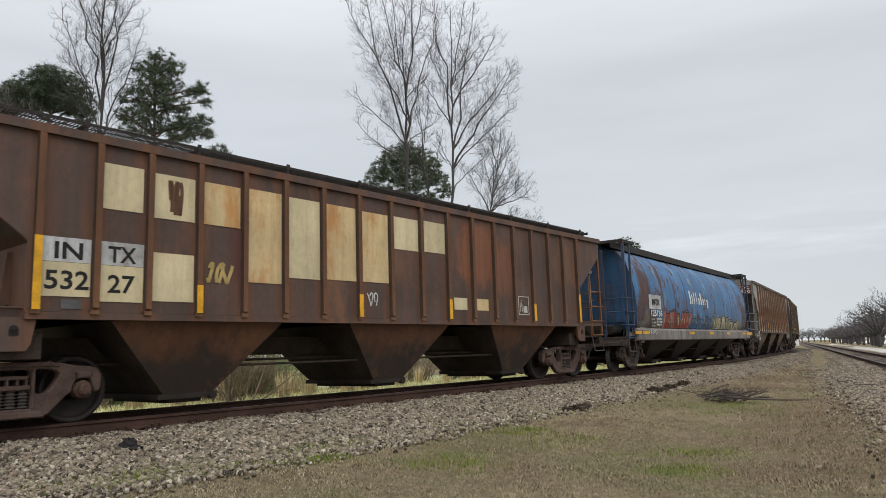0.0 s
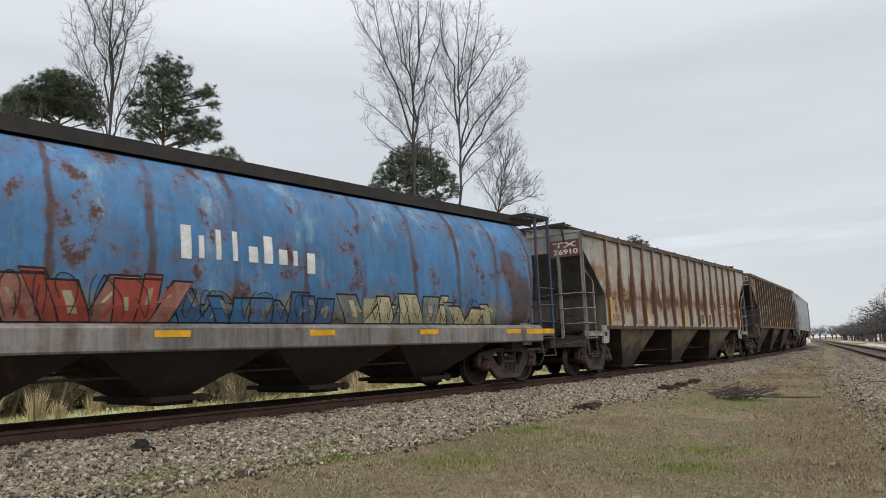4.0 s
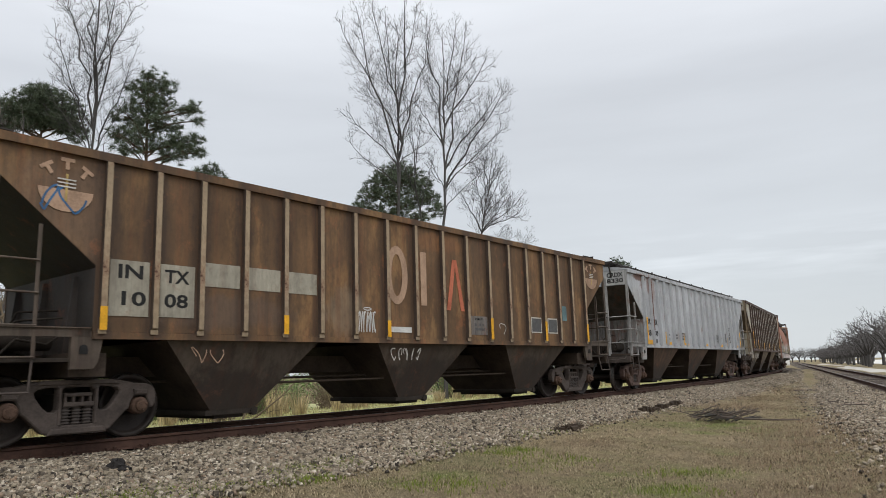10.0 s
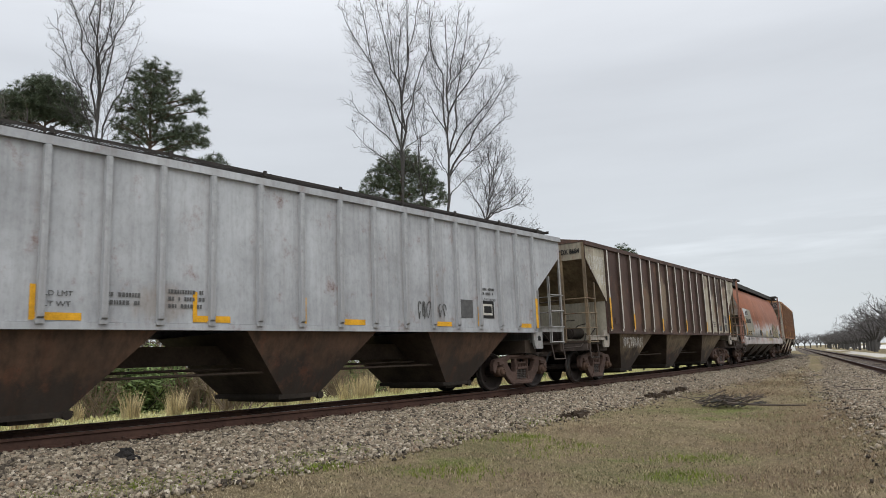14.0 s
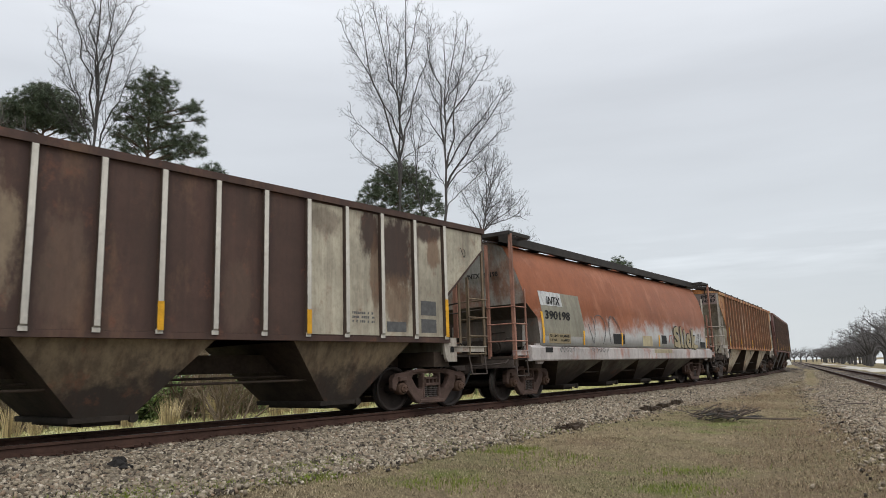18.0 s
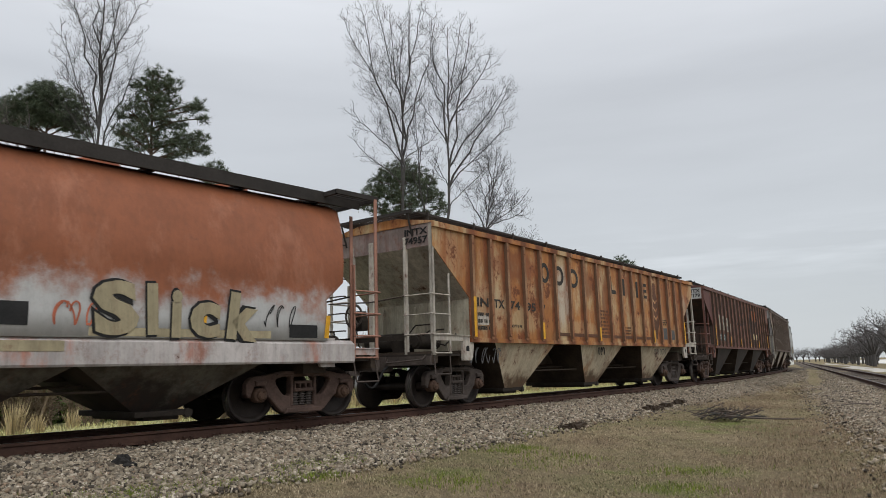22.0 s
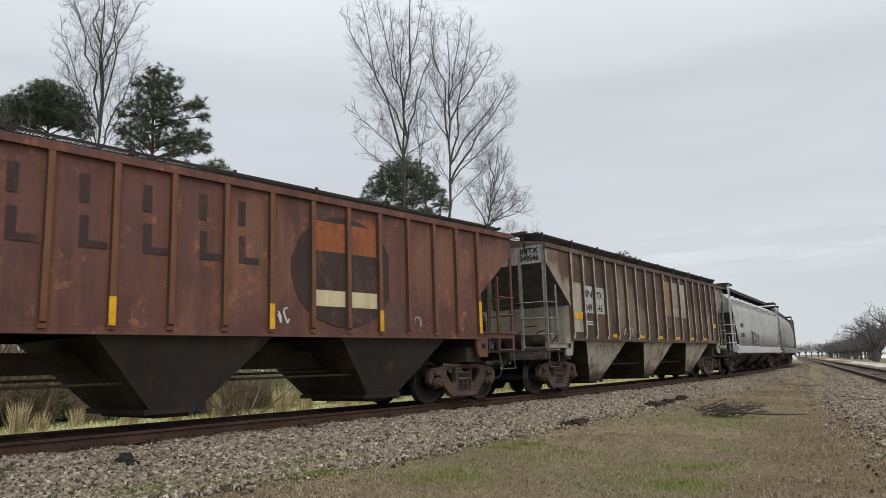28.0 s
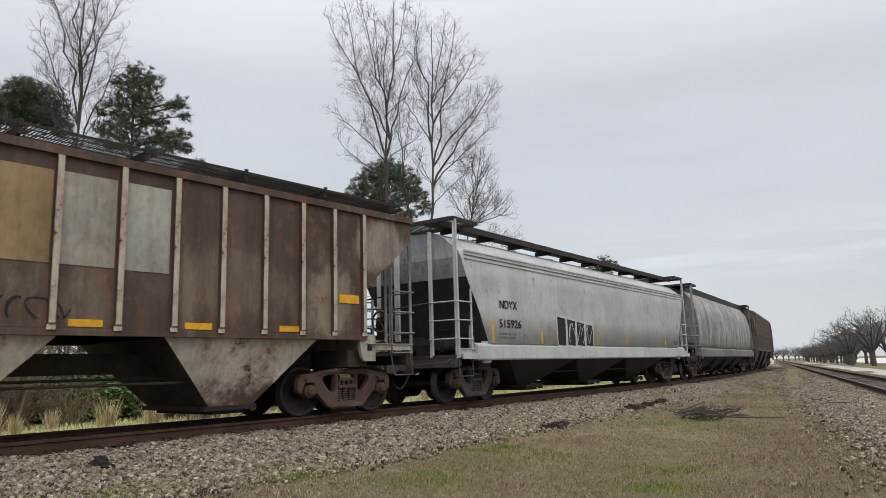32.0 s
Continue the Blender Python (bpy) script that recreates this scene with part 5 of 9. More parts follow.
def round_hopper(label, s0, body_mat, end_mat, bay_mat, sill_mat, frame_mat, section, ends, post_mat, bays=4, weld_mat=None, board_z=4.05, board_y=1.05, skirt=0.24, tall=False, lift=0.0, recess=None):
    """A smooth-sided hopper: section is half its outline as (half width, z), ends gives the half length at each z."""
    car = thing("covered_hopper_car", label, "railway car", "hopper cars of the train")
    CARS.append((car, s0, lift))
    full = [(-y, z) for y, z in section] + [(y, z) for y, z in section[::-1]]
    m = len(full)
    g = Geo()
    xs = [-1, -0.985, 0.985, 1]
    vs = []
    for q in xs:
        for y, z in full:
            k = 1.0 if abs(q) < 0.99 else 0.965
            vs.append((q * ends(z), y * k, z))
    fs = []
    for r in range(len(xs) - 1):
        fs += [(r * m + i, r * m + (i + 1) % m, (r + 1) * m + (i + 1) % m, (r + 1) * m + i)[::-1] for i in range(m)]
    g.add(vs, fs, True)
    g.f = [f[::-1] for f in g.f]
    part("tank_body", g, body_mat, car)
    for k in (-1, 1):
        g = Geo()
        ring = [(k * ends(z) * 0.999, y * 0.964, z) for y, z in full]
        g.add(ring, [tuple(range(m))[::-1 if k < 0 else 1]])
        h = len(section)
        g.f, g.s = [], []
        for i in range(h - 1):
            q = (i, i + 1, m - 2 - i, m - 1 - i)
            g.f.append(q if k > 0 else q[::-1])
            g.s.append(False)
        end = g.mesh("tank_end", end_mat)
        if recess:                                                     # shade of the recess under the end sheet, put into a darker material
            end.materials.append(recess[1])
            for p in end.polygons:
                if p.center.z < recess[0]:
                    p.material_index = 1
        part("tank_end", end, None, car)
        end_works(car, k, post_mat, sill_mat, board_z - 0.02, brake=(k < 0), low=True, tall=tall)
        for y in (-1.15, 1.15):
            g = Geo()
            g.prism([(k * (SILL - 0.9), 1.1), (k * (SILL + 0.3), 1.1), (k * (SILL + 0.25), 1.9), (k * (SILL - 0.9), 2.6)][::-1 if k < 0 else 1], y - 0.02, y + 0.02)
            part("bolster_web", g, end_mat, car)
    for sy in (-1, 1):
        g = Geo()
        g.prism_x([(sy * y, z) for y, z in ((1.40, 0.97), (1.60, 0.97), (1.62, 1.00), (1.62, 1.30), (1.52, 1.37), (1.40, 1.37))][::-sy], -7.7, 7.7)
        part("side_sill", g, sill_mat, car)
    n = bays
    for i in range(n):
        a, b = -5.9 + i * 11.8 / n, -5.9 + (i + 1) * 11.8 / n
        g, h = bay_geo(a + 0.02, b - 0.02, 0.36, 0.30, 1.38, 0.98, 0.68)
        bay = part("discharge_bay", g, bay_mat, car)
        # dark plates again: shade between the bays and soot in one colour
        part("slope_plate", h, M_SLOPE, bay, "dark sloping plates")
        part("outlet_gate", gate_geo(a, b, 0.38, 0.30), M_UNDER, bay)
    for sy in (-1, 1):
        g = Geo()
        g.box(-L2 + 0.1, L2 - 0.1, sy * board_y, sy * (board_y - 0.55), board_z - 0.02, board_z + 0.012)
        g.box(-L2 + 0.1, L2 - 0.1, sy * (board_y + 0.02), sy * board_y, board_z - skirt, board_z + 0.05)
        part("running_board", g, M_GALV, car)
        key = Geo()
        key.box(-0.03, 0.03, sy * 0.45, sy * (board_y - 0.02), board_z - 0.14, board_z - 0.02)
        km = key.mesh("board_bracket", M_GALV)
        for i in range(10):
            part("board_bracket", km, None, car, at=pose(-7.4 + 14.8 * i / 9, 0, 0))
    for k in (-1, 1):
        g = Geo()
        for y in (-1.5, 1.5):
            g.box(k * (L2 - 1.0), k * (L2 + 0.05), y - 0.03, y + 0.03, board_z - 0.05, board_z + 0.04)
        for x in (L2 - 1.0, L2 + 0.02):
            g.box(k * x, k * (x + 0.05), -1.5, 1.5, board_z - 0.05, board_z + 0.04)
        walkway = part("end_walkway", g, M_GALV, car)
        slats(walkway, k * (L2 - 1.0), k * (L2 + 0.05), -1.5, 0.117, 26, board_z + 0.012)
    g = Geo()
    for i in range(6):
        x = -6.0 + i * 2.4
        g.rod((x, 0, section[0][1] - 0.02), (x, 0, section[0][1] + 0.14), 0.38, 16)
    part("roof_hatch", g, body_mat, car)
    running_gear(car, frame_mat, lift)
    return car


# ---------------------------------------------------------------- marks on the cars
POSTS18 = [k * x for x in (0.45, 1.32, 2.20, 3.04, 3.85, 4.66, 5.46, 6.20, 6.95) for k in (-1, 1)]
POSTS16 = [k * x for x in (0.45, 1.36, 2.27, 3.18, 4.08, 5.0, 5.95, 6.9) for k in (-1, 1)]


def shape(car, pts, material, name="painted_shape", y=None, label=""):
    """A flat painted outline in x and z on the near side."""
    y = (W2 + 0.009) if y is None else y
    if sum(a[0] * b[1] - b[0] * a[1] for a, b in zip(pts, pts[1:] + pts[:1])) < 0:
        pts = pts[::-1]
    g = Geo()
    g.prism(pts, -y - 0.003, -y)
    return part(name, g, material, car, label)


def ring(car, cx, cz, rx, rz, t, material, y=None, n=22):
    y = (W2 + 0.009) if y is None else y
    g = Geo()
    o = [(cx + rx * math.cos(2 * math.pi * i / n), -y - 0.003, cz + rz * math.sin(2 * math.pi * i / n)) for i in range(n)]
    q = [(cx + (rx - t) * math.cos(2 * math.pi * i / n), -y - 0.003, cz + (rz - t) * math.sin(2 * math.pi * i / n)) for i in range(n)]
    g.add(o + q, [(i, (i + 1) % n, (i + 1) % n + n, i + n) for i in range(n)])
    return part("painted_ring", g, material, car)


def conform(car, section, x0, x1, z0, z1, material, name="painted_panel", lift=0.008, label="", lean=0.0):
    """A painted panel that follows the curved side."""
    zs = [p[1] for p in section][::-1]
    ys = [p[0] for p in section][::-1]
    n = 8
    g = Geo()
    vs = []
    for i in range(n + 1):
        z = z0 + (z1 - z0) * i / n
        y = -float(np.interp(z, zs, ys)) - lift
        vs += [(x0 + lean * i / n, y, z), (x1 + lean * i / n, y, z)]
    g.add(vs, [(2 * i, 2 * i + 1, 2 * i + 3, 2 * i + 2) for i in range(n)])
    return part(name, g, material, car, label)


def end_mark(car, k, y0, y1, z0, z1, material, top_line="", low_line="", ink=None, x=None):
    """A lettered panel on the end sheet."""
    X = (L2 - 0.015) if x is None else x
    if material is not None:
        g = Geo()
        g.box(k * X, k * (X + 0.004), y0, y1, z0, z1)
        part("painted_panel", g, material, car)
    h = (z1 - z0) * 0.30
    for s, z in ((top_line, z0 + (z1 - z0) * 0.56), (low_line, z0 + (z1 - z0) * 0.14)):
        if s:
            me = text_mesh(s, h, ink or M_BLACK, (y1 - y0) * 0.8, 0.006)
            part("lettering", me, None, car, at=pose(k * (X + 0.012), y1 - (y1 - y0) * 0.1 if k < 0 else y0 + (y1 - y0) * 0.1, z, 0, 0, -90 if k < 0 else 90))


# ---------------------------------------------------------------- paints
P_DKBROWN = paint("dark_brown_paint", (0.125, 0.080, 0.064), 0.2, 0.30, 0.22, 1.0, second=(0.18, 0.088, 0.05), second_amount=0.25, panels=0.3, ribs=(POSTS18, 0.26, 0.45, (0.19, 0.08, 0.036)), stains=[(2.5, 2.9, 1.1, 0.8, 0.75, (0.24, 0.092, 0.042)), (3.5, 2.6, 0.5, 0.7, 0.6, (0.21, 0.085, 0.045)), (-3.9, 2.7, 0.25, 1.2, 0.7, (0.09, 0.035, 0.032)), (-0.5, 2.6, 0.5, 0.5, 0.5, (0.22, 0.12, 0.06)), (5.2, 2.6, 0.5, 0.9, 0.6, (0.09, 0.06, 0.052)), (-6.3, 3.2, 0.8, 0.5, 0.5, (0.085, 0.055, 0.045)), (6.4, 2.9, 0.8, 0.6, 0.5, (0.19, 0.09, 0.05))])
P_RUSTPOST = paint("orange_rust_post", (0.25, 0.105, 0.042), 0.3, 0.3, 0.35, 2.0, second=(0.34, 0.21, 0.10), second_amount=0.3)
# low makes the bay paints darker towards the bottom
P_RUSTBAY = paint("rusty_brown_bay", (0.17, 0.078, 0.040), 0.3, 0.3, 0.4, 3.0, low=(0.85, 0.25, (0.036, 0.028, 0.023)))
P_CREAM = paint("faded_cream_patch", (0.68, 0.58, 0.36), 0.10, 0.16, 0.12, 4.0, rust_col=(0.20, 0.10, 0.05))
P_CREAM_RUST = paint("cream_patch_bleeding_rust", (0.68, 0.52, 0.28), 0.05, 0.30, 0.10, 5.0, second=(0.50, 0.26, 0.09), second_amount=0.5, rust_col=(0.26, 0.12, 0.05))
P_STENCIL = paint("white_stencil_panel", (0.58, 0.59, 0.58), 0.12, 0.15, 0.3, 6.0)
P_BLUE = paint("faded_blue_paint", (0.075, 0.225, 0.44), 0.75, 0.35, 0.20, 7.0, seams=(1.37, 0.95), low=(1.70, 0.28, (0.24, 0.235, 0.20)), rust_col=(0.078, 0.042, 0.036), second=(0.20, 0.33, 0.43), second_amount=0.25, stains=[(-6.75, 2.75, 0.55, 1.0, 0.95, (0.075, 0.042, 0.036)), (-7.15, 2.0, 0.35, 0.7, 0.9, (0.062, 0.042, 0.036)), (-6.3, 1.7, 0.8, 0.35, 0.7, (0.13, 0.095, 0.07)), (-5.0, 3.3, 0.22, 0.5, 0.8, (0.078, 0.042, 0.036)), (6.9, 1.9, 0.5, 0.8, 0.9, (0.055, 0.04, 0.034)), (6.5, 2.7, 0.35, 0.5, 0.8, (0.09, 0.045, 0.035))])
P_BLUE_END = paint("blue_end_paint", (0.042, 0.125, 0.26), 0.35, 0.2, 0.45, 8.0)
P_SILLGREY = paint("grey_sill", (0.26, 0.245, 0.23), 0.4, 0.35, 0.45, 9.0)
P_WHITE_RUST = paint("chalky_white_paint", (0.41, 0.40, 0.355), 0.45, 0.22, 0.18, 10.0, band=(2.25, 0.95, 1.0, 0.91), rust_col=(0.088, 0.036, 0.026), second=(0.50, 0.40, 0.28), second_amount=0.25, gate=(-2.6, 5.0), stains=[(-7.4, 2.9, 0.45, 0.25, 0.8, (0.30, 0.15, 0.07)), (5.4, 2.0, 0.9, 0.6, 0.6, (0.36, 0.24, 0.15)), (-6.2, 1.75, 0.6, 0.4, 0.5, (0.40, 0.27, 0.16)), (6.6, 2.1, 0.4, 0.5, 0.9, (0.10, 0.042, 0.03))])
P_GREY_SLOPE = paint("grey_slope_sheet", (0.165, 0.170, 0.165), 0.2, 0.15, 0.4, 11.0)
P_DKBAY = paint("dark_bay", (0.115, 0.092, 0.072), 0.2, 0.2, 0.6, 12.0, low=(0.9, 0.22, (0.042, 0.034, 0.029)))
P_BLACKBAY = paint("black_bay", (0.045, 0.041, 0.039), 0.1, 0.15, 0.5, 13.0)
P_BROWN_TAN = paint("tan_brown_paint", (0.205, 0.116, 0.056), 0.15, 0.32, 0.34, 14.0, second=(0.27, 0.155, 0.068), second_amount=0.35, rust_col=(0.14, 0.055, 0.025), panels=0.28, ribs=(POSTS18, 0.26, 0.75, (0.058, 0.038, 0.027)), stains=[(-7.6, 3.0, 0.8, 0.8, 0.5, (0.19, 0.125, 0.085)), (-5.0, 1.75, 1.6, 0.3, 0.6, (0.12, 0.085, 0.065)), (-2.4, 1.9, 0.6, 0.5, 0.6, (0.22, 0.17, 0.12)), (0.4, 3.5, 0.9, 0.25, 0.6, (0.26, 0.12, 0.05)), (5.5, 2.6, 1.0, 0.9, 0.5, (0.13, 0.075, 0.042))])
P_TANPOST = paint("tan_post", (0.42, 0.32, 0.21), 0.25, 0.25, 0.3, 15.0)
P_GREY = paint("light_grey_paint", (0.50, 0.52, 0.545), 0.12, 0.10, 0.14, 16.0, panels=0.14, ribs=(POSTS18, 0.14, 0.3, (0.22, 0.20, 0.19)), stains=[(-7.2, 3.66, 0.8, 0.13, 0.9, (0.15, 0.07, 0.052)), (-6.9, 3.45, 0.25, 0.3, 0.7, (0.20, 0.10, 0.075)), (-6.35, 3.5, 0.15, 0.4, 0.7, (0.18, 0.08, 0.06)), (-5.4, 2.4, 0.10, 0.3, 0.8, (0.12, 0.08, 0.07)), (-5.8, 3.4, 0.2, 0.45, 0.5, (0.25, 0.15, 0.12)), (-3.0, 1.7, 0.5, 0.3, 0.4, (0.30, 0.25, 0.2)), (-7.6, 2.9, 0.5, 0.5, 0.4, (0.42, 0.40, 0.38))])
P_GREYPOST = paint("light_grey_post", (0.52, 0.54, 0.56), 0.15, 0.12, 0.22, 17.0)
P_RUSTYBAY2 = paint("brown_dark_bay", (0.15, 0.09, 0.06), 0.25, 0.3, 0.6, 18.0, low=(0.8, 0.22, (0.042, 0.034, 0.029)))
P_SOOT = paint("soot_brown_paint", (0.092, 0.052, 0.041), 0.1, 0.12, 0.2, 19.0, second=(0.14, 0.080, 0.052), second_amount=0.25, panels=0.25, ribs=(POSTS16, 0.26, 0.7, (0.048, 0.029, 0.025)), stains=[(-1.82, 2.5, 0.42, 1.0, 0.75, (0.28, 0.22, 0.15)), (-3.62, 2.2, 0.5, 0.9, 0.55, (0.21, 0.15, 0.095)), (-2.7, 2.0, 0.4, 0.6, 0.4, (0.19, 0.13, 0.085)), (-4.5, 1.9, 0.5, 0.6, 0.5, (0.19, 0.105, 0.065)), (-0.9, 2.2, 0.35, 0.9, 0.35, (0.17, 0.12, 0.085)), (-5.6, 1.8, 0.4, 0.5, 0.35, (0.14, 0.085, 0.058)), (1.8, 2.0, 0.3, 0.6, 0.3, (0.16, 0.11, 0.08))])
P_BONE = paint("bone_paint", (0.50, 0.46, 0.36), 0.3, 0.25, 0.3, 20.0, rust_col=(0.09, 0.04, 0.025))
P_BONEPOST = paint("bone_post", (0.72, 0.69, 0.62), 0.15, 0.15, 0.16, 21.0)
P_OLIVEBAY = paint("brown_dark_funnel", (0.27, 0.205, 0.13), 0.15, 0.2, 0.5, 22.0, low=(0.72, 0.22, (0.042, 0.034, 0.029)))
P_ORANGE = paint("salmon_orange_paint", (0.305, 0.105, 0.049), 0.10, 0.06, 0.10, 23.0, second=(0.34, 0.135, 0.075), second_amount=0.3, low=(1.98, 0.34, (0.44, 0.44, 0.43)), rough=0.55)
P_ORANGE_END = paint("faded_orange_end", (0.34, 0.20, 0.145), 0.2, 0.2, 0.3, 24.0, second=(0.36, 0.36, 0.33), second_amount=0.6)
P_ORANGEPOST = paint("salmon_post", (0.42, 0.215, 0.155), 0.3, 0.25, 0.3, 25.0)
P_WHITESILL = paint("dirty_white_sill", (0.56, 0.52, 0.50), 0.3, 0.25, 0.2, 26.0, second=(0.42, 0.20, 0.15), second_amount=0.25)
P_GREYBAY = paint("olive_grey_bay", (0.20, 0.19, 0.155), 0.2, 0.25, 0.45, 27.0, low=(0.7, 0.22, (0.042, 0.034, 0.029)))
P_SOO = paint("rusted_orange_paint", (0.46, 0.195, 0.058), 0.8, 0.95, 0.12, 28.0, second=(0.52, 0.38, 0.21), second_amount=0.5, rust_col=(0.15, 0.050, 0.020), panels=0.1, ribs=(POSTS18, 0.32, 0.95, (0.145, 0.048, 0.019)), stains=[(-2.6, 2.6, 0.45, 1.0, 0.8, (0.50, 0.44, 0.36)), (-6.2, 2.1, 0.9, 0.6, 0.7, (0.46, 0.36, 0.22)), (-4.6, 1.9, 0.9, 0.35, 0.6, (0.48, 0.36, 0.20)), (-5.0, 3.2, 1.2, 0.45, 0.75, (0.21, 0.068, 0.025)), (-1.0, 3.1, 0.6, 0.5, 0.7, (0.19, 0.065, 0.025)), (0.2, 2.6, 0.3, 0.9, 0.7, (0.20, 0.066, 0.025)), (1.9, 3.2, 0.5, 0.4, 0.6, (0.20, 0.066, 0.025)), (2.6, 2.0, 1.2, 0.4, 0.5, (0.50, 0.36, 0.19)), (-1.6, 1.75, 1.2, 0.25, 0.5, (0.50, 0.36, 0.2)), (5.4, 2.8, 0.4, 0.9, 0.65, (0.20, 0.068, 0.026)), (6.5, 2.9, 0.25, 0.9, 0.6, (0.22, 0.075, 0.028)), (4.9, 2.0, 0.4, 0.5, 0.5, (0.48, 0.33, 0.17)), (6.2, 1.8, 0.4, 0.4, 0.5, (0.48, 0.33, 0.17)), (7.3, 2.8, 0.35, 0.5, 0.6, (0.47, 0.40, 0.29)), (-7.6, 3.2, 0.7, 0.6, 0.5, (0.34, 0.16, 0.07))])
P_SOOPOST = paint("flaking_rusty_post", (0.33, 0.16, 0.075), 0.7, 0.5, 0.2, 29.0, second=(0.46, 0.34, 0.2), second_amount=0.35, rust_col=(0.16, 0.06, 0.026))
P_CREAMBAY = paint("cream_bay", (0.62, 0.53, 0.38), 0.6, 0.4, 0.2, 30.0, second=(0.36, 0.19, 0.09), second_amount=0.25, low=(0.50, 0.22, (0.13, 0.085, 0.05)))
P_CREAMEND = paint("cream_end_frame", (0.66, 0.61, 0.53), 0.35, 0.3, 0.3, 31.0)
P_MAROON = paint("maroon_paint", (0.150, 0.066, 0.055), 0.15, 0.28, 0.2, 32.0, second=(0.18, 0.085, 0.062), second_amount=0.25, rust_col=(0.25, 0.10, 0.042), panels=0.2, ribs=(POSTS18, 0.28, 0.35, (0.20, 0.085, 0.045)), stains=[(-7.4, 2.9, 1.2, 1.0, 0.7, (0.115, 0.046, 0.043)), (-4.6, 3.0, 1.5, 0.7, 0.6, (0.115, 0.047, 0.044)), (5.6, 2.8, 1.1, 0.9, 0.6, (0.235, 0.11, 0.066)), (7.4, 3.1, 0.9, 0.5, 0.5, (0.24, 0.115, 0.07)), (1.2, 2.6, 0.8, 1.0, 0.55, (0.215, 0.105, 0.066)), (4.4, 1.7, 0.6, 0.35, 0.6, (0.09, 0.06, 0.05)), (3.4, 3.4, 0.6, 0.2, 0.6, (0.34, 0.11, 0.045))])
P_MAROONPOST = paint("maroon_post", (0.235, 0.098, 0.048), 0.35, 0.4, 0.25, 33.0, rust_col=(0.12, 0.05, 0.03))
P_ORANGEPRIMER = paint("orange_primer", (0.42, 0.13, 0.045), 0.35, 0.3, 0.3, 34.0)
P_UMBER = paint("streaked_umber_paint", (0.108, 0.074, 0.056), 0.25, 0.45, 0.38, 35.0, second=(0.20, 0.155, 0.105), second_amount=0.3, rust_col=(0.115, 0.050, 0.030), panels=0.3, ribs=(POSTS18, 0.20, 0.5, (0.115, 0.055, 0.032)), stains=[(-3.5, 2.6, 0.7, 1.0, 0.75, (0.25, 0.20, 0.135)), (-2.6, 2.3, 0.5, 1.0, 0.75, (0.27, 0.225, 0.155)), (-4.6, 2.2, 0.5, 0.7, 0.5, (0.21, 0.15, 0.10)), (-1.6, 1.9, 0.6, 0.5, 0.6, (0.21, 0.165, 0.115)), (-5.0, 1.75, 0.5, 0.35, 0.7, (0.16, 0.075, 0.04)), (0.2, 2.4, 0.5, 0.8, 0.5, (0.16, 0.085, 0.05)), (4.0, 2.2, 1.4, 0.6, 0.55, (0.20, 0.155, 0.11)), (6.2, 2.0, 0.6, 0.7, 0.7, (0.30, 0.25, 0.18)), (-2.2, 3.4, 1.2, 0.25, 0.6, (0.085, 0.05, 0.036)), (7.5, 3.2, 0.8, 0.6, 0.8, (0.33, 0.29, 0.23))])
P_IVORYPOST = paint("ivory_post", (0.64, 0.57, 0.46), 0.6, 0.5, 0.2, 36.0, second=(0.28, 0.14, 0.07), second_amount=0.25)
P_IVORYBAY = paint("ivory_bay", (0.60, 0.55, 0.45), 0.6, 0.4, 0.2, 37.0, second=(0.30, 0.18, 0.11), second_amount=0.2, low=(0.50, 0.22, (0.10, 0.07, 0.05)))
P_GREYEND = paint("grey_end", (0.33, 0.33, 0.32), 0.3, 0.25, 0.35, 38.0)
P_PALE = paint("pale_grey_paint", (0.53, 0.54, 0.53), 0.12, 0.08, 0.10, 39.0, rough=0.5)
P_PALEBLUE = paint("pale_blue_grey_end", (0.42, 0.44, 0.47), 0.15, 0.12, 0.3, 40.0)
P_TANKWHITE = paint("stained_white_tank", (0.46, 0.45, 0.43), 0.4, 0.3, 0.45, 41.0, seams=(1.5, 0.5))
P_GREYBROWN = paint("grey_brown_paint", (0.15, 0.13, 0.11), 0.35, 0.4, 0.45, 42.0)
P_ENDGREY = paint("grimy_grey_end_frame", (0.30, 0.30, 0.29), 0.4, 0.35, 0.55, 58.0)
# darker than the rib fronts: flank shade mixed into grimy and rusty paint
P_RIBDARK = paint("dark_rib_flank", (0.085, 0.060, 0.047), 0.3, 0.3, 0.3, 60.0)
P_RIBDARKRUST = paint("dark_rusty_rib_flank", (0.20, 0.115, 0.070), 0.5, 0.4, 0.3, 61.0)
P_DARKGREY = paint("grimy_dark_grey_plate", (0.135, 0.118, 0.100), 0.3, 0.25, 0.45, 62.0)
P_BLUEPOST = paint("dark_blue_post", (0.036, 0.080, 0.150), 0.4, 0.2, 0.5, 68.0)
P_PALEBEAM = paint("worn_pale_beam", (0.46, 0.42, 0.36), 0.5, 0.4, 0.3, 63.0)
P_LIGHTEND = paint("light_grey_end_frame", (0.44, 0.44, 0.43), 0.35, 0.3, 0.35, 64.0)
P_LILAC = paint("faded_lilac_end", (0.30, 0.235, 0.215), 0.4, 0.4, 0.3, 66.0, second=(0.20, 0.10, 0.085), second_amount=0.4)
P_DULL = paint("dull_tan_panel", (0.43, 0.40, 0.32), 0.15, 0.25, 0.25, 59.0)
M_SPRAY_RED = paint("red_spray", (0.42, 0.075, 0.05), 0.5, 0.2, 0.25, 43.0)
M_SPRAY_BLUE = paint("blue_spray", (0.05, 0.17, 0.36), 0.5, 0.2, 0.25, 44.0)
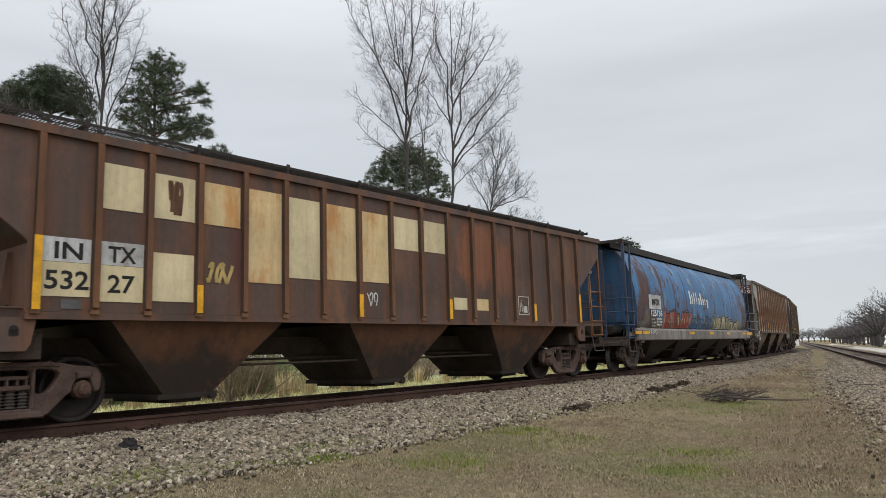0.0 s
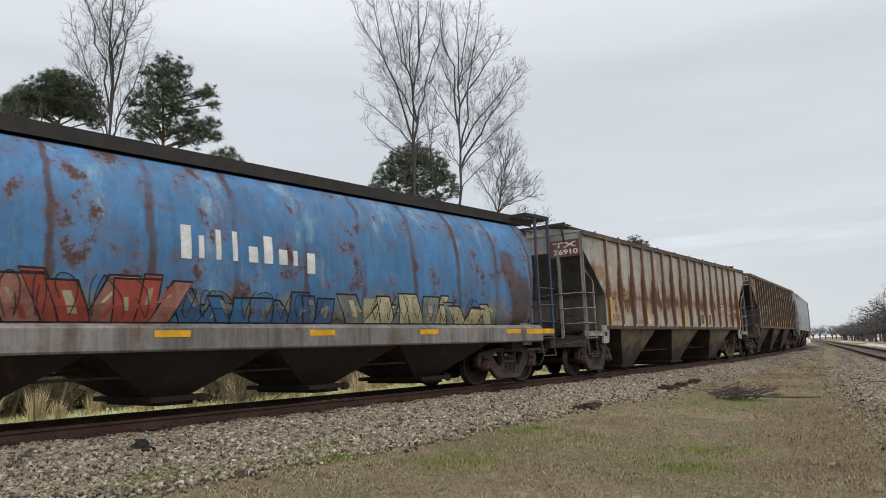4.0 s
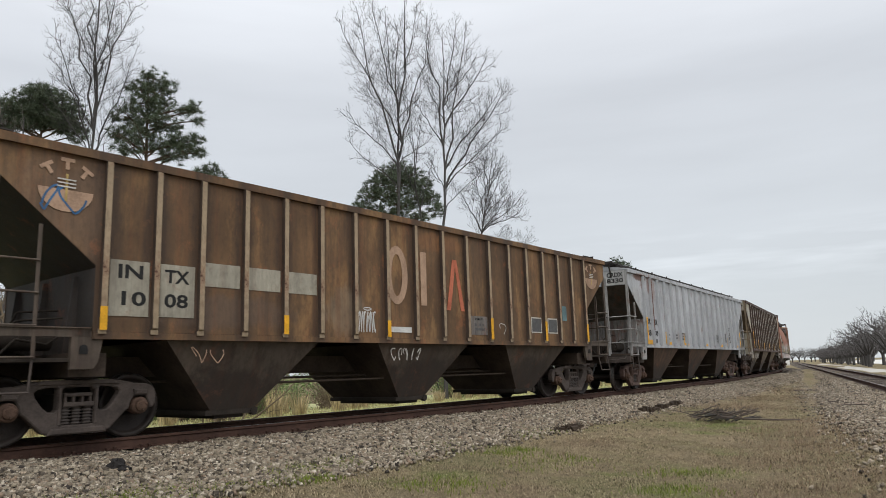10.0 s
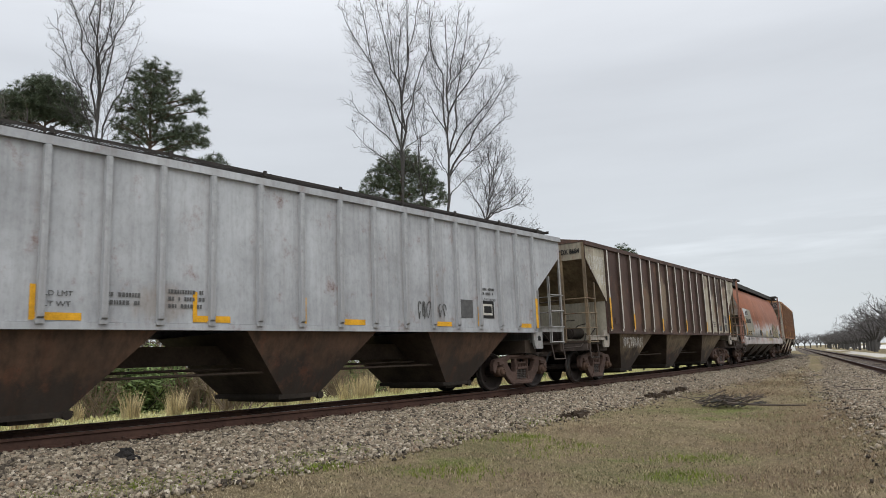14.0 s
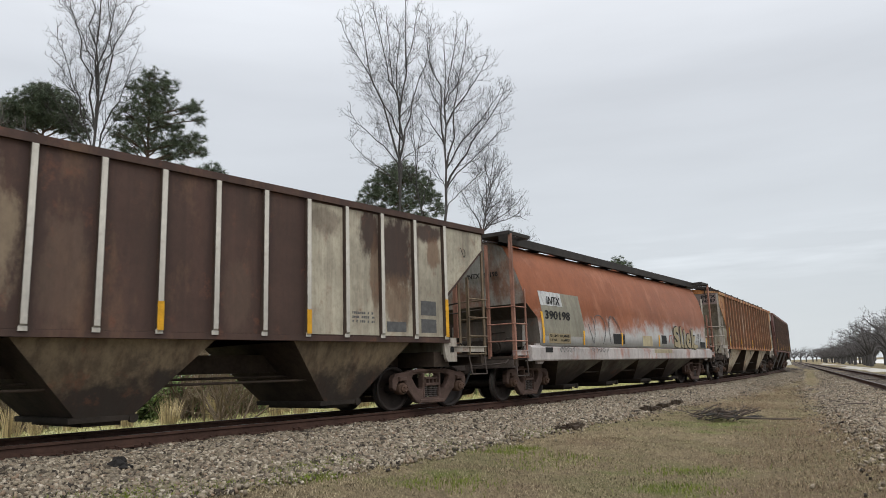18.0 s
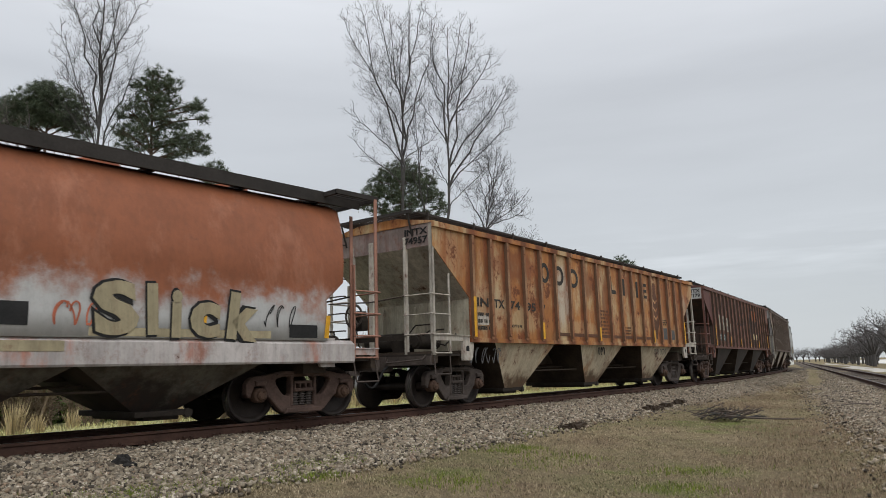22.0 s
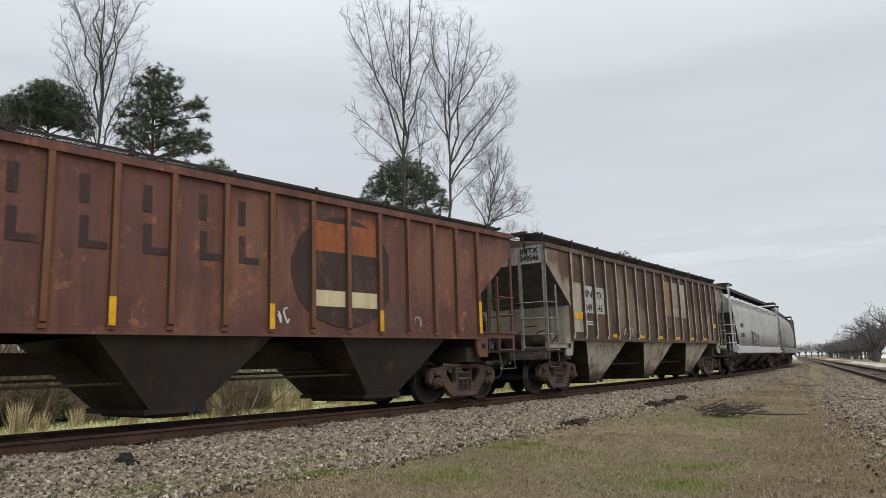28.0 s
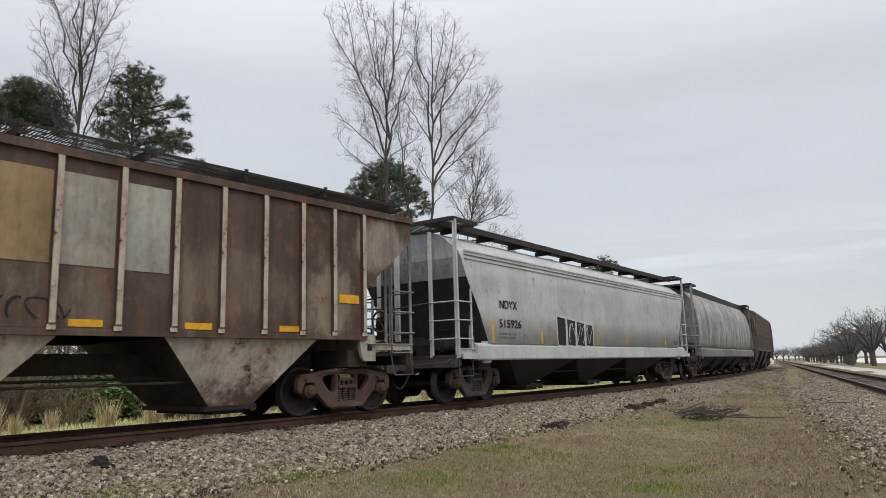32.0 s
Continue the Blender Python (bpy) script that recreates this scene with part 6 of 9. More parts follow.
M_SPRAY_CREAM = paint("cream_spray", (0.55, 0.50, 0.30), 0.5, 0.2, 0.2, 45.0)
M_SPRAY_TAN = paint("tan_spray", (0.44, 0.38, 0.24), 0.3, 0.2, 0.2, 46.0)
M_PALEINK = plain("faded_white_ink", (0.48, 0.46, 0.42), 0.2, 6.0, 0.8, 0.05)
M_GOLD = plain("faded_gold_ink", (0.40, 0.29, 0.11), 0.25, 6.0, 0.8, 0.05)
M_OCHRE = plain("worn_ochre_ink", (0.24, 0.15, 0.05), 0.35, 6.0, 0.8, 0.05)
M_DKGREEN = plain("faded_dark_ink", (0.045, 0.04, 0.035), 0.3, 3.0, 0.8, 0.05)
M_REDINK = plain("faded_red_ink", (0.42, 0.13, 0.075), 0.3, 3.0, 0.8, 0.05)
M_TANINK = plain("faded_tan_ink", (0.36, 0.24, 0.165), 0.3, 3.0, 0.8, 0.05)
M_TEAL = plain("faded_teal_panel", (0.10, 0.16, 0.17), 0.3, 3.0, 0.8, 0.05)

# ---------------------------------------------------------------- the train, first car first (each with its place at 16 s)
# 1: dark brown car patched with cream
car = rib_hopper("dark brown covered hopper car with cream paint patches", -76.45, P_DKBROWN, P_RUSTPOST, P_DKBROWN, P_RUSTBAY, M_TRUCK_RED, POSTS18, board=(-1.15, -0.5, 4.12), rib_mat=P_RIBDARK)
for x0, x1, z0, z1, m in ((-6.14, -5.55, 2.84, 3.49, P_CREAM), (-5.39, -4.73, 2.80, 3.47, P_CREAM), (-4.60, -3.92, 2.80, 3.47, P_CREAM_RUST), (-5.39, -4.73, 1.58, 2.29, P_CREAM),
                       (-3.80, -3.10, 1.94, 3.49, P_CREAM_RUST), (-2.99, -2.26, 2.06, 3.47, P_CREAM), (-2.14, -1.38, 2.08, 3.47, P_CREAM_RUST), (-1.27, -0.51, 2.09, 3.45, P_CREAM_RUST), (-0.39, 0.39, 2.80, 3.46, P_CREAM), (0.51, 1.26, 2.82, 3.48, P_CREAM),
                       (1.52, 1.98, 1.63, 1.89, P_CREAM), (2.30, 2.78, 1.63, 1.89, P_CREAM_RUST),
                       (-6.88, -6.26, 1.60, 2.05, P_CREAM), (-6.88, -6.26, 2.055, 2.38, P_STENCIL), (-6.13, -5.52, 1.55, 2.05, P_CREAM), (-6.13, -5.52, 2.055, 2.38, P_STENCIL)):
    patch(car, x0, x1, z0, z1, m)
words(car, "IN", -6.75, 2.10, 0.22, M_BLACK, 0.36)
words(car, "TX", -6.03, 2.10, 0.22, M_BLACK, 0.40)
words(car, "532", -6.85, 1.70, 0.24, M_BLACK, 0.56)
words(car, "27", -6.03, 1.68, 0.24, M_BLACK, 0.38)
scribble(car, -4.55, -4.08, 1.88, 2.22, M_GOLD, 3, 0.055, 3)
scribble(car, -1.1, -0.8, 1.62, 1.90, M_WHITE, 2, 0.025, 5)
scribble(car, -5.15, -4.95, 2.85, 3.42, P_RUSTBAY, 3, 0.06, 8)
for x0, x1, z0, z1 in ((4.02, 4.48, 2.0, 2.02), (4.02, 4.48, 1.56, 1.58), (4.02, 4.04, 1.58, 2.0), (4.46, 4.48, 1.58, 2.0)):
    patch(car, x0, x1, z0, z1, M_PALEINK, "", "painted_bar")
patch(car, 4.24, 4.40, 1.62, 1.78, M_PALEINK)
scribble(car, 4.05, 4.22, 1.62, 1.95, M_PALEINK, 2, 0.016, 6)
patch(car, -6.62, -6.36, 1.44, 1.56, M_DKGREY)
yellow(car, -6.95, 0.95)
for x in (-4.66, -1.32, 1.32, 4.66, 6.95):
    yellow(car, x, 0.42 if x < 6 else 0.75)

# 2: blue round-sided car
SEC_ROUND = [(0.0, 4.14), (0.6, 4.09), (1.05, 3.90), (1.35, 3.54), (1.52, 3.02), (1.58, 2.5), (1.58, 2.0), (1.53, 1.6), (1.44, 1.36)]
car = round_hopper("weathered blue round-sided covered hopper car with graffiti", -58.0, P_BLUE, P_BLUE_END, P_BLACKBAY, P_SILLGREY, M_TRUCK, SEC_ROUND, lambda z: float(np.interp(z, [1.3, 1.6, 2.6, 3.9], [7.25, 7.4, 7.55, 7.75])), P_BLUEPOST, board_z=4.13, tall=True, skirt=0.17)
conform(car, SEC_ROUND, -6.45, -5.25, 2.02, 2.50, P_STENCIL)
words(car, "INTX", -6.20, 2.16, 0.20, M_BLACK, 0.74, 1.60)
words(car, "125136", -6.42, 1.78, 0.20, M_WHITE, 1.10, 1.605)
for i, (h0, h1) in enumerate(((2.34, 2.86), (2.36, 2.72), (2.36, 2.84), (2.36, 2.84), (2.36, 2.62), (2.36, 2.82), (2.36, 2.62), (2.36, 2.62), (2.24, 2.60))):
    x = -1.80 + i * 0.292
    conform(car, SEC_ROUND, x, x + (0.17 if i in (0, 4, 5, 6, 8) else 0.09), h0, h1, M_WHITE, "painted_bar", 0.01)
rnd = random.Random(9)
PINK = paint("faded_pink_spray", (0.42, 0.19, 0.15), 0.5, 0.3, 0.3, 47.0)
TEALSPRAY = paint("grey_green_spray", (0.24, 0.30, 0.27), 0.5, 0.3, 0.3, 48.0)
for frm, to, top, tones in ((-5.0, -2.1, 2.08, (M_SPRAY_RED, M_SPRAY_RED, PINK, M_SPRAY_TAN)), (-1.95, 0.9, 1.90, (M_SPRAY_BLUE, TEALSPRAY, M_SPRAY_BLUE, P_SILLGREY)), (1.5, 5.6, 1.96, (M_SPRAY_CREAM, M_SPRAY_TAN, TEALSPRAY, M_SPRAY_CREAM))):
    x, i = frm, 0
    while x < to:                                                # broad overlapping block letters, each edged in black
        wd, lean = rnd.uniform(0.22, 0.50), rnd.uniform(-0.34, 0.34)
        up = top - rnd.uniform(0.0, 0.26)
        lift = 0.006 + (i % 6) * 0.002
        conform(car, SEC_ROUND, x - 0.025, x + wd + 0.025, 1.385, up + 0.03, M_BLACK, "spray_paint", lift, "", lean)
        conform(car, SEC_ROUND, x, x + wd, 1.40, up, tones[0] if i % 3 else tones[2], "spray_paint", lift + 0.001, "", lean)
        for q in range(2):                                       # highlights and cut-outs inside the letter
            a = x + wd * rnd.uniform(0.15, 0.7)
            z0 = 1.42 + rnd.uniform(0.0, 0.3)
            conform(car, SEC_ROUND, a, a + rnd.uniform(0.05, 0.12), z0, min(up - 0.05, z0 + rnd.uniform(0.1, 0.3)), tones[3] if q else tones[1], "spray_paint", lift + 0.0016, "", lean * 0.5)
        x, i = x + wd * rnd.uniform(0.72, 1.0), i + 1
conform(car, SEC_ROUND, 1.85, 2.35, 1.40, 1.85, M_SPRAY_TAN, "spray_paint", 0.006)
scribble(car, -4.9, -2.2, 1.42, 2.06, M_BLACK, 8, 0.016, 11, 1.602)
scribble(car, -1.9, 0.85, 1.42, 1.9, M_BLACK, 8, 0.016, 12, 1.602)
scribble(car, 1.9, 5.4, 1.42, 1.94, M_BLACK, 9, 0.016, 13, 1.602)
scribble(car, -6.9, -5.9, 1.16, 1.30, M_WHITE, 4, 0.018, 14, 1.624)
for w_, z in (("CAPY", 1.64), ("LD LMT", 1.53), ("LT WT", 1.42)):
    words(car, w_, -6.35, z, 0.06, M_PALEINK, 0.3 if w_ != "LD LMT" else 0.36, 1.605, 0.0)
bars(car, -5.85, -5.3, 1.42, 1.72, M_PALEINK, 3, 1.605)
patch(car, 7.0, 8.2, 1.16, 1.28, M_YELLOW, "", "yellow_reflector", 1.622)
for x in (-8.0, -7.3, -2.2, 0.55, 3.3, 6.2):
    patch(car, x, x + 0.55, 1.17, 1.27, M_YELLOW, "", "yellow_reflector", 1.622)
end_mark(car, -1, -0.2, 0.6, 2.9, 3.5, None, "125136", "", M_PALEINK, 7.7)

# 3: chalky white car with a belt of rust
car = rib_hopper("chalky white covered hopper car with broad rust stains", -39.65, P_WHITE_RUST, P_WHITE_RUST, P_GREYEND, P_OLIVEBAY, M_TRUCK, POSTS16, board=(-0.95, -0.35, 4.10), slope_mat=P_GREY_SLOPE, chord_mat=P_UMBER, step_mat=P_ENDGREY, low=True, bulk_mat=P_DARKGREY, beam_mat=P_PALEBEAM, rib_mat=P_RIBDARKRUST, brace=True, lift=-0.02, top=4.0)
words(car, "AT", -6.62, 2.20, 0.19, M_OCHRE, 0.42, None, 0.02)
words(car, "GX", -5.80, 2.20, 0.21, M_OCHRE, 0.46, None, 0.02)
for w_, x, z in (("7", -6.80, 1.86), ("6", -6.42, 1.86), ("9", -5.88, 1.86), ("1", -5.50, 1.86), ("0", -4.92, 1.86)):
    words(car, w_, x - 0.02, z - 0.02, 0.25, M_OCHRE, None, None, 0.02)
for x in (-6.9, -4.08, -0.45, 2.27, 4.99, 6.9):
    yellow(car, x, 0.80 if abs(x) > 6 else 0.45)
patch(car, 1.52, 1.95, 1.50, 1.86, M_DKGREY)
patch(car, 2.45, 2.86, 1.50, 1.86, M_DKGREY)
bars(car, -6.75, -6.1, 1.52, 1.72, M_OCHRE, 3)
bars(car, -4.85, -4.3, 1.45, 1.60, M_OCHRE, 2)
bars(car, 4.2, 4.85, 1.95, 2.30, M_PALEINK, 3)
bars(car, 5.15, 5.8, 1.92, 2.25, M_PALEINK, 3)
bars(car, 6.1, 6.6, 1.98, 2.12, M_PALEINK, 2)
patch(car, -3.95, -3.6, 1.46, 1.62, M_PALEINK)
end_mark(car, -1, -1.5, -0.55, 3.34, 3.82, paint("maroon_end_patch", (0.17, 0.06, 0.05), 0.4, 0.3, 0.3, 50.0), "TX", "76910", M_PALEINK)

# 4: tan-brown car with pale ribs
car = rib_hopper("brown covered hopper car with pale tan ribs", -21.3, P_BROWN_TAN, P_TANPOST, P_BROWN_TAN, P_DKBAY, M_TRUCK, POSTS18, board=(-0.8, -0.3, 4.05), slope_mat=P_BLACKBAY, step_mat=P_DKBAY, rib_mat=P_RIBDARK, top=3.88)
patch(car, -6.86, -6.28, 1.62, 2.41, P_DULL)
patch(car, -6.11, -5.55, 1.63, 2.41, P_DULL)
words(car, "IN", -6.76, 2.16, 0.19, M_BLACK, 0.36)
words(car, "TX", -6.04, 2.14, 0.19, M_BLACK, 0.40)
words(car, "10", -6.76, 1.78, 0.19, M_BLACK, 0.36)
words(car, "08", -6.04, 1.78, 0.19, M_BLACK, 0.38)
for x0, x1 in ((-5.38, -4.74), (-4.58, -3.93), (-3.77, -3.12)):
    patch(car, x0, x1, 2.13, 2.50, P_DULL)
ring(car, -1.0, 2.68, 0.33, 0.60, 0.17, M_TANINK)
shape(car, [(-0.26, 2.10), (-0.07, 2.10), (-0.07, 3.24), (-0.26, 3.24)], M_TANINK)
shape(car, [(0.60, 2.04), (0.74, 2.04), (0.96, 3.18), (0.84, 3.18)], M_REDINK)
shape(car, [(1.10, 2.04), (1.24, 2.04), (0.99, 3.18), (0.90, 3.18)], M_REDINK, y=W2 + 0.011)
for x in (-7.5, 7.5):
    shape(car, [(x + 0.36 * math.cos(a), 3.28 + 0.30 * math.sin(a)) for a in np.linspace(math.pi, 2 * math.pi, 12)], M_TANINK, label="faded tan crescent")
    for k in (-1, 0, 1):
        t_, cx, cz = -0.6 * k, x + 0.24 * k, 3.54 + 0.10 * (1 - abs(k))
        shape(car, [(cx + u * math.cos(t_) - v * math.sin(t_), cz + u * math.sin(t_) + v * math.cos(t_)) for u, v in ((-0.09, 0.03), (-0.09, 0.08), (0.09, 0.08), (0.09, 0.03), (0.025, 0.03), (0.025, -0.08), (-0.025, -0.08), (-0.025, 0.03))], M_TANINK)
    shape(car, [(x - 0.015, 3.12), (x + 0.015, 3.12), (x + 0.015, 3.50), (x - 0.015, 3.50)], M_GOLD, y=W2 + 0.013)
    for k in range(3):
        shape(car, [(x - 0.12, 3.31 + 0.05 * k), (x + 0.12, 3.31 + 0.05 * k), (x + 0.12, 3.33 + 0.05 * k), (x - 0.12, 3.33 + 0.05 * k)], M_PALEINK, y=W2 + 0.015)
scribble(car, -7.95, -7.2, 2.95, 3.35, M_SPRAY_BLUE, 2, 0.028, 21)
scribble(car, -2.20, -1.62, 1.48, 1.92, M_WHITE, 8, 0.022, 22)
ring(car, -1.85, 1.95, 0.11, 0.035, 0.02, M_WHITE)
patch(car, -1.22, -0.58, 1.52, 1.63, M_WHITE)
patch(car, 1.47, 2.10, 1.52, 1.95, P_SILLGREY)
words(car, "LEASED TO", 1.62, 1.86, 0.045, M_BLACK, 0.3, W2 + 0.016, 0.0)
bars(car, 1.6, 1.98, 1.58, 1.78, M_DKGREY, 2, W2 + 0.016)
for x in (4.04, 4.86):
    patch(car, x, x + 0.5, 1.62, 2.02, M_PALEINK)
    patch(car, x + 0.03, x + 0.47, 1.65, 1.99, M_DKGREY, "", "painted_panel", W2 + 0.013)
patch(car, 5.66, 5.9, 1.98, 2.38, M_TEAL)
for x in (-6.95, -3.85, -1.32, 2.20, 4.66, 6.95):
    yellow(car, x, 0.32 if x < 0 else 0.5)
scribble(car, 2.6, 2.9, 1.55, 1.82, M_PALEINK, 1, 0.018, 24)
scribble(car, -5.5, -4.9, 0.95, 1.22, M_TANINK, 2, 0.014, 25, 1.45)
scribble(car, -1.1, -0.2, 0.96, 1.22, M_PALEINK, 5, 0.022, 26, 1.45)
end_mark(car, -1, -1.5, -0.9, 3.36, 3.80, P_DULL, "INTX", "1008")
end_mark(car, 1, 0.9, 1.5, 3.36, 3.80, P_DULL, "INTX", "1008")

# 5: light grey car
car = rib_hopper("light grey covered hopper car with yellow reflectors", -2.85, P_GREY, P_GREYPOST, P_GREY, P_RUSTYBAY2, M_TRUCK_RED, POSTS18, board=(-1.1, -0.5, 4.10), slope_mat=P_DARKGREY, chord_mat=P_GREY, step_mat=P_LIGHTEND, bulk_mat=P_ENDGREY, rib_mat=P_GREY)
for w_, x, z in (("CR", -6.80, 2.11), ("DX", -6.08, 2.10), ("83", -6.80, 1.71), ("30", -6.08, 1.71)):
    words(car, w_, x, z, 0.185, M_BLACK, 0.40)
patch(car, -7.02, -6.90, 1.41, 2.32, M_YELLOW, "", "yellow_reflector", W2 + 0.088)
patch(car, -6.90, -6.28, 1.41, 1.56, M_YELLOW, "", "yellow_reflector")
patch(car, -6.05, -5.75, 1.46, 1.60, M_DKGREY)
for x in (-4.78, -2.50, -0.4, 3.0, 4.6):
    patch(car, x, x + 0.07, 1.42, 1.88, M_YELLOW, "", "yellow_reflector")
for x in (-4.71, -2.43, 0.5, 3.07, 6.2):
    patch(car, x, x + 0.58, 1.42, 1.52, M_YELLOW, "", "yellow_reflector")
patch(car, 6.90, 7.0, 1.41, 2.15, M_YELLOW, "", "yellow_reflector", W2 + 0.088)
words(car, "LD LMT", -4.62, 1.74, 0.07, M_DKGREY, 0.36, None, 0.0)
words(car, "LT WT", -4.62, 1.60, 0.07, M_DKGREY, 0.34, None, 0.0)
bars(car, -3.8, -3.3, 1.60, 1.82, M_DKGREY, 2)
bars(car, -2.9, -2.3, 1.58, 1.90, M_DKGREY, 3)
words(car, "CU FT 4750", 4.72, 2.02, 0.06, M_DKGREY, 0.56, None, 0.0)
bars(car, 4.72, 5.3, 2.12, 2.32, M_DKGREY, 2)
patch(car, 3.93, 4.42, 1.62, 2.02, M_DKGREY)
patch(car, 4.73, 5.22, 1.62, 2.02, M_BLACK)
patch(car, 4.80, 5.15, 1.69, 1.95, M_PALEINK, "", "painted_panel", W2 + 0.013)
patch(car, 4.83, 5.12, 1.74, 1.90, M_BLACK, "", "painted_panel", W2 + 0.016)
scribble(car, 2.55, 2.95, 1.55, 1.95, M_DKGREY, 3, 0.03, 31)
scribble(car, 3.2, 3.5, 1.60, 1.90, M_DKGREY, 2, 0.025, 32)
patch(car, -6.245, -6.155, 1.9, 3.70, P_MAROON, "rusty red rib", "rust_stain", W2 + 0.087)
end_mark(car, -1, -1.48, -0.78, 3.36, 3.82, P_STENCIL, "CRDX", "8330")

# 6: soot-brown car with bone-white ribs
car = rib_hopper("soot-brown covered hopper car with bone-white ribs", 15.25, P_SOOT, P_BONEPOST, P_BONE, P_OLIVEBAY, M_TRUCK_RED, POSTS16, board=None, slope_mat=P_OLIVEBAY, chord_mat=P_SOOT, step_mat=P_OLIVEBAY, low=True, bulk_mat=P_DULL, beam_mat=P_PALEBEAM, rib_mat=P_RIBDARK, top=3.94)
shape(car, [(-8.33, 3.82), (-8.33, 3.46), (-6.97, 2.22), (-6.97, 3.82)], P_BONE, label="bone-white panel")
P_BONERUN = paint("bone_paint_with_soot_runs", (0.50, 0.455, 0.355), 0.2, 0.2, 0.25, 67.0, rust_col=(0.09, 0.04, 0.025), stains=[(4.72, 3.45, 0.34, 0.55, 0.95, (0.045, 0.026, 0.021)), (4.86, 2.6, 0.16, 0.9, 0.8, (0.13, 0.075, 0.045)), (5.47, 3.1, 0.60, 0.95, 0.97, (0.048, 0.029, 0.024)), (5.47, 2.1, 0.5, 0.6, 0.8, (0.17, 0.105, 0.065)), (6.42, 3.62, 0.55, 0.22, 0.95, (0.055, 0.034, 0.028)), (6.6, 3.2, 0.22, 0.4, 0.75, (0.16, 0.085, 0.05)), (3.6, 3.5, 0.45, 0.3, 0.6, (0.12, 0.085, 0.065))])
for x0, x1 in ((3.24, 4.02), (4.14, 4.94), (5.06, 5.89), (6.01, 6.84)):
    patch(car, x0, x1, 1.42, 3.81, P_BONERUN, "bone-white panel with dark soot runs")
shape(car, [(6.97, 3.82), (6.97, 2.32), (8.30, 3.46), (8.30, 3.82)], P_BONE)
scribble(car, 7.5, 7.75, 3.2, 3.5, M_BLACK, 1, 0.02, 45)
scribble(car, -8.1, -7.1, 3.12, 3.60, M_WHITE, 9, 0.020, 41)
scribble(car, -7.6, -7.05, 2.72, 3.05, M_WHITE, 5, 0.018, 42)
scribble(car, -5.7, -3.9, 0.84, 1.22, M_PALEINK, 11, 0.016, 43, 1.44)
scribble(car, -5.6, -3.95, 0.90, 1.18, M_PALEINK, 9, 0.014, 44, 1.445)
for x, h in ((-6.9, 0.95), (-5.0, 0.50), (-2.27, 0.42), (0.45, 0.42), (3.18, 0.42), (6.9, 0.80)):
    yellow(car, x, h)
for x0, x1, z0, z1 in ((6.15, 6.62, 1.86, 2.16), (6.15, 6.62, 1.50, 1.78), (5.15, 5.70, 1.50, 1.70)):
    patch(car, x0, x1, z0, z1, M_DKGREY, "", "painted_panel", W2 + 0.013)
bars(car, 4.25, 4.85, 1.62, 1.86, M_DKGREY, 3)
g = Geo()
g.box(-6.45, -6.15, -W2 - 0.03, -W2 - 0.003, 1.6, 1.78)
part("route_card_holder", g, P_SOOT, car)
end_mark(car, -1, -1.5, -0.5, 3.38, 3.82, None, "CRDX 8684", "", M_BLACK)

# 7: salmon-orange smooth-sided car
SEC_FLOW = [(0.0, 4.09), (0.7, 4.06), (1.0, 3.91), (1.24, 3.44), (1.42, 2.86), (1.50, 2.44), (1.56, 2.08), (1.60, 1.7), (1.60, 1.36)]
car = round_hopper("salmon-orange smooth-sided covered hopper car with graffiti", 33.1, P_ORANGE, P_ORANGE_END, P_GREYBAY, P_WHITESILL, M_TRUCK_RED, SEC_FLOW, lambda z: float(np.interp(z, [1.36, 2.08, 2.44, 3.9], [7.12, 7.14, 7.58, 7.85])), P_ORANGEPOST, board_z=4.15, board_y=1.12, skirt=0.17, recess=(2.3, P_DARKGREY))
conform(car, SEC_FLOW, -6.95, -4.55, 1.62, 2.80, paint("olive_grey_patch", (0.30, 0.285, 0.22), 0.1, 0.15, 0.2, 51.0))
conform(car, SEC_FLOW, -6.95, -5.70, 2.42, 2.80, P_STENCIL, lift=0.013)
conform(car, SEC_FLOW, -6.76, -5.50, 1.42, 1.68, paint("tan_data_patch", (0.36, 0.29, 0.17), 0.1, 0.15, 0.2, 52.0), lift=0.013)
words(car, "INTX", -6.64, 2.46, 0.20, M_BLACK, 0.74, 1.53)
words(car, "390198", -6.86, 2.06, 0.22, M_BLACK, 1.44, 1.575)
words(car, "LD LIMIT  201,400 LB", -6.70, 1.59, 0.06, M_BLACK, 1.1, 1.62, 0.0)
words(car, "LT WT      61,600 LB", -6.70, 1.48, 0.06, M_BLACK, 1.1, 1.62, 0.0)
conform(car, SEC_FLOW, -7.10, -6.99, 1.42, 2.24, M_YELLOW, "yellow_reflector", 0.014, "", 0.06)
for x in (-4.72, -1.95, 1.4, 4.6, 7.0):
    conform(car, SEC_FLOW, x, x + 0.10, 1.40, 1.80, M_YELLOW, "yellow_reflector", 0.016, "", 0.05)
conform(car, SEC_FLOW, -2.55, -1.65, 1.45, 1.76, M_BLACK, lift=0.012)
conform(car, SEC_FLOW, 1.75, 2.25, 1.50, 1.80, M_BLACK, lift=0.012)
conform(car, SEC_FLOW, 6.26, 6.85, 1.40, 1.62, M_BLACK, lift=0.012)
conform(car, SEC_FLOW, -0.1, 0.8, 1.40, 1.75, M_SPRAY_TAN, "spray_paint", 0.010)
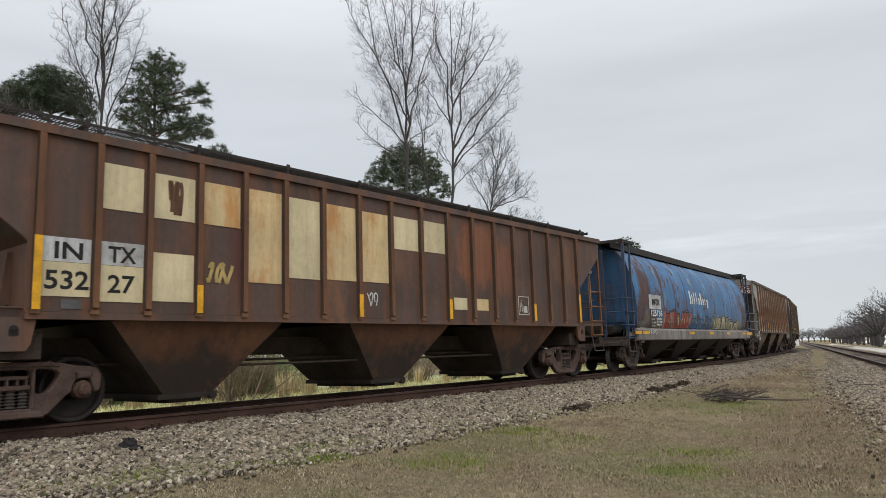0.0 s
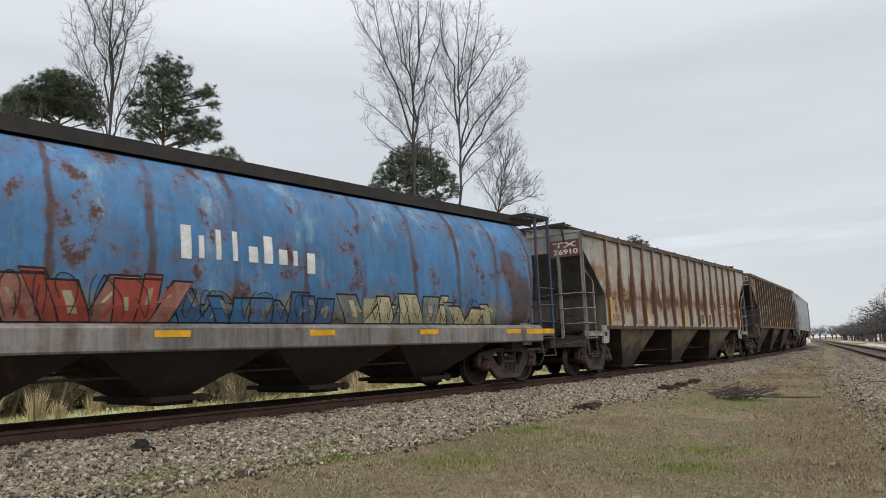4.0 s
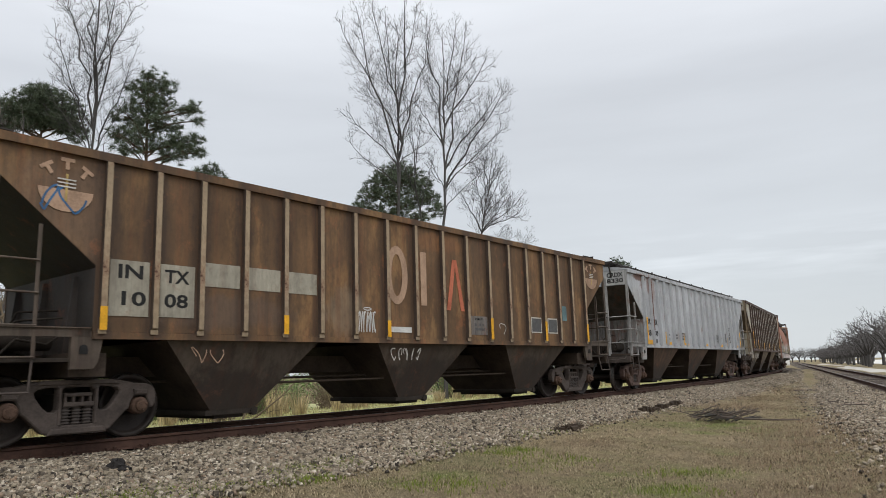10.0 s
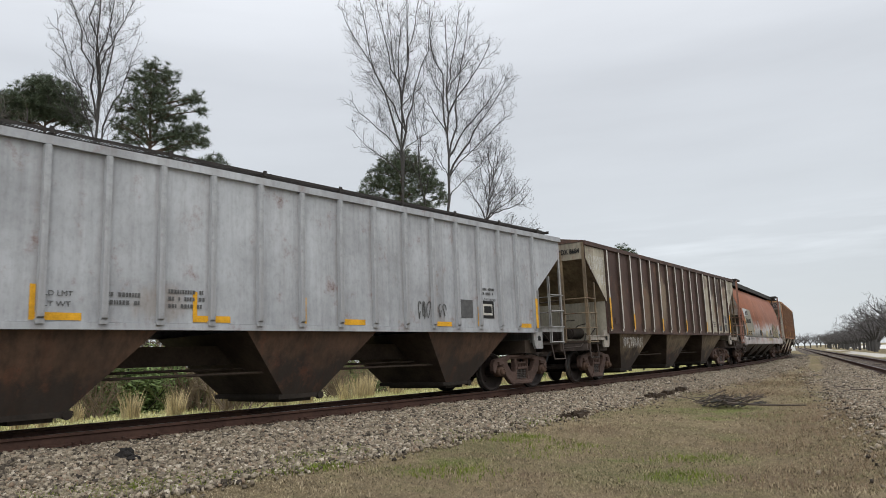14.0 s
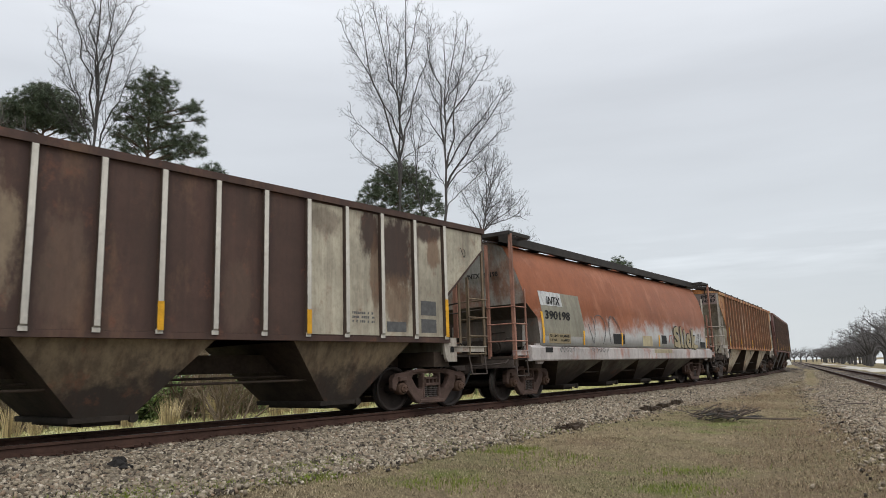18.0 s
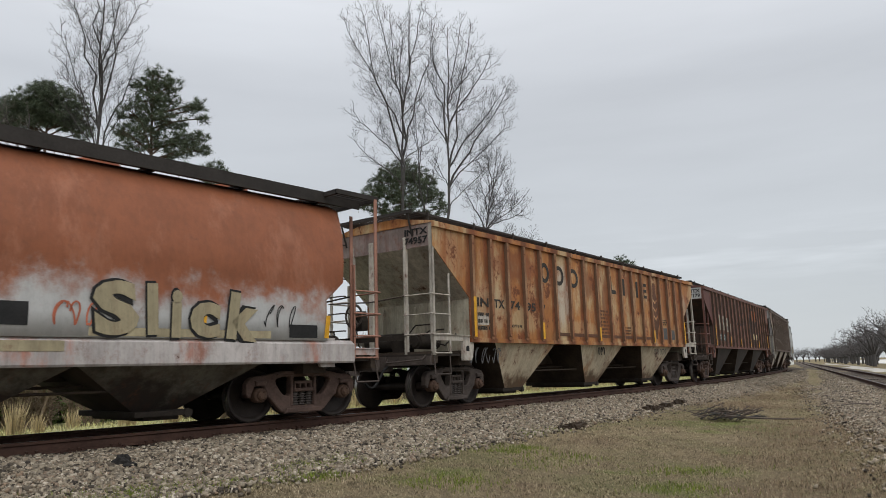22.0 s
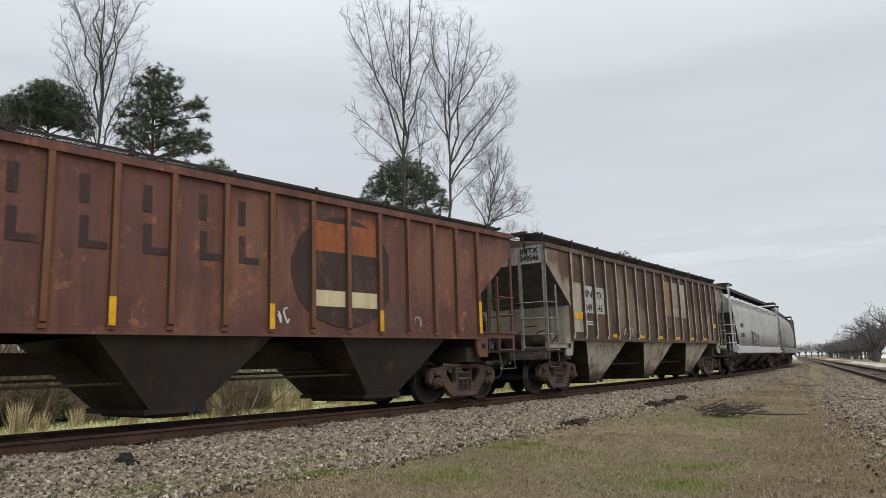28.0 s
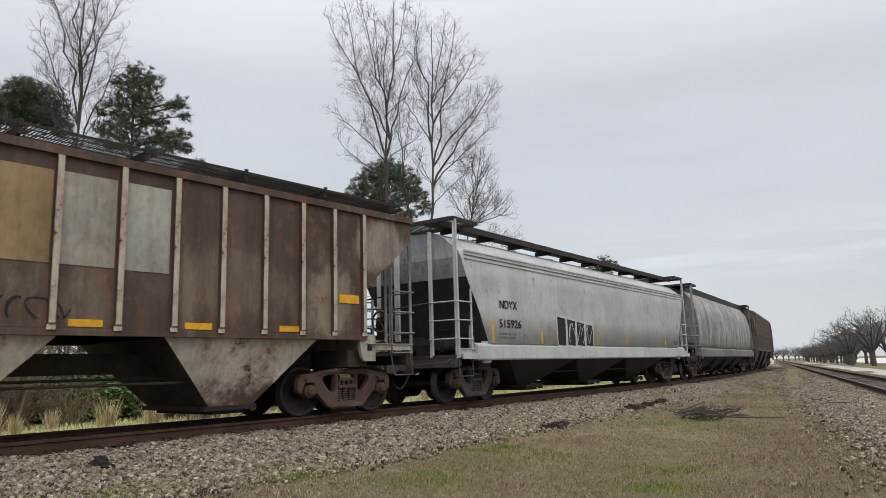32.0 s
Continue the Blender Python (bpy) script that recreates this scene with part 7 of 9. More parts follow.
for i, (w_, x, wd) in enumerate((("S", 3.10, 0.62), ("l", 3.80, 0.16), ("i", 4.16, 0.16), ("c", 4.46, 0.50), ("k", 5.06, 0.56))):
    z = 1.42 + 0.03 * (i % 2)
    part("spray_paint", text_mesh(w_, 0.66, M_BLACK, wd, 0.085), None, car, "black outline of bubble lettering", at=pose(x, -1.612 - 0.001 * i, z, 0, 3 * (i - 2), 0))
    part("spray_paint", text_mesh(w_, 0.66, M_SPRAY_TAN, wd, 0.05), None, car, "tan bubble lettering", at=pose(x, -1.620 - 0.001 * i, z, 0, 3 * (i - 2), 0))
conform(car, SEC_FLOW, 3.0, 5.9, 1.38, 1.50, M_SPRAY_TAN, "spray_paint", 0.007)
scribble(car, -4.35, -1.7, 1.40, 2.35, M_DKGREY, 4, 0.028, 51, lambda z: 0.012 + float(np.interp(z, [1.36, 1.7, 2.08, 2.44, 2.8], [1.60, 1.60, 1.56, 1.50, 1.42])))
scribble(car, 2.5, 3.1, 1.50, 1.85, M_REDINK, 3, 0.025, 52, 1.61)
scribble(car, 5.7, 6.4, 1.55, 1.95, M_BLACK, 3, 0.02, 53, 1.61)
scribble(car, -6.2, -5.3, 1.18, 1.32, M_DKGREY, 5, 0.02, 54, 1.625)
scribble(car, -4.2, -3.0, 1.18, 1.32, M_DKGREY, 5, 0.02, 55, 1.625)
patch(car, -7.0, -6.6, 1.18, 1.31, M_BLACK, "", "painted_panel", 1.622)
patch(car, 0.9, 2.7, 1.17, 1.31, M_SPRAY_TAN, "", "painted_panel", 1.622)
end_mark(car, -1, -0.9, 0.3, 2.95, 3.35, None, "INTX 390198", "", M_BLACK, 7.82)

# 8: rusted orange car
car = rib_hopper("rusted orange covered hopper car with flaking paint", 51.35, P_SOO, P_SOOPOST, P_LILAC, P_CREAMBAY, M_TRUCK, POSTS18, board=(-1.15, -0.5, 4.12), slope_mat=P_CREAMEND, step_mat=P_CREAMEND, bulk_mat=P_BONE, rib_mat=P_RIBDARKRUST)
ring(car, -3.56, 3.17, 0.25, 0.27, 0.11, M_DKGREEN)
ring(car, -2.77, 3.16, 0.29, 0.27, 0.11, M_DKGREEN)
ring(car, -1.91, 3.16, 0.30, 0.27, 0.11, M_DKGREEN)
for x0, x1 in ((0.55, 0.70), (1.55, 1.70), (2.28, 2.42), (2.64, 2.80), (3.14, 3.28)):
    shape(car, [(x0, 2.90), (x1, 2.90), (x1, 3.44), (x0, 3.44)], M_DKGREEN)
for z in (2.92, 3.12, 3.32):
    shape(car, [(3.29, z), (3.56, z), (3.56, z + 0.10), (3.29, z + 0.10)], M_DKGREEN)
shape(car, [(0.71, 2.90), (0.98, 2.90), (0.98, 3.02), (0.71, 3.02)], M_DKGREEN)
wheat = paint("brown_emblem", (0.17, 0.075, 0.04), 0.3, 0.3, 0.3, 53.0)
shape(car, [(4.20, 1.55), (4.32, 1.55), (4.36, 1.8), (4.53, 2.1), (4.55, 2.9), (4.40, 3.1), (4.38, 3.5), (4.14, 3.5), (4.12, 3.1), (3.97, 2.9), (3.99, 2.1), (4.16, 1.8)], wheat, label="faded brown wheat-ear emblem")
for k in range(3):
    for sg in (-1, 1):
        shape(car, [(4.26, 2.2 + k * 0.28), (4.26 + sg * 0.18, 2.32 + k * 0.28), (4.26 + sg * 0.18, 2.38 + k * 0.28), (4.26, 2.28 + k * 0.28)], P_SOO, y=W2 + 0.013)
for w_, x in (("IN", -6.78), ("TX", -6.06), ("74", -5.36), ("95", -4.58), ("7", -3.76)):
    words(car, w_, x, 2.12, 0.20, M_DKGREEN, None if w_ == "7" else 0.46)
words(car, "NEW 8-78", -5.36, 1.68, 0.07, M_DKGREEN, 0.52, None, 0.0)
bars(car, -6.75, -6.25, 1.52, 1.98, M_DKGREEN, 3)
patch(car, -6.75, -6.3, 1.70, 1.92, P_CREAMEND)
bars(car, -0.3, 0.35, 1.60, 2.35, wheat, 7)
bars(car, 1.45, 2.0, 1.62, 1.90, wheat, 3)
bars(car, 4.75, 5.3, 2.02, 2.25, M_DKGREEN, 3)
for x0, x1 in ((-2.96, -2.28), (-2.12, -1.40), (-1.24, -0.54), (-0.36, 0.36), (0.54, 1.24), (1.4, 2.1), (2.3, 2.94), (3.12, 3.76)):
    patch(car, x0, x1, 1.52, 1.61, wheat)
patch(car, 4.76, 5.26, 1.55, 1.95, M_DKGREY)
patch(car, 5.58, 6.02, 1.55, 1.90, M_DKGREY)
scribble(car, -7.0, -5.6, 0.82, 1.20, M_DKGREY, 6, 0.03, 61, 1.42)
scribble(car, 4.2, 5.4, 1.0, 1.22, M_DKGREY, 5, 0.025, 62, 1.43)
scribble(car, -0.3, 0.2, 1.0, 1.25, M_BLACK, 3, 0.04, 63, 1.43)
for x, h in ((-6.95, 0.90), (-3.85, 0.42), (-0.45, 0.40), (3.85, 0.42), (6.95, 0.80)):
    yellow(car, x, h)
end_mark(car, -1, -1.5, -0.7, 3.36, 3.82, None, "INTX", "74957", M_BLACK)

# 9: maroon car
car = rib_hopper("maroon covered hopper car with faded dark emblem", 69.7, P_MAROON, P_MAROONPOST, P_MAROON, P_BLACKBAY, M_TRUCK_RED, POSTS18, board=(-1.1, -0.5, 4.10), slope_mat=P_RIBDARK, step_mat=P_MAROON, bulk_mat=P_RIBDARK, rib_mat=P_RIBDARK)
for x0, x1, z0, z1 in ((-6.10, -5.55, 2.12, 2.80), (-5.38, -4.74, 2.12, 2.76), (-4.58, -3.93, 2.06, 2.72), (-3.77, -3.30, 2.08, 2.46)):
    patch(car, x0, x1, z0, z1, P_DULL)
for w_, x, z in (("IN", -5.28, 2.48), ("TX", -4.48, 2.44), ("471", -5.32, 2.18), ("79", -4.46, 2.14)):
    words(car, w_, x, z, 0.19, M_DKGREY, 0.42)
patch(car, -6.12, -5.56, 1.66, 1.94, M_TEAL)
patch(car, -5.38, -4.76, 1.66, 1.94, M_TEAL)
words(car, "LD LMT", -6.06, 1.84, 0.065, M_PALEINK, 0.42, W2 + 0.016, 0.0)
words(car, "LT WT", -6.06, 1.70, 0.065, M_PALEINK, 0.40, W2 + 0.016, 0.0)
words(car, "202700", -5.28, 1.84, 0.065, M_PALEINK, 0.40, W2 + 0.016, 0.0)
words(car, "60300", -5.28, 1.70, 0.065, M_PALEINK, 0.34, W2 + 0.016, 0.0)
ink = paint("faded_black_lettering", (0.05, 0.03, 0.03), 0.3, 0.3, 0.3, 54.0)
for i, x in enumerate((-5.0, -4.28, -3.5, -2.7, -1.8, -0.9, 0.0, 0.7)):
    patch(car, x, x + 0.13, 3.10, 3.50, ink, "", "painted_bar")
    if i > 2:
        patch(car, x + 0.02, x + 0.40, 2.48, 2.58, ink, "", "painted_bar")
        patch(car, x + 0.02, x + 0.14, 2.58, 2.92, ink, "", "painted_bar")
disc = paint("sooty_emblem", (0.055, 0.036, 0.034), 0.3, 0.3, 0.3, 55.0)
for x0, x1 in ((1.36, 2.16), (2.24, 3.00), (3.08, 3.81), (3.89, 4.62)):
    xs = [x0 + (x1 - x0) * i / 6 for i in range(7)]
    up = [(x, 2.50 + math.sqrt(max(0.02, 1.25 ** 2 - (x - 3.0) ** 2)) * 0.82) for x in xs if abs(x - 3.0) < 1.25]
    if len(up) > 2:
        shape(car, up + [(x, 5.0 - z) for x, z in up[::-1]], disc, label="faded dark round emblem")
for x0, x1 in ((2.26, 2.98), (3.10, 3.79)):
    patch(car, x0, x1, 2.85, 3.40, P_ORANGEPRIMER, "", "painted_panel", W2 + 0.013)
    patch(car, x0, x1, 1.85, 2.14, P_CREAM, "", "painted_panel", W2 + 0.013)
scribble(car, 1.45, 1.75, 1.52, 1.80, M_WHITE, 2, 0.03, 71)
for x, h in ((-6.95, 0.85), (-3.85, 0.45), (-1.32, 0.40), (1.32, 0.42), (3.85, 0.40), (6.95, 0.72)):
    yellow(car, x, h)
scribble(car, 4.72, 5.2, 1.52, 1.75, M_PALEINK, 1, 0.012, 72)
end_mark(car, -1, -1.48, -0.80, 3.36, 3.82, P_STENCIL, "INTX", "47179")
g = Geo()
g.box(-L2 + 0.016, -L2 + 0.012, -0.78, 1.4, 3.40, 3.80)
part("painted_panel", g, P_ORANGEPRIMER, car)

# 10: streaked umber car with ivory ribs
car = rib_hopper("rust-streaked umber covered hopper car with ivory ribs", 87.9, P_UMBER, P_IVORYPOST, P_GREYEND, P_IVORYBAY, M_TRUCK_RED, POSTS18, board=(-1.3, -0.65, 4.16), slope_mat=P_GREY_SLOPE, chord_mat=P_UMBER, step_mat=P_ENDGREY, low=True, bulk_mat=P_DULL, beam_mat=P_PALEBEAM, rib_mat=P_RIBDARK)
shape(car, [(-8.33, 3.72), (-8.33, 3.36), (-6.99, 2.24), (-6.99, 3.72)], paint("rust_run_cream", (0.44, 0.38, 0.29), 0.5, 0.5, 0.2, 65.0, stains=[(-7.25, 3.4, 0.5, 0.6, 0.9, (0.085, 0.038, 0.024)), (-7.9, 3.5, 0.4, 0.2, 0.7, (0.15, 0.07, 0.035))]), label="cream panel streaked with rust")
patch(car, -6.88, -6.28, 1.55, 2.92, P_BONE)
for x0, x1 in ((-6.12, -5.53), (-5.38, -4.73)):
    patch(car, x0, x1, 2.10, 2.88, P_STENCIL)
for w_, x, z in (("IN", -6.02, 2.56), ("TX", -5.26, 2.54), ("349", -6.06, 2.16), ("546", -5.32, 2.16)):
    words(car, w_, x, z, 0.20, M_BLACK, 0.42)
patch(car, -6.75, -6.28, 1.90, 2.10, M_YELLOW, "", "yellow_reflector", W2 + 0.013)
patch(car, -6.04, -5.60, 1.76, 1.87, M_WHITE)
words(car, "207300", -6.0, 1.785, 0.06, M_BLACK, 0.36, W2 + 0.016, 0.0)
tan = paint("tan_orange_patch", (0.34, 0.235, 0.115), 0.3, 0.3, 0.2, 56.0)
patch(car, 0.52, 1.26, 2.25, 3.52, tan)
patch(car, 1.39, 2.13, 2.25, 3.53, P_DULL)
patch(car, 2.27, 2.96, 2.24, 3.53, paint("pale_patch", (0.40, 0.385, 0.32), 0.15, 0.15, 0.2, 57.0))
for x in (-4.2, -2.05, -0.30, 1.55, 3.25, 5.0):
    patch(car, x, x + 0.46, 1.42, 1.52, M_YELLOW, "", "yellow_reflector")
patch(car, 6.35, 6.85, 1.98, 2.14, M_YELLOW, "", "yellow_reflector", W2 + 0.013)
scribble(car, -3.4, -2.5, 1.48, 1.75, M_PALEINK, 4, 0.03, 81)
scribble(car, -0.2, 1.6, 1.50, 1.80, M_BLACK, 6, 0.02, 82)
scribble(car, -4.9, -4.2, 0.90, 1.2, M_DKGREY, 3, 0.02, 83, 1.42)
end_mark(car, -1, -1.45, -0.75, 3.36, 3.82, None, "INTX", "349546", M_BLACK)

# 11: pale grey smooth-sided car
SEC_FLAT = [(0.0, 4.02), (0.8, 3.98), (1.15, 3.80), (1.50, 3.50), (1.57, 3.36), (1.59, 2.9), (1.60, 2.1), (1.60, 1.36)]
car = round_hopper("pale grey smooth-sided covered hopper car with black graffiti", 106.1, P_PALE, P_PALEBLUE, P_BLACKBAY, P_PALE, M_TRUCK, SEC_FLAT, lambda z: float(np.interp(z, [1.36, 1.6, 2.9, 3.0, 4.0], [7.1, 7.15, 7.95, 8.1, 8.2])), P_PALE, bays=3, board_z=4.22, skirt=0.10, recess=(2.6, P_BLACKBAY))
words(car, "NDYX", -6.66, 2.22, 0.20, M_BLACK, 0.86, 1.615, 0.004)
words(car, "515926", -6.70, 1.75, 0.20, M_BLACK, 1.08, 1.615, 0.004)
bars(car, -6.7, -5.9, 1.44, 1.62, M_TEAL, 2, 1.612)
for i in range(4):
    x = -3.60 + i * 0.62
    shape(car, [(x, 1.30), (x + 0.60, 1.28), (x + 0.62, 2.16 - 0.05 * i), (x - 0.02, 2.20 - 0.05 * i)], M_PALEINK, "spray_paint", 1.606)
    shape(car, [(x + 0.05, 1.36), (x + 0.52, 1.34), (x + 0.55, 2.10 - 0.05 * i), (x + 0.05, 2.14 - 0.05 * i)], M_BLACK, "spray_paint", 1.611)
scribble(car, -3.0, -1.25, 1.40, 2.0, M_PALEINK, 4, 0.03, 91, 1.618)
for z in (3.30, 3.40, 3.48):
    g = Geo()
    g.box(-8.05, 8.05, -1.60, -1.53, z, z + 0.03)
    part("side_moulding", g, P_PALE, car)
for x in (-7.02, -4.55, -0.9, 1.5, 5.4):
    patch(car, x, x + 0.08, 1.38, 1.95 if x < -7 else 1.72, M_YELLOW, "", "yellow_reflector", 1.605)
patch(car, 6.5, 6.9, 1.45, 1.62, M_DKGREY, "", "painted_panel", 1.605)
g = Geo()
for y in (-1.61, 1.61):
    g.box(-8.3, 8.3, y - 0.02, y + 0.02, 1.0, 1.14)
part("deep_side_sill", g, P_PALE, car)

# 12 to 14: the cars that follow, half hidden by the bend
car = round_hopper("stained white round-sided covered hopper car", 124.2, P_TANKWHITE, P_GREYEND, P_BLACKBAY, P_SILLGREY, M_TRUCK, SEC_ROUND, lambda z: float(np.interp(z, [1.3, 1.6, 2.6, 3.9], [7.25, 7.4, 7.55, 7.75])), P_GREYEND, board_z=4.13)
scribble(car, -4.5, 4.5, 1.42, 1.85, M_SPRAY_TAN, 12, 0.05, 95, 1.60)
rib_hopper("grey-brown covered hopper car at the end of the train", 142.5, P_GREYBROWN, P_GREYBROWN, P_GREYBROWN, P_DKBAY, M_TRUCK, POSTS18)
rib_hopper("dark brown covered hopper car at the end of the train", 160.8, P_DKBROWN, P_DKBROWN, P_DKBROWN, P_DKBAY, M_TRUCK, POSTS18)
rib_hopper("maroon covered hopper car at the end of the train", 179.1, P_MAROON, P_MAROON, P_MAROON, P_DKBAY, M_TRUCK, POSTS16)

# ---------------------------------------------------------------- trees and brush
M_BARK = plain("grey_bark", (0.070, 0.066, 0.064), 0.35, 7.0, 0.9, 0.4)
M_TWIG = plain("bare_twig", (0.052, 0.048, 0.047), 0.25, 3.0, 0.9, 0.1)
M_WOODTWIG = plain("pale_grey_twig", (0.155, 0.138, 0.125), 0.3, 3.0, 0.9, 0.1)
# far crowns: distance haze is put into this paler grey
M_FARTWIG = plain("grey_crown_twig", (0.105, 0.098, 0.096), 0.25, 1.0, 0.9, 0.1)
M_BRUSH = plain("dry_brush", (0.17, 0.13, 0.09), 0.3, 3.0, 0.9, 0.1)
M_PINEBARK = plain("pine_bark", (0.09, 0.062, 0.045), 0.35, 7.0, 0.9, 0.5)
M_NEEDLE = plain("pine_needles", (0.082, 0.104, 0.066), 0.4, 1.2, 0.7, 0.1, island=True)
M_LEAF = plain("evergreen_leaf", (0.125, 0.175, 0.06), 0.4, 2.0, 0.6, 0.1, island=True)
M_REED = plain("dry_reed", (0.44, 0.36, 0.21), 0.3, 3.0, 0.9, 0.1, island=True)


def polar(dist, az, z=0.0):
    return Vector((dist * math.sin(radians(az)), dist * math.cos(radians(az)), z))


def sky_point(dist, az, el):
    return polar(dist, az, 1.5 + dist * math.tan(radians(el)))


def limb(g, a, b, r0, r1, rnd, bend=0.06, segs=4, sides=5):
    """A bent, tapering limb; gives its points."""
    d = b - a
    off = Vector((rnd.uniform(-1, 1), rnd.uniform(-1, 1), rnd.uniform(-0.3, 0.6))) * d.length * bend
    pts = [a + d * t + off * math.sin(math.pi * t) for t in [i / segs for i in range(segs + 1)]]
    for i in range(segs):
        g.rod(pts[i], pts[i + 1], r0 + (r1 - r0) * i / segs, sides, r0 + (r1 - r0) * (i + 1) / segs, False)
    return pts


def twigs(g, pts, length, r, rnd, level, spread=0.62, up=0.5, sides=3, every=0.42, start=0.3):
    """Branches along a limb, each with finer ones."""
    total = sum((b - a).length for a, b in zip(pts, pts[1:]))
    n = max(3, int(total * (1 - start) / every))
    for i in range(n):
        t = start + (1 - start) * (i + rnd.random()) / n
        k = min(int(t * (len(pts) - 1)), len(pts) - 2)
        f = t * (len(pts) - 1) - k
        p = pts[k].lerp(pts[k + 1], f)
        d = (pts[k + 1] - pts[k]).normalized()
        q = Vector((rnd.gauss(0, 1), rnd.gauss(0, 1), rnd.gauss(0, 0.5)))
        q = (q - d * q.dot(d)).normalized()
        dr = (d * (1 - spread) + q * spread + Vector((0, 0, up * 0.5))).normalized()
        ln = length * (1.15 - 0.75 * t) * rnd.uniform(0.6, 1.25)
        e = p + dr * ln
        sub = limb(g, p, e, r, r * 0.45, rnd, 0.08, 2 if level < 1 else 3, sides)
        if level > 0:
            twigs(g, sub, length * 0.45, r * 0.55, rnd, level - 1, spread, up, 3, max(0.14, every * 0.62), 0.2)


def sweep(a, b, d0, lift, n, rnd, wob=0.012):
    """Points from a to b, leaving along d0 and bowing by lift."""
    ln = (b - a).length
    c1, c2 = a + d0 * ln * 0.33, b - ((b - a).normalized() * 0.7 + Vector((0, 0, lift))).normalized() * ln * 0.33
    out = []
    for i in range(n + 1):
        t = i / n
        q = a * (1 - t) ** 3 + c1 * (3 * t * (1 - t) ** 2) + c2 * (3 * t * t * (1 - t)) + b * t ** 3
        if 0 < i < n:
            q = q + Vector((rnd.gauss(0, 1), rnd.gauss(0, 1), rnd.gauss(0, 0.5))) * wob * ln
        out.append(q)
    return out


def rods(g, pts, r0, r1, sides):
    n = len(pts) - 1
    for i in range(n):
        g.rod(pts[i], pts[i + 1], r0 + (r1 - r0) * i / n, sides, r0 + (r1 - r0) * (i + 1) / n, False)


def sprays(g, pts, length, r, rnd, level, every, start=0.2, angle=42, lift=0.32):
    """Side branches that leave a limb at an acute angle and curve up, each with finer ones."""
    total = sum((b - a).length for a, b in zip(pts, pts[1:]))
    n = max(2, int(total * (1 - start) / every))
    turn = rnd.uniform(0, 6.28)
    for i in range(n):
        t = start + (1 - start) * (i + 0.3 + 0.6 * rnd.random()) / n
        k = min(int(t * (len(pts) - 1)), len(pts) - 2)
        p = pts[k].lerp(pts[k + 1], t * (len(pts) - 1) - k)
        d = (pts[k + 1] - pts[k]).normalized()
        u = d.orthogonal().normalized()
        v = d.cross(u)
        turn += 2.4 + rnd.uniform(-0.5, 0.5)
        q = u * math.cos(turn) + v * math.sin(turn)
        an = radians(angle + rnd.uniform(-12, 14))
        dr = (d * math.cos(an) + q * math.sin(an)).normalized()
        ln = min(length * (1.2 - 0.85 * t) * rnd.uniform(0.55, 1.25), total * 0.7)
        e = p + (dr + Vector((0, 0, lift))).normalized() * ln
        sub = sweep(p, e, dr, 0.5, 4 if level else 3, rnd, 0.02)
        rods(g, sub, r, r * 0.45, 4 if level > 1 else 3)
        if not level:                                               # a bud at the tip
            g.rod(sub[-1], sub[-1] + (sub[-1] - sub[-2]).normalized() * 0.06, 0.011, 3, 0.003, False)
        if level:
            sprays(g, sub, length * 0.42, r * 0.6, rnd, level - 1, every * 0.5, 0.15, angle + 6, lift)


def limbed_tree(label, dist, az, limbs, seed, r0=0.115, group="bare trees", spray=1.7, every=0.42):
    """A leafless tree; limbs: (elevation of the fork, azimuth and elevation of the tip, girth), the first is the leader."""
    rnd = random.Random(seed)
    base = polar(dist, az)
    tree = thing("bare_tree", label, "tree", group)
    tree.matrix_basis = Matrix.Translation(base)
    g, c = Geo(), Geo()
    side = Vector((math.cos(radians(az)), -math.sin(radians(az)), 0))
    deep = Vector((math.sin(radians(az)), math.cos(radians(az)), 0))
    tip0 = sky_point(dist, limbs[0][1], limbs[0][2]) - base
    foot = Vector((0, 0, -0.3))
    lead = sweep(foot, tip0, Vector((0, 0, 1)), 0.9, 18, rnd, 0.003)
    rods(g, lead, r0, 0.012, 8)
    sprays(c, lead, spray, 0.013, rnd, 2, every * 1.3, 0.5)
    for fork, ta, te, girth in limbs[1:]:
        z = 1.5 + dist * math.tan(radians(fork))
        k = min(range(len(lead)), key=lambda i: abs(lead[i].z - z))
        k = min(k, len(lead) - 2)
        a, d = lead[k], (lead[k + 1] - lead[k - 1]).normalized()
        b = sky_point(dist, ta, te) - base
        b = b + deep * rnd.gauss(0, 0.6) * max(0.5, abs((b - a).dot(side)))
        out = (b - a).normalized()
        pts = sweep(a, b, (d * 0.35 + out * 0.65).normalized(), 0.45, 9, rnd, 0.012)
        rods(g, pts, 0.044 * girth, 0.009, 6)
        sprays(c, pts, spray * (0.55 + 0.45 * girth), 0.012, rnd, 2, every * 0.8, 0.12)
    part("trunk", g, M_BARK, tree, "grey trunk with upright limbs")
    part("crown", c, M_TWIG, tree, "fine leafless twigs")
    return tree


def tuft_mesh(rnd, n, size, width):
    g = Geo()
    for i in range(n):
        d = Vector((rnd.gauss(0, 1), rnd.gauss(0, 1), rnd.gauss(0.35, 0.8))).normalized()
        s = d.orthogonal().normalized() * width
        e = d * size * rnd.uniform(0.6, 1.1)
        g.add([tuple(-s), tuple(s), tuple(e)], [(0, 1, 2)])
    return g


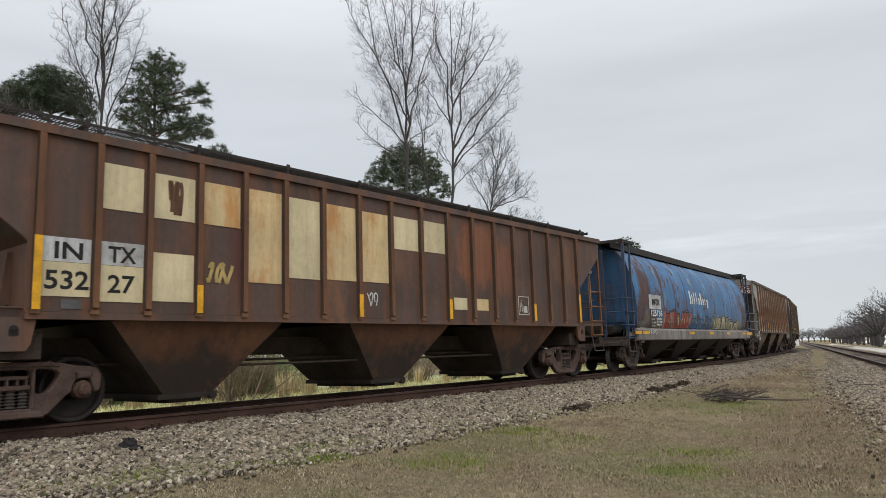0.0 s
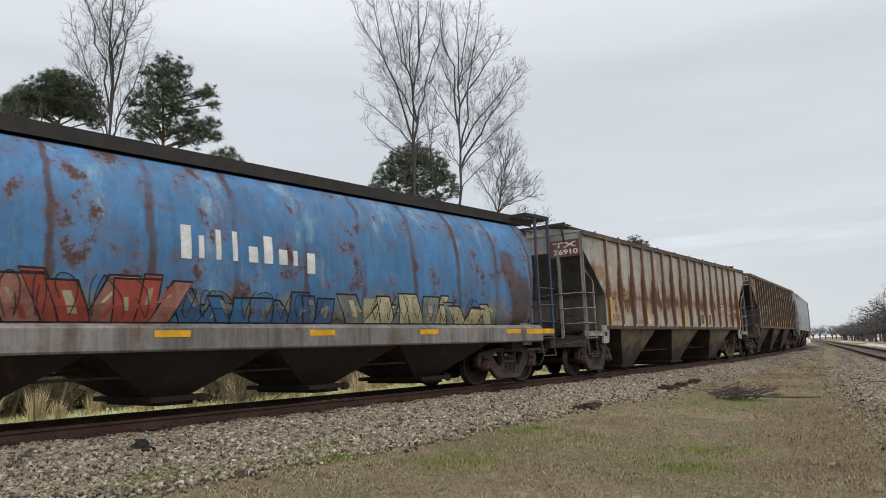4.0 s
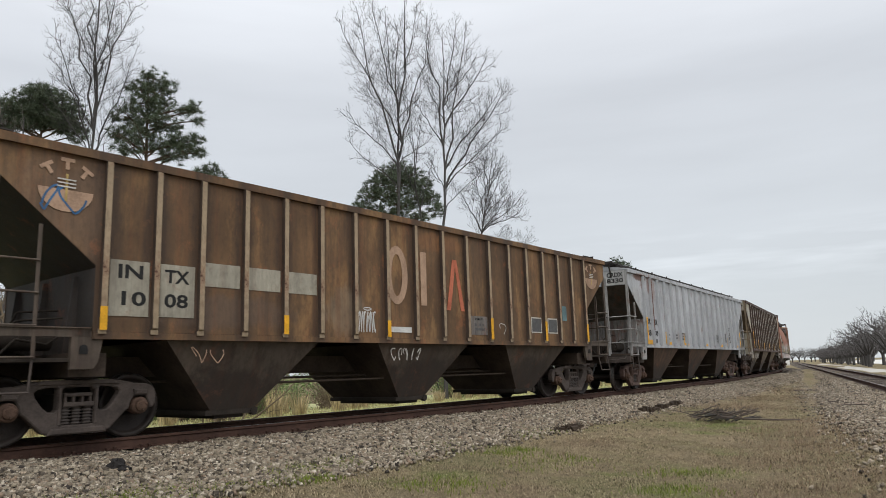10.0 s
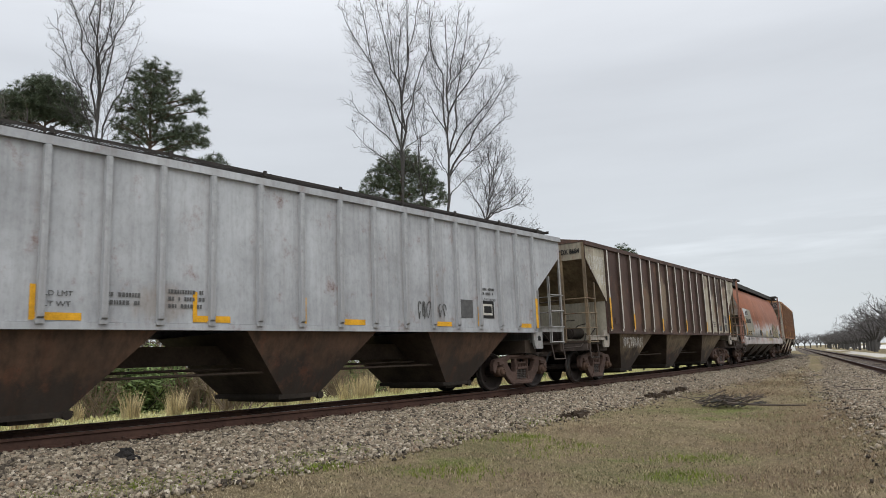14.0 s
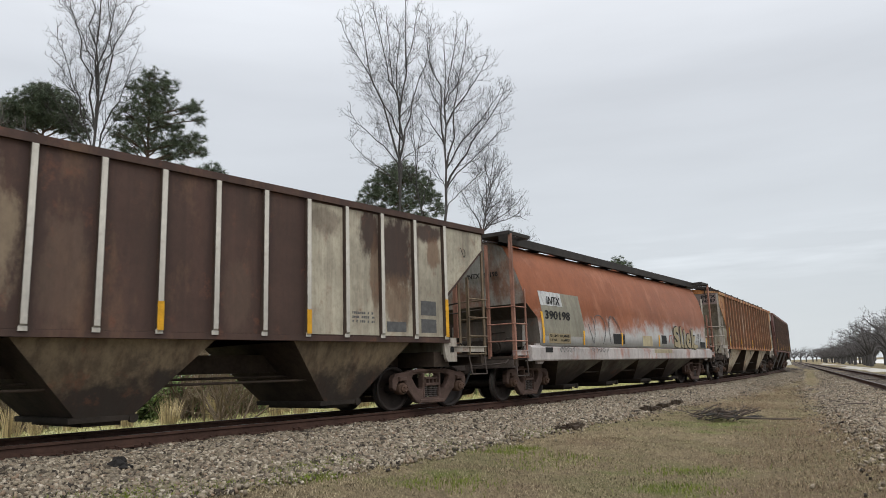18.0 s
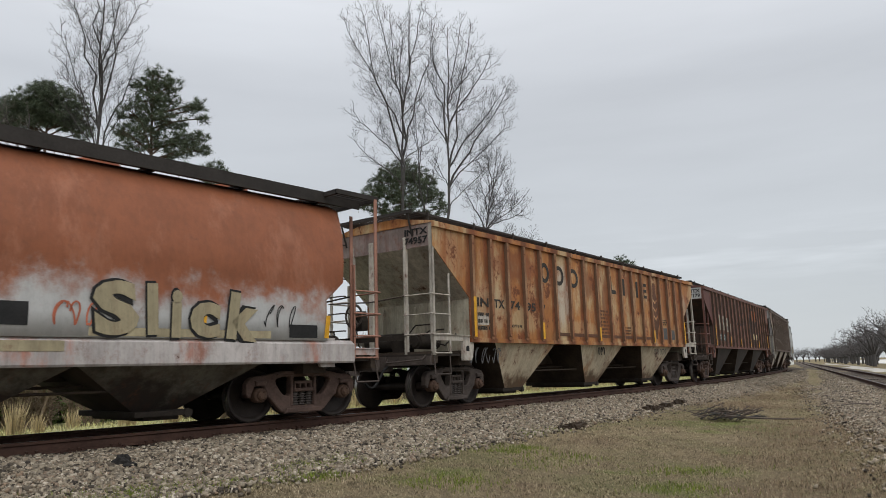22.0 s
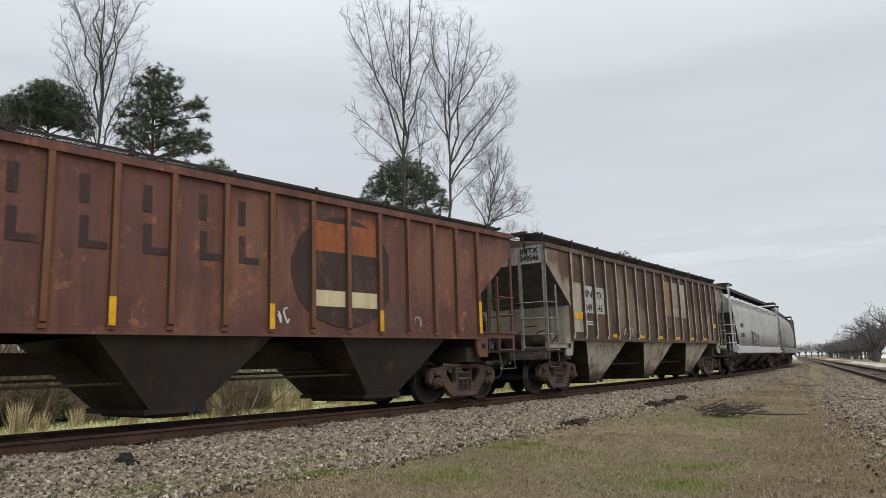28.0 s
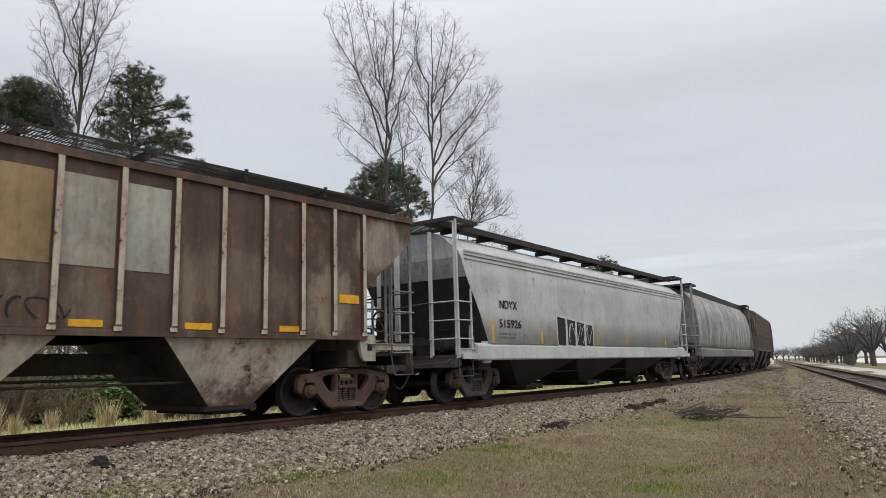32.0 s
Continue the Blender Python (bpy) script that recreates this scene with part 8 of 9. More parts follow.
def pine(label, dist, az, top_el, clumps, seed, r0=0.17, lean=0.0, needle=0.34, dens=1.0, low_el=None):
    """clumps: (azimuth, elevation, radius in metres, flatness) of needle masses; limbs run to each from the trunk."""
    rnd = random.Random(seed)
    base = polar(dist, az)
    tree = thing("pine_tree", label, "tree", "pine trees")
    tree.matrix_basis = Matrix.Translation(base)
    g, c = Geo(), Geo()
    top = sky_point(dist, az + lean, top_el) - base
    pts = limb(g, Vector((0, 0, -0.2)), top, r0, 0.04, rnd, 0.01, 8, 8)
    right = Vector((math.cos(radians(az)), -math.sin(radians(az)), 0))
    deep = Vector((math.sin(radians(az)), math.cos(radians(az)), 0))
    tufts = [tuft_mesh(rnd, 30, needle, 0.012) for _ in range(4)]
    for ca, ce, rad, flat in clumps:
        centre = sky_point(dist, ca, ce) - base
        h = min(max(centre.z - 0.6 - 0.3 * abs((centre - top).length), 1.0), top.z)
        start = Vector((0, 0, 0)).lerp(top, max(0.2, min(0.98, (centre.z - 0.8) / top.z)))
        limb(g, start, centre, 0.055, 0.025, rnd, 0.08, 4, 5)
        for i in range(int(105 * rad * rad * dens) + 8):
            u = Vector((rnd.gauss(0, 1), rnd.gauss(0, 1), rnd.gauss(0, 1))).normalized() * rad * (0.35 + 0.8 * rnd.random() ** 0.6)
            p = centre + right * u.x + deep * u.y + Vector((0, 0, u.z * flat))
            if i % 3 == 0:
                limb(g, centre, p, 0.014, 0.008, rnd, 0.1, 2, 3)
            t = tufts[i % 4]
            k, a = rnd.uniform(0.7, 1.15), rnd.uniform(0, 6.28)
            ca_, sa_ = math.cos(a), math.sin(a)
            c.add([(p.x + k * (x * ca_ - y * sa_), p.y + k * (x * sa_ + y * ca_), p.z + k * z) for x, y, z in t.v], t.f)
    for i in range(14):                                                      # dead limbs low on the trunk
        t = rnd.uniform(0.35, 0.8)
        p = Vector((0, 0, -0.2)).lerp(top, t)
        q = p + Vector((rnd.uniform(-1, 1), rnd.uniform(-1, 1), rnd.uniform(0.1, 0.7))) * 1.6
        twigs(g, limb(g, p, q, 0.03, 0.01, rnd, 0.1, 3, 4), 0.7, 0.008, rnd, 0, every=0.3)
    part("trunk", g, M_PINEBARK, tree, "slender brown pine trunk and limbs")
    part("crown", c, M_NEEDLE, tree, "dark green clumps of needles")
    return tree


limbed_tree("tall leafless tree with upright limbs behind the train", 34, -3.2, [(0, -1.7, 30.0, 1), (15.4, -5.9, 29.0, 1.5), (16.0, -2.5, 27.5, 1.3), (16.5, -6.7, 20.8, 0.8), (18.2, -6.9, 25.2, 1.0), (18.8, 0.5, 27.0, 1.0), (16.2, 0.2, 19.4, 0.7), (20.5, -4.4, 29.0, 0.9), (21.0, -3.4, 28.0, 0.8), (15.2, -6.5, 18.4, 0.6), (19.5, -0.4, 22.4, 0.7), (23.0, -0.6, 29.0, 0.8)], 41)
limbed_tree("tall leafless tree with spreading limbs behind the train", 35, 0.9, [(0, 1.6, 27.0, 1), (18.0, 0.2, 28.0, 1.2), (19.0, 5.2, 24.3, 1.2), (17.0, 3.4, 26.2, 1.2), (15.2, 6.7, 22.8, 1.5), (16.6, 6.1, 21.6, 1.1), (17.8, -1.0, 21.6, 0.8), (19.6, -0.5, 24.2, 0.8), (20.4, 4.4, 25.2, 0.9), (14.6, 6.1, 19.0, 0.8), (13.6, 5.0, 16.9, 0.6), (14.8, 0.0, 17.2, 0.5), (21.0, 2.8, 27.0, 0.8)], 42)
limbed_tree("slim leafless sapling between two tall trees", 36, 0.2, [(0, -1.4, 21.4, 1), (14.0, -2.4, 17.6, 0.6), (15.5, -0.6, 20.6, 0.6), (13.0, 0.6, 18.0, 0.6), (17.0, -2.0, 20.4, 0.5)], 43, 0.055, spray=1.2)
limbed_tree("small leafless tree with arching side limbs", 37, 1.7, [(0, 5.4, 17.6, 1), (12.4, 6.1, 16.1, 0.8), (11.4, 6.2, 13.6, 0.8), (10.6, 7.2, 12.0, 0.8), (10.0, 8.2, 10.7, 0.8), (11.2, 4.8, 13.4, 0.7), (13.0, 4.6, 17.0, 0.6), (9.8, 6.6, 10.8, 0.7), (10.8, 2.7, 14.4, 0.9), (12.0, 6.6, 14.8, 0.7), (11.0, 7.2, 13.0, 0.7), (13.8, 5.8, 17.0, 0.6), (12.6, 3.8, 15.4, 0.6), (10.2, 4.6, 12.0, 0.7), (14.4, 4.2, 17.8, 0.5)], 44, 0.075, spray=1.7, every=0.36)
limbed_tree("tall slim leafless tree beside two pines", 36, -25.9, [(0, -26.1, 32.0, 1), (15.5, -29.0, 25.0, 1.0), (16.6, -23.5, 23.6, 1.0), (17.4, -28.6, 28.6, 1.2), (18.8, -24.6, 29.6, 1.1), (19.5, -27.4, 31.0, 1.0), (16.0, -29.2, 20.8, 0.7), (15.6, -24.0, 20.4, 0.6), (18.2, -25.4, 30.5, 1.0), (21.0, -23.6, 26.6, 0.8), (22.0, -28.4, 27.0, 0.7), (17.0, -28.9, 22.8, 0.7)], 47)
pine("umbrella-shaped dark green pine tree", 45, -29.4, 20.0, [(-32.6, 17.2, 0.75, 0.7), (-31.9, 18.0, 0.95, 0.7), (-31.0, 19.0, 1.0, 0.7), (-30.0, 19.7, 1.05, 0.65), (-28.9, 19.8, 1.05, 0.65), (-28.0, 19.3, 0.95, 0.7), (-27.3, 18.5, 0.8, 0.8), (-30.4, 18.6, 1.0, 0.6), (-29.3, 18.7, 1.0, 0.6), (-28.4, 18.4, 0.9, 0.6), (-33.2, 16.4, 0.6, 0.7), (-27.1, 17.6, 0.6, 0.8), (-31.2, 17.9, 0.7, 0.6), (-32.4, 18.2, 0.7, 0.6), (-31.6, 18.9, 0.7, 0.6), (-29.6, 20.2, 0.8, 0.6), (-28.2, 18.0, 0.7, 0.6), (-30.2, 17.9, 0.7, 0.5)], 51, 0.2, dens=1.35)
pine("tall dark green pine tree with ragged side limbs", 36, -22.4, 22.4,
     [(-22.0, 22.2, 0.62, 0.8), (-21.0, 21.7, 0.5, 0.8), (-23.0, 21.5, 0.62, 0.7), (-21.8, 21.0, 0.75, 0.7), (-22.9, 20.3, 0.8, 0.7), (-21.2, 20.2, 0.7, 0.7), (-23.6, 19.3, 0.75, 0.7), (-22.2, 19.2, 0.9, 0.7), (-20.8, 19.0, 0.65, 0.6),
      (-18.8, 20.5, 0.42, 0.7), (-19.4, 20.1, 0.45, 0.6), (-18.6, 19.5, 0.35, 0.6), (-19.9, 17.9, 0.65, 0.5), (-18.9, 18.0, 0.5, 0.5), (-19.6, 17.2, 0.65, 0.5), (-21.2, 17.6, 0.7, 0.6), (-22.8, 17.9, 0.8, 0.7), (-24.3, 18.0, 0.6, 0.6), (-23.6, 17.0, 0.7, 0.6), (-18.6, 17.1, 0.4, 0.6), (-20.4, 16.6, 0.6, 0.6)], 53, dens=0.9)
pine("young dark green pine tree top", 42, -17.6, 15.9, [(-17.6, 15.8, 0.55, 0.6), (-18.3, 15.4, 0.5, 0.6), (-17.0, 15.3, 0.55, 0.6), (-17.7, 14.4, 0.8, 0.7)], 55, 0.14)
pine("broad dome-shaped dark green pine tree", 52, -2.6, 16.2, [(-2.4, 16.2, 0.9, 0.7), (-3.4, 15.8, 0.95, 0.7), (-1.4, 15.7, 0.9, 0.7), (-4.4, 15.1, 0.9, 0.7), (-0.6, 14.9, 0.9, 0.7), (-5.1, 14.2, 0.8, 0.7), (0.0, 13.9, 0.75, 0.7), (-2.4, 15.0, 1.1, 0.7), (-3.6, 14.2, 1.0, 0.7), (-1.2, 13.9, 1.0, 0.7), (-5.7, 13.3, 0.6, 0.7), (-2.5, 13.2, 1.1, 0.7), (0.5, 12.9, 0.7, 0.7), (-4.5, 13.0, 0.8, 0.7), (-3.4, 12.2, 0.8, 0.7), (-1.0, 12.3, 0.8, 0.7)], 57, 0.2, dens=1.35)
pine("distant dark green pine tree top", 75, 14.8, 8.2, [(14.8, 8.0, 0.75, 0.7), (14.2, 7.6, 0.8, 0.7), (15.4, 7.7, 0.7, 0.7), (14.8, 7.0, 1.0, 0.7)], 59, 0.16)

for k, (az, top, dist) in enumerate(((-33.6, 14.6, 50), (-30.2, 14.0, 54), (-27.0, 14.8, 52), (-24.6, 14.2, 50), (-20.4, 13.6, 52), (-18.0, 12.6, 48), (-36.5, 14.0, 46))):
    rnd = random.Random(300 + k)
    pine("dark green pine tree low in the wood", dist, az, top, [(az + rnd.uniform(-2.2, 2.2) * (1.1 - 0.16 * j), top - 5.6 + 0.75 * j + rnd.uniform(-0.3, 0.3), rnd.uniform(0.7, 1.1), 0.7) for j in range(8)], 310 + k, 0.15, dens=0.7)


def wood_tree(seed, height):
    rnd = random.Random(seed)
    tree = thing("bare_tree", "slender leafless tree in the wood beyond the tracks", "tree", "trees of the wood")
    g, c = Geo(), Geo()
    pts = sweep(Vector((0, 0, -0.2)), Vector((rnd.uniform(-0.8, 0.8), rnd.uniform(-0.8, 0.8), height)), Vector((0, 0, 1)), 0.9, 12, rnd, 0.006)
    rods(g, pts, 0.11, 0.015, 6)
    sprays(c, pts, height * 0.14, 0.014, rnd, 1, 0.4, 0.3)
    for i in range(9):
        k = 3 + i * 8 // 9
        an = rnd.uniform(0, 6.28)
        out = Vector((math.cos(an), math.sin(an), rnd.uniform(0.7, 1.5))).normalized()
        sub = sweep(pts[k], pts[k] + out * height * rnd.uniform(0.18, 0.34), out, 0.4, 6, rnd, 0.015)
        rods(g, sub, 0.04, 0.01, 5)
        sprays(c, sub, height * 0.12, 0.011, rnd, 2, 0.34, 0.1)
    part("trunk", g, M_BARK, tree, "slender grey trunk and limbs")
    part("crown", c, M_WOODTWIG, tree, "fine leafless twigs")
    return tree


kinds = [wood_tree(61, 10.5), wood_tree(62, 9.0), wood_tree(63, 11.5)]
rnd = random.Random(66)
spots = []
for i in range(30):
    az, dist = -54 + 36 * (i + rnd.random()) / 30, rnd.uniform(25, 58)
    spots.append((az, dist, rnd.uniform(0.75, 1.0)))
for i in range(11):
    spots.append((-34 + 14 * (i + rnd.random()) / 11, rnd.uniform(38, 50), rnd.uniform(1.05, 1.32)))
for i in range(12):
    spots.append((-18 + 40 * (i + rnd.random()) / 12, rnd.uniform(46, 62), rnd.uniform(0.45, 0.6)))
for i, (az, dist, k) in enumerate(spots):
    m = Matrix.Translation(polar(dist, az)) @ Matrix.Rotation(rnd.uniform(0, 6.28), 4, 'Z') @ Matrix.Scale(k, 4)
    if i < 3:
        kinds[i].matrix_basis = m
    else:
        ob = copy_thing(kinds[i % 3], Matrix.Identity(4))
        ob.matrix_basis = m


def shrub(seed, green):
    rnd = random.Random(seed)
    ob = thing("shrub", "leafy dark green shrub beyond the tracks" if green else "leafless brown brush beyond the tracks", "shrub", "shrubs beyond the tracks")
    g, c = Geo(), Geo()
    for i in range(14 if green else 22):
        tip = Vector((rnd.gauss(0, 0.7), rnd.gauss(0, 0.6), rnd.uniform(0.8, 1.7)))
        pts = limb(g, Vector((rnd.uniform(-0.3, 0.3), rnd.uniform(-0.3, 0.3), -0.1)), tip, 0.02, 0.006, rnd, 0.1, 3, 4)
        twigs(g, pts, 0.55, 0.006, rnd, 0 if green else 1, 0.6, 0.4, 3, 0.16, 0.2)
        if green:
            for j in range(120):
                p = pts[rnd.randint(1, 3)] + Vector((rnd.gauss(0, 0.2), rnd.gauss(0, 0.2), rnd.gauss(0, 0.16)))
                u, v = Vector((rnd.gauss(0, 1), rnd.gauss(0, 1), rnd.gauss(0, 0.6))).normalized() * 0.055, Vector((rnd.gauss(0, 1), rnd.gauss(0, 1), rnd.gauss(0, 1))).normalized() * 0.022
                c.add([tuple(p - u), tuple(p + v), tuple(p + u), tuple(p - v)], [(0, 1, 2, 3)])
    part("brush", g, M_BRUSH, ob)
    if green:
        part("foliage", c, M_LEAF, ob, "small dark green leaves")
    return ob


def bush(seed):
    rnd = random.Random(seed)
    ob = thing("evergreen_bush", "dense leafy green bush beyond the tracks", "bush", "green bushes")
    g, c = Geo(), Geo()
    for i in range(20):
        tip = Vector((rnd.gauss(0, 0.75), rnd.gauss(0, 0.55), rnd.uniform(0.5, 1.6)))
        pts = limb(g, Vector((rnd.uniform(-0.5, 0.5), rnd.uniform(-0.3, 0.3), -0.1)), tip, 0.02, 0.006, rnd, 0.1, 3, 4)
        for j in range(190):
            p = pts[rnd.randint(1, 3)] + Vector((rnd.gauss(0, 0.24), rnd.gauss(0, 0.24), rnd.gauss(-0.05, 0.2)))
            p.z = max(0.05, p.z)
            u = Vector((rnd.gauss(0, 1), rnd.gauss(0, 1), rnd.gauss(-0.2, 0.6))).normalized()
            v = u.orthogonal().normalized() * 0.028
            c.add([tuple(p - u * 0.07), tuple(p + v), tuple(p + u * 0.07), tuple(p - v)], [(0, 1, 2, 3)])
    part("stems", g, M_TWIG, ob)
    part("foliage", c, M_LEAF, ob, "dense small green leaves")
    return ob


B_KINDS = [bush(171), bush(172)]
for i, (x, y, k) in enumerate(((-10.6, 24.6, 1.25), (-9.2, 25.3, 1.2), (-7.9, 26.4, 1.15), (-11.9, 24.2, 1.3), (-6.9, 27.6, 0.9), (-13.2, 23.6, 1.2), (-4.8, 38.5, 1.3), (-14.6, 22.6, 1.3), (-2.4, 42.5, 1.2), (-16.2, 21.8, 1.2))):
    ob = B_KINDS[i] if i < 2 else copy_thing(B_KINDS[i % 2], Matrix.Identity(4))
    ob.matrix_basis = Matrix.Translation((x, y, float(ground_z([(x, y)])[0]))) @ Matrix.Rotation(i * 1.7, 4, 'Z') @ Matrix.Scale(k, 4)


def reed(seed):
    rnd = random.Random(seed)
    ob = thing("reed_tuft", "tuft of dry straw-coloured broom grass", "grass tuft", "dry grass tufts")
    g = Geo()
    for i in range(150):
        a, r = rnd.uniform(0, 6.28), rnd.random() * 0.22
        b = Vector((r * math.cos(a), r * math.sin(a), -0.05))
        h = rnd.uniform(0.5, 1.15)
        o = Vector((math.cos(a), math.sin(a), 0)) * rnd.uniform(0.02, 0.32)
        s = Vector((-math.sin(a + 1), math.cos(a + 1), 0)) * 0.008
        m = b + Vector((0, 0, h * 0.6)) + o * 0.4
        e = b + Vector((0, 0, h)) + o
        g.add([tuple(b - s), tuple(b + s), tuple(m + s), tuple(m - s), tuple(e)], [(0, 1, 2, 3), (3, 2, 4)])
    part("straw", g, M_REED, ob)
    return ob


S_KINDS = [shrub(71, True), shrub(72, False), shrub(73, True), shrub(74, False)]
R_KINDS = [reed(75), reed(76)]
rnd = random.Random(78)
for i in range(64):
    s = 1.0 + i * 0.85 + rnd.uniform(-0.4, 0.4)
    w = -rnd.uniform(9.8, 13.5)
    p = track(s, w)
    k = rnd.choice((0, 1, 1, 2, 3, 3)) if i > 3 else i
    ob = S_KINDS[k] if i < 4 else copy_thing(S_KINDS[k], Matrix.Identity(4))
    ob.matrix_basis = Matrix.Translation((p.x, p.y, 0.1)) @ Matrix.Rotation(rnd.uniform(0, 6), 4, 'Z') @ Matrix.Scale(rnd.uniform(0.7, 1.25), 4)
for i in range(14):                                                       # taller brush before the wood
    p = polar(rnd.uniform(22, 30), -50 + i * 2.6 + rnd.uniform(-0.4, 0.4))
    ob = copy_thing(S_KINDS[1 + 2 * (i % 2)], Matrix.Identity(4))
    ob.matrix_basis = Matrix.Translation((p.x, p.y, 0.05)) @ Matrix.Rotation(rnd.uniform(0, 6), 4, 'Z') @ Matrix.Scale(rnd.uniform(1.4, 2.6), 4)
for i in range(46):
    s = 1.5 + i * 1.0 + rnd.uniform(-0.5, 0.5)
    p = track(s, -rnd.uniform(7.8, 10.2))
    ob = R_KINDS[i] if i < 2 else copy_thing(R_KINDS[i % 2], Matrix.Identity(4))
    ob.matrix_basis = Matrix.Translation((p.x, p.y, 0.12)) @ Matrix.Rotation(rnd.uniform(0, 6), 4, 'Z') @ Matrix.Scale(rnd.uniform(0.6, 1.1), 4)


# ---------------------------------------------------------------- the far row of spreading trees beyond the second track
def spreading_tree(seed):
    rnd = random.Random(seed)
    tree = thing("spreading_tree", "broad leafless grey tree in a row beyond the tracks", "tree", "row of trees")
    g, c = Geo(), Geo()
    limb(g, Vector((0, 0, -0.2)), Vector((0, 0, 2.4)), 0.42, 0.34, rnd, 0.02, 3, 8)
    for i in range(10):
        a = i * 0.628 + rnd.uniform(-0.3, 0.3)
        e = Vector((math.cos(a) * rnd.uniform(3.4, 6.2), math.sin(a) * rnd.uniform(3.4, 6.2), rnd.uniform(4.4, 9.0)))
        m = Vector((0, 0, 2.2)).lerp(e, 0.5) + Vector((0, 0, 0.9))
        p = limb(g, Vector((0, 0, rnd.uniform(1.9, 2.5))), m, 0.17, 0.10, rnd, 0.05, 3, 5) + limb(g, m, e, 0.10, 0.03, rnd, 0.06, 3, 5)[1:]
        twigs(c, p, 3.2, 0.045, rnd, 2, 0.66, 0.3, 3, 0.62, 0.18)
    part("trunk", g, M_BARK, tree, "dark grey trunk and limbs")
    part("crown", c, M_FARTWIG, tree, "dense leafless twigs")
    return tree


F_KINDS = [spreading_tree(81), spreading_tree(82)]
rnd = random.Random(83)
for i in range(44):
    a = 122 + i * 7.4 + rnd.uniform(-1.5, 1.5)
    p = on_two(a, 9.6 + rnd.uniform(-0.8, 0.8) + (3.0 if i % 2 else 0) + max(0, a - 300) * 0.03)
    ob = F_KINDS[i] if i < 2 else copy_thing(F_KINDS[i % 2], Matrix.Identity(4))
    k = rnd.uniform(0.9, 1.08) * float(np.interp(a, [122, 150, 200, 300], [1.0, 0.85, 0.66, 0.62]))
    ob.matrix_basis = Matrix.Translation((p.x, p.y, 0)) @ Matrix.Rotation(rnd.uniform(0, 6), 4, 'Z') @ Matrix.Scale(k, 4)
for i in range(40):                                                       # the thicket behind the row
    a = 300 + i * 3.6
    p = on_two(a, 15 + rnd.uniform(0, 9) + (a - 170) * 0.02)
    ob = copy_thing(F_KINDS[i % 2], Matrix.Identity(4))
    ob.matrix_basis = Matrix.Translation((p.x, p.y, 0)) @ Matrix.Rotation(rnd.uniform(0, 6), 4, 'Z') @ Matrix.Scale(rnd.uniform(0.5, 0.72), 4)
for i in range(36):                                                       # where the line of trees closes the view
    p = on_two(450 + rnd.uniform(-15, 60), -70 + i * 3.2)
    ob = copy_thing(F_KINDS[i % 2], Matrix.Identity(4))
    ob.matrix_basis = Matrix.Translation((p.x, p.y, 0)) @ Matrix.Rotation(rnd.uniform(0, 6), 4, 'Z') @ Matrix.Scale(rnd.uniform(0.75, 1.0), 4)


def signal_hut(x, y):
    hut = thing("signal_hut", "small white equipment hut beside the far track", "hut")
    hut.matrix_basis = pose(x, y, float(ground_z([(x, y)])[0]), 0, 0, 62)
    g = Geo()
    g.box(-0.9, 0.9, -0.8, 0.8, 0.15, 2.15)
    part("wall", g, plain("white_sheet_metal", (0.72, 0.72, 0.70), 0.1, 1.0, 0.5, 0.05), hut)
    g = Geo()
    g.prism_x([(-0.95, 2.15), (0.95, 2.15), (0.95, 2.22), (0.0, 2.42), (-0.95, 2.22)], -1.0, 1.0)
    part("roof", g, plain("grey_roof_sheet", (0.40, 0.40, 0.40), 0.1, 1.0, 0.6, 0.05), hut)
    g = Geo()
    g.box(-0.8, 0.8, -0.7, 0.7, -0.2, 0.15)
    part("footing", g, M_LOT, hut)
    g = Geo()
    g.box(-0.4, 0.4, -0.83, -0.80, 0.25, 1.95)
    part("door", g, plain("pale_grey_door", (0.60, 0.60, 0.60), 0.1, 1.0, 0.5, 0.05), hut)


signal_hut(88.4, 179.4)

# ---------------------------------------------------------------- litter on the ground
M_CLOD = plain("dark_clod", (0.05, 0.036, 0.025), 0.4, 6.0, 0.95, 0.8, distance=0.04)
M_ROCK = plain("black_lump", (0.018, 0.016, 0.015), 0.4, 9.0, 0.7, 0.8, distance=0.03)
M_STICK = plain("weathered_stick", (0.10, 0.08, 0.068), 0.3, 6.0, 0.9, 0.3)


def lump(name, label, category, x, y, sx, sy, sz, material, seed, turn=0.0):
    rnd = random.Random(seed)
    g = Geo()
    n, m = 12, 7
    vs, fs = [], []
    for i in range(m + 1):
        a = math.pi * i / m
        for j in range(n):
            b = 2 * math.pi * j / n
            k = 1 + rnd.uniform(-0.28, 0.28)
            vs.append((sx * k * math.sin(a) * math.cos(b), sy * k * math.sin(a) * math.sin(b), sz * (0.35 + k * math.cos(a))))
    for i in range(m):
        fs += [(i * n + j, (i + 1) * n + j, (i + 1) * n + (j + 1) % n, i * n + (j + 1) % n) for j in range(n)]
    g.add(vs, fs)
    ob = thing(name, label, category, "", "", g, material)
    ob.matrix_basis = pose(x, y, float(ground_z([(x, y)])[0]) + 0.01, 0, 0, turn)
    return ob


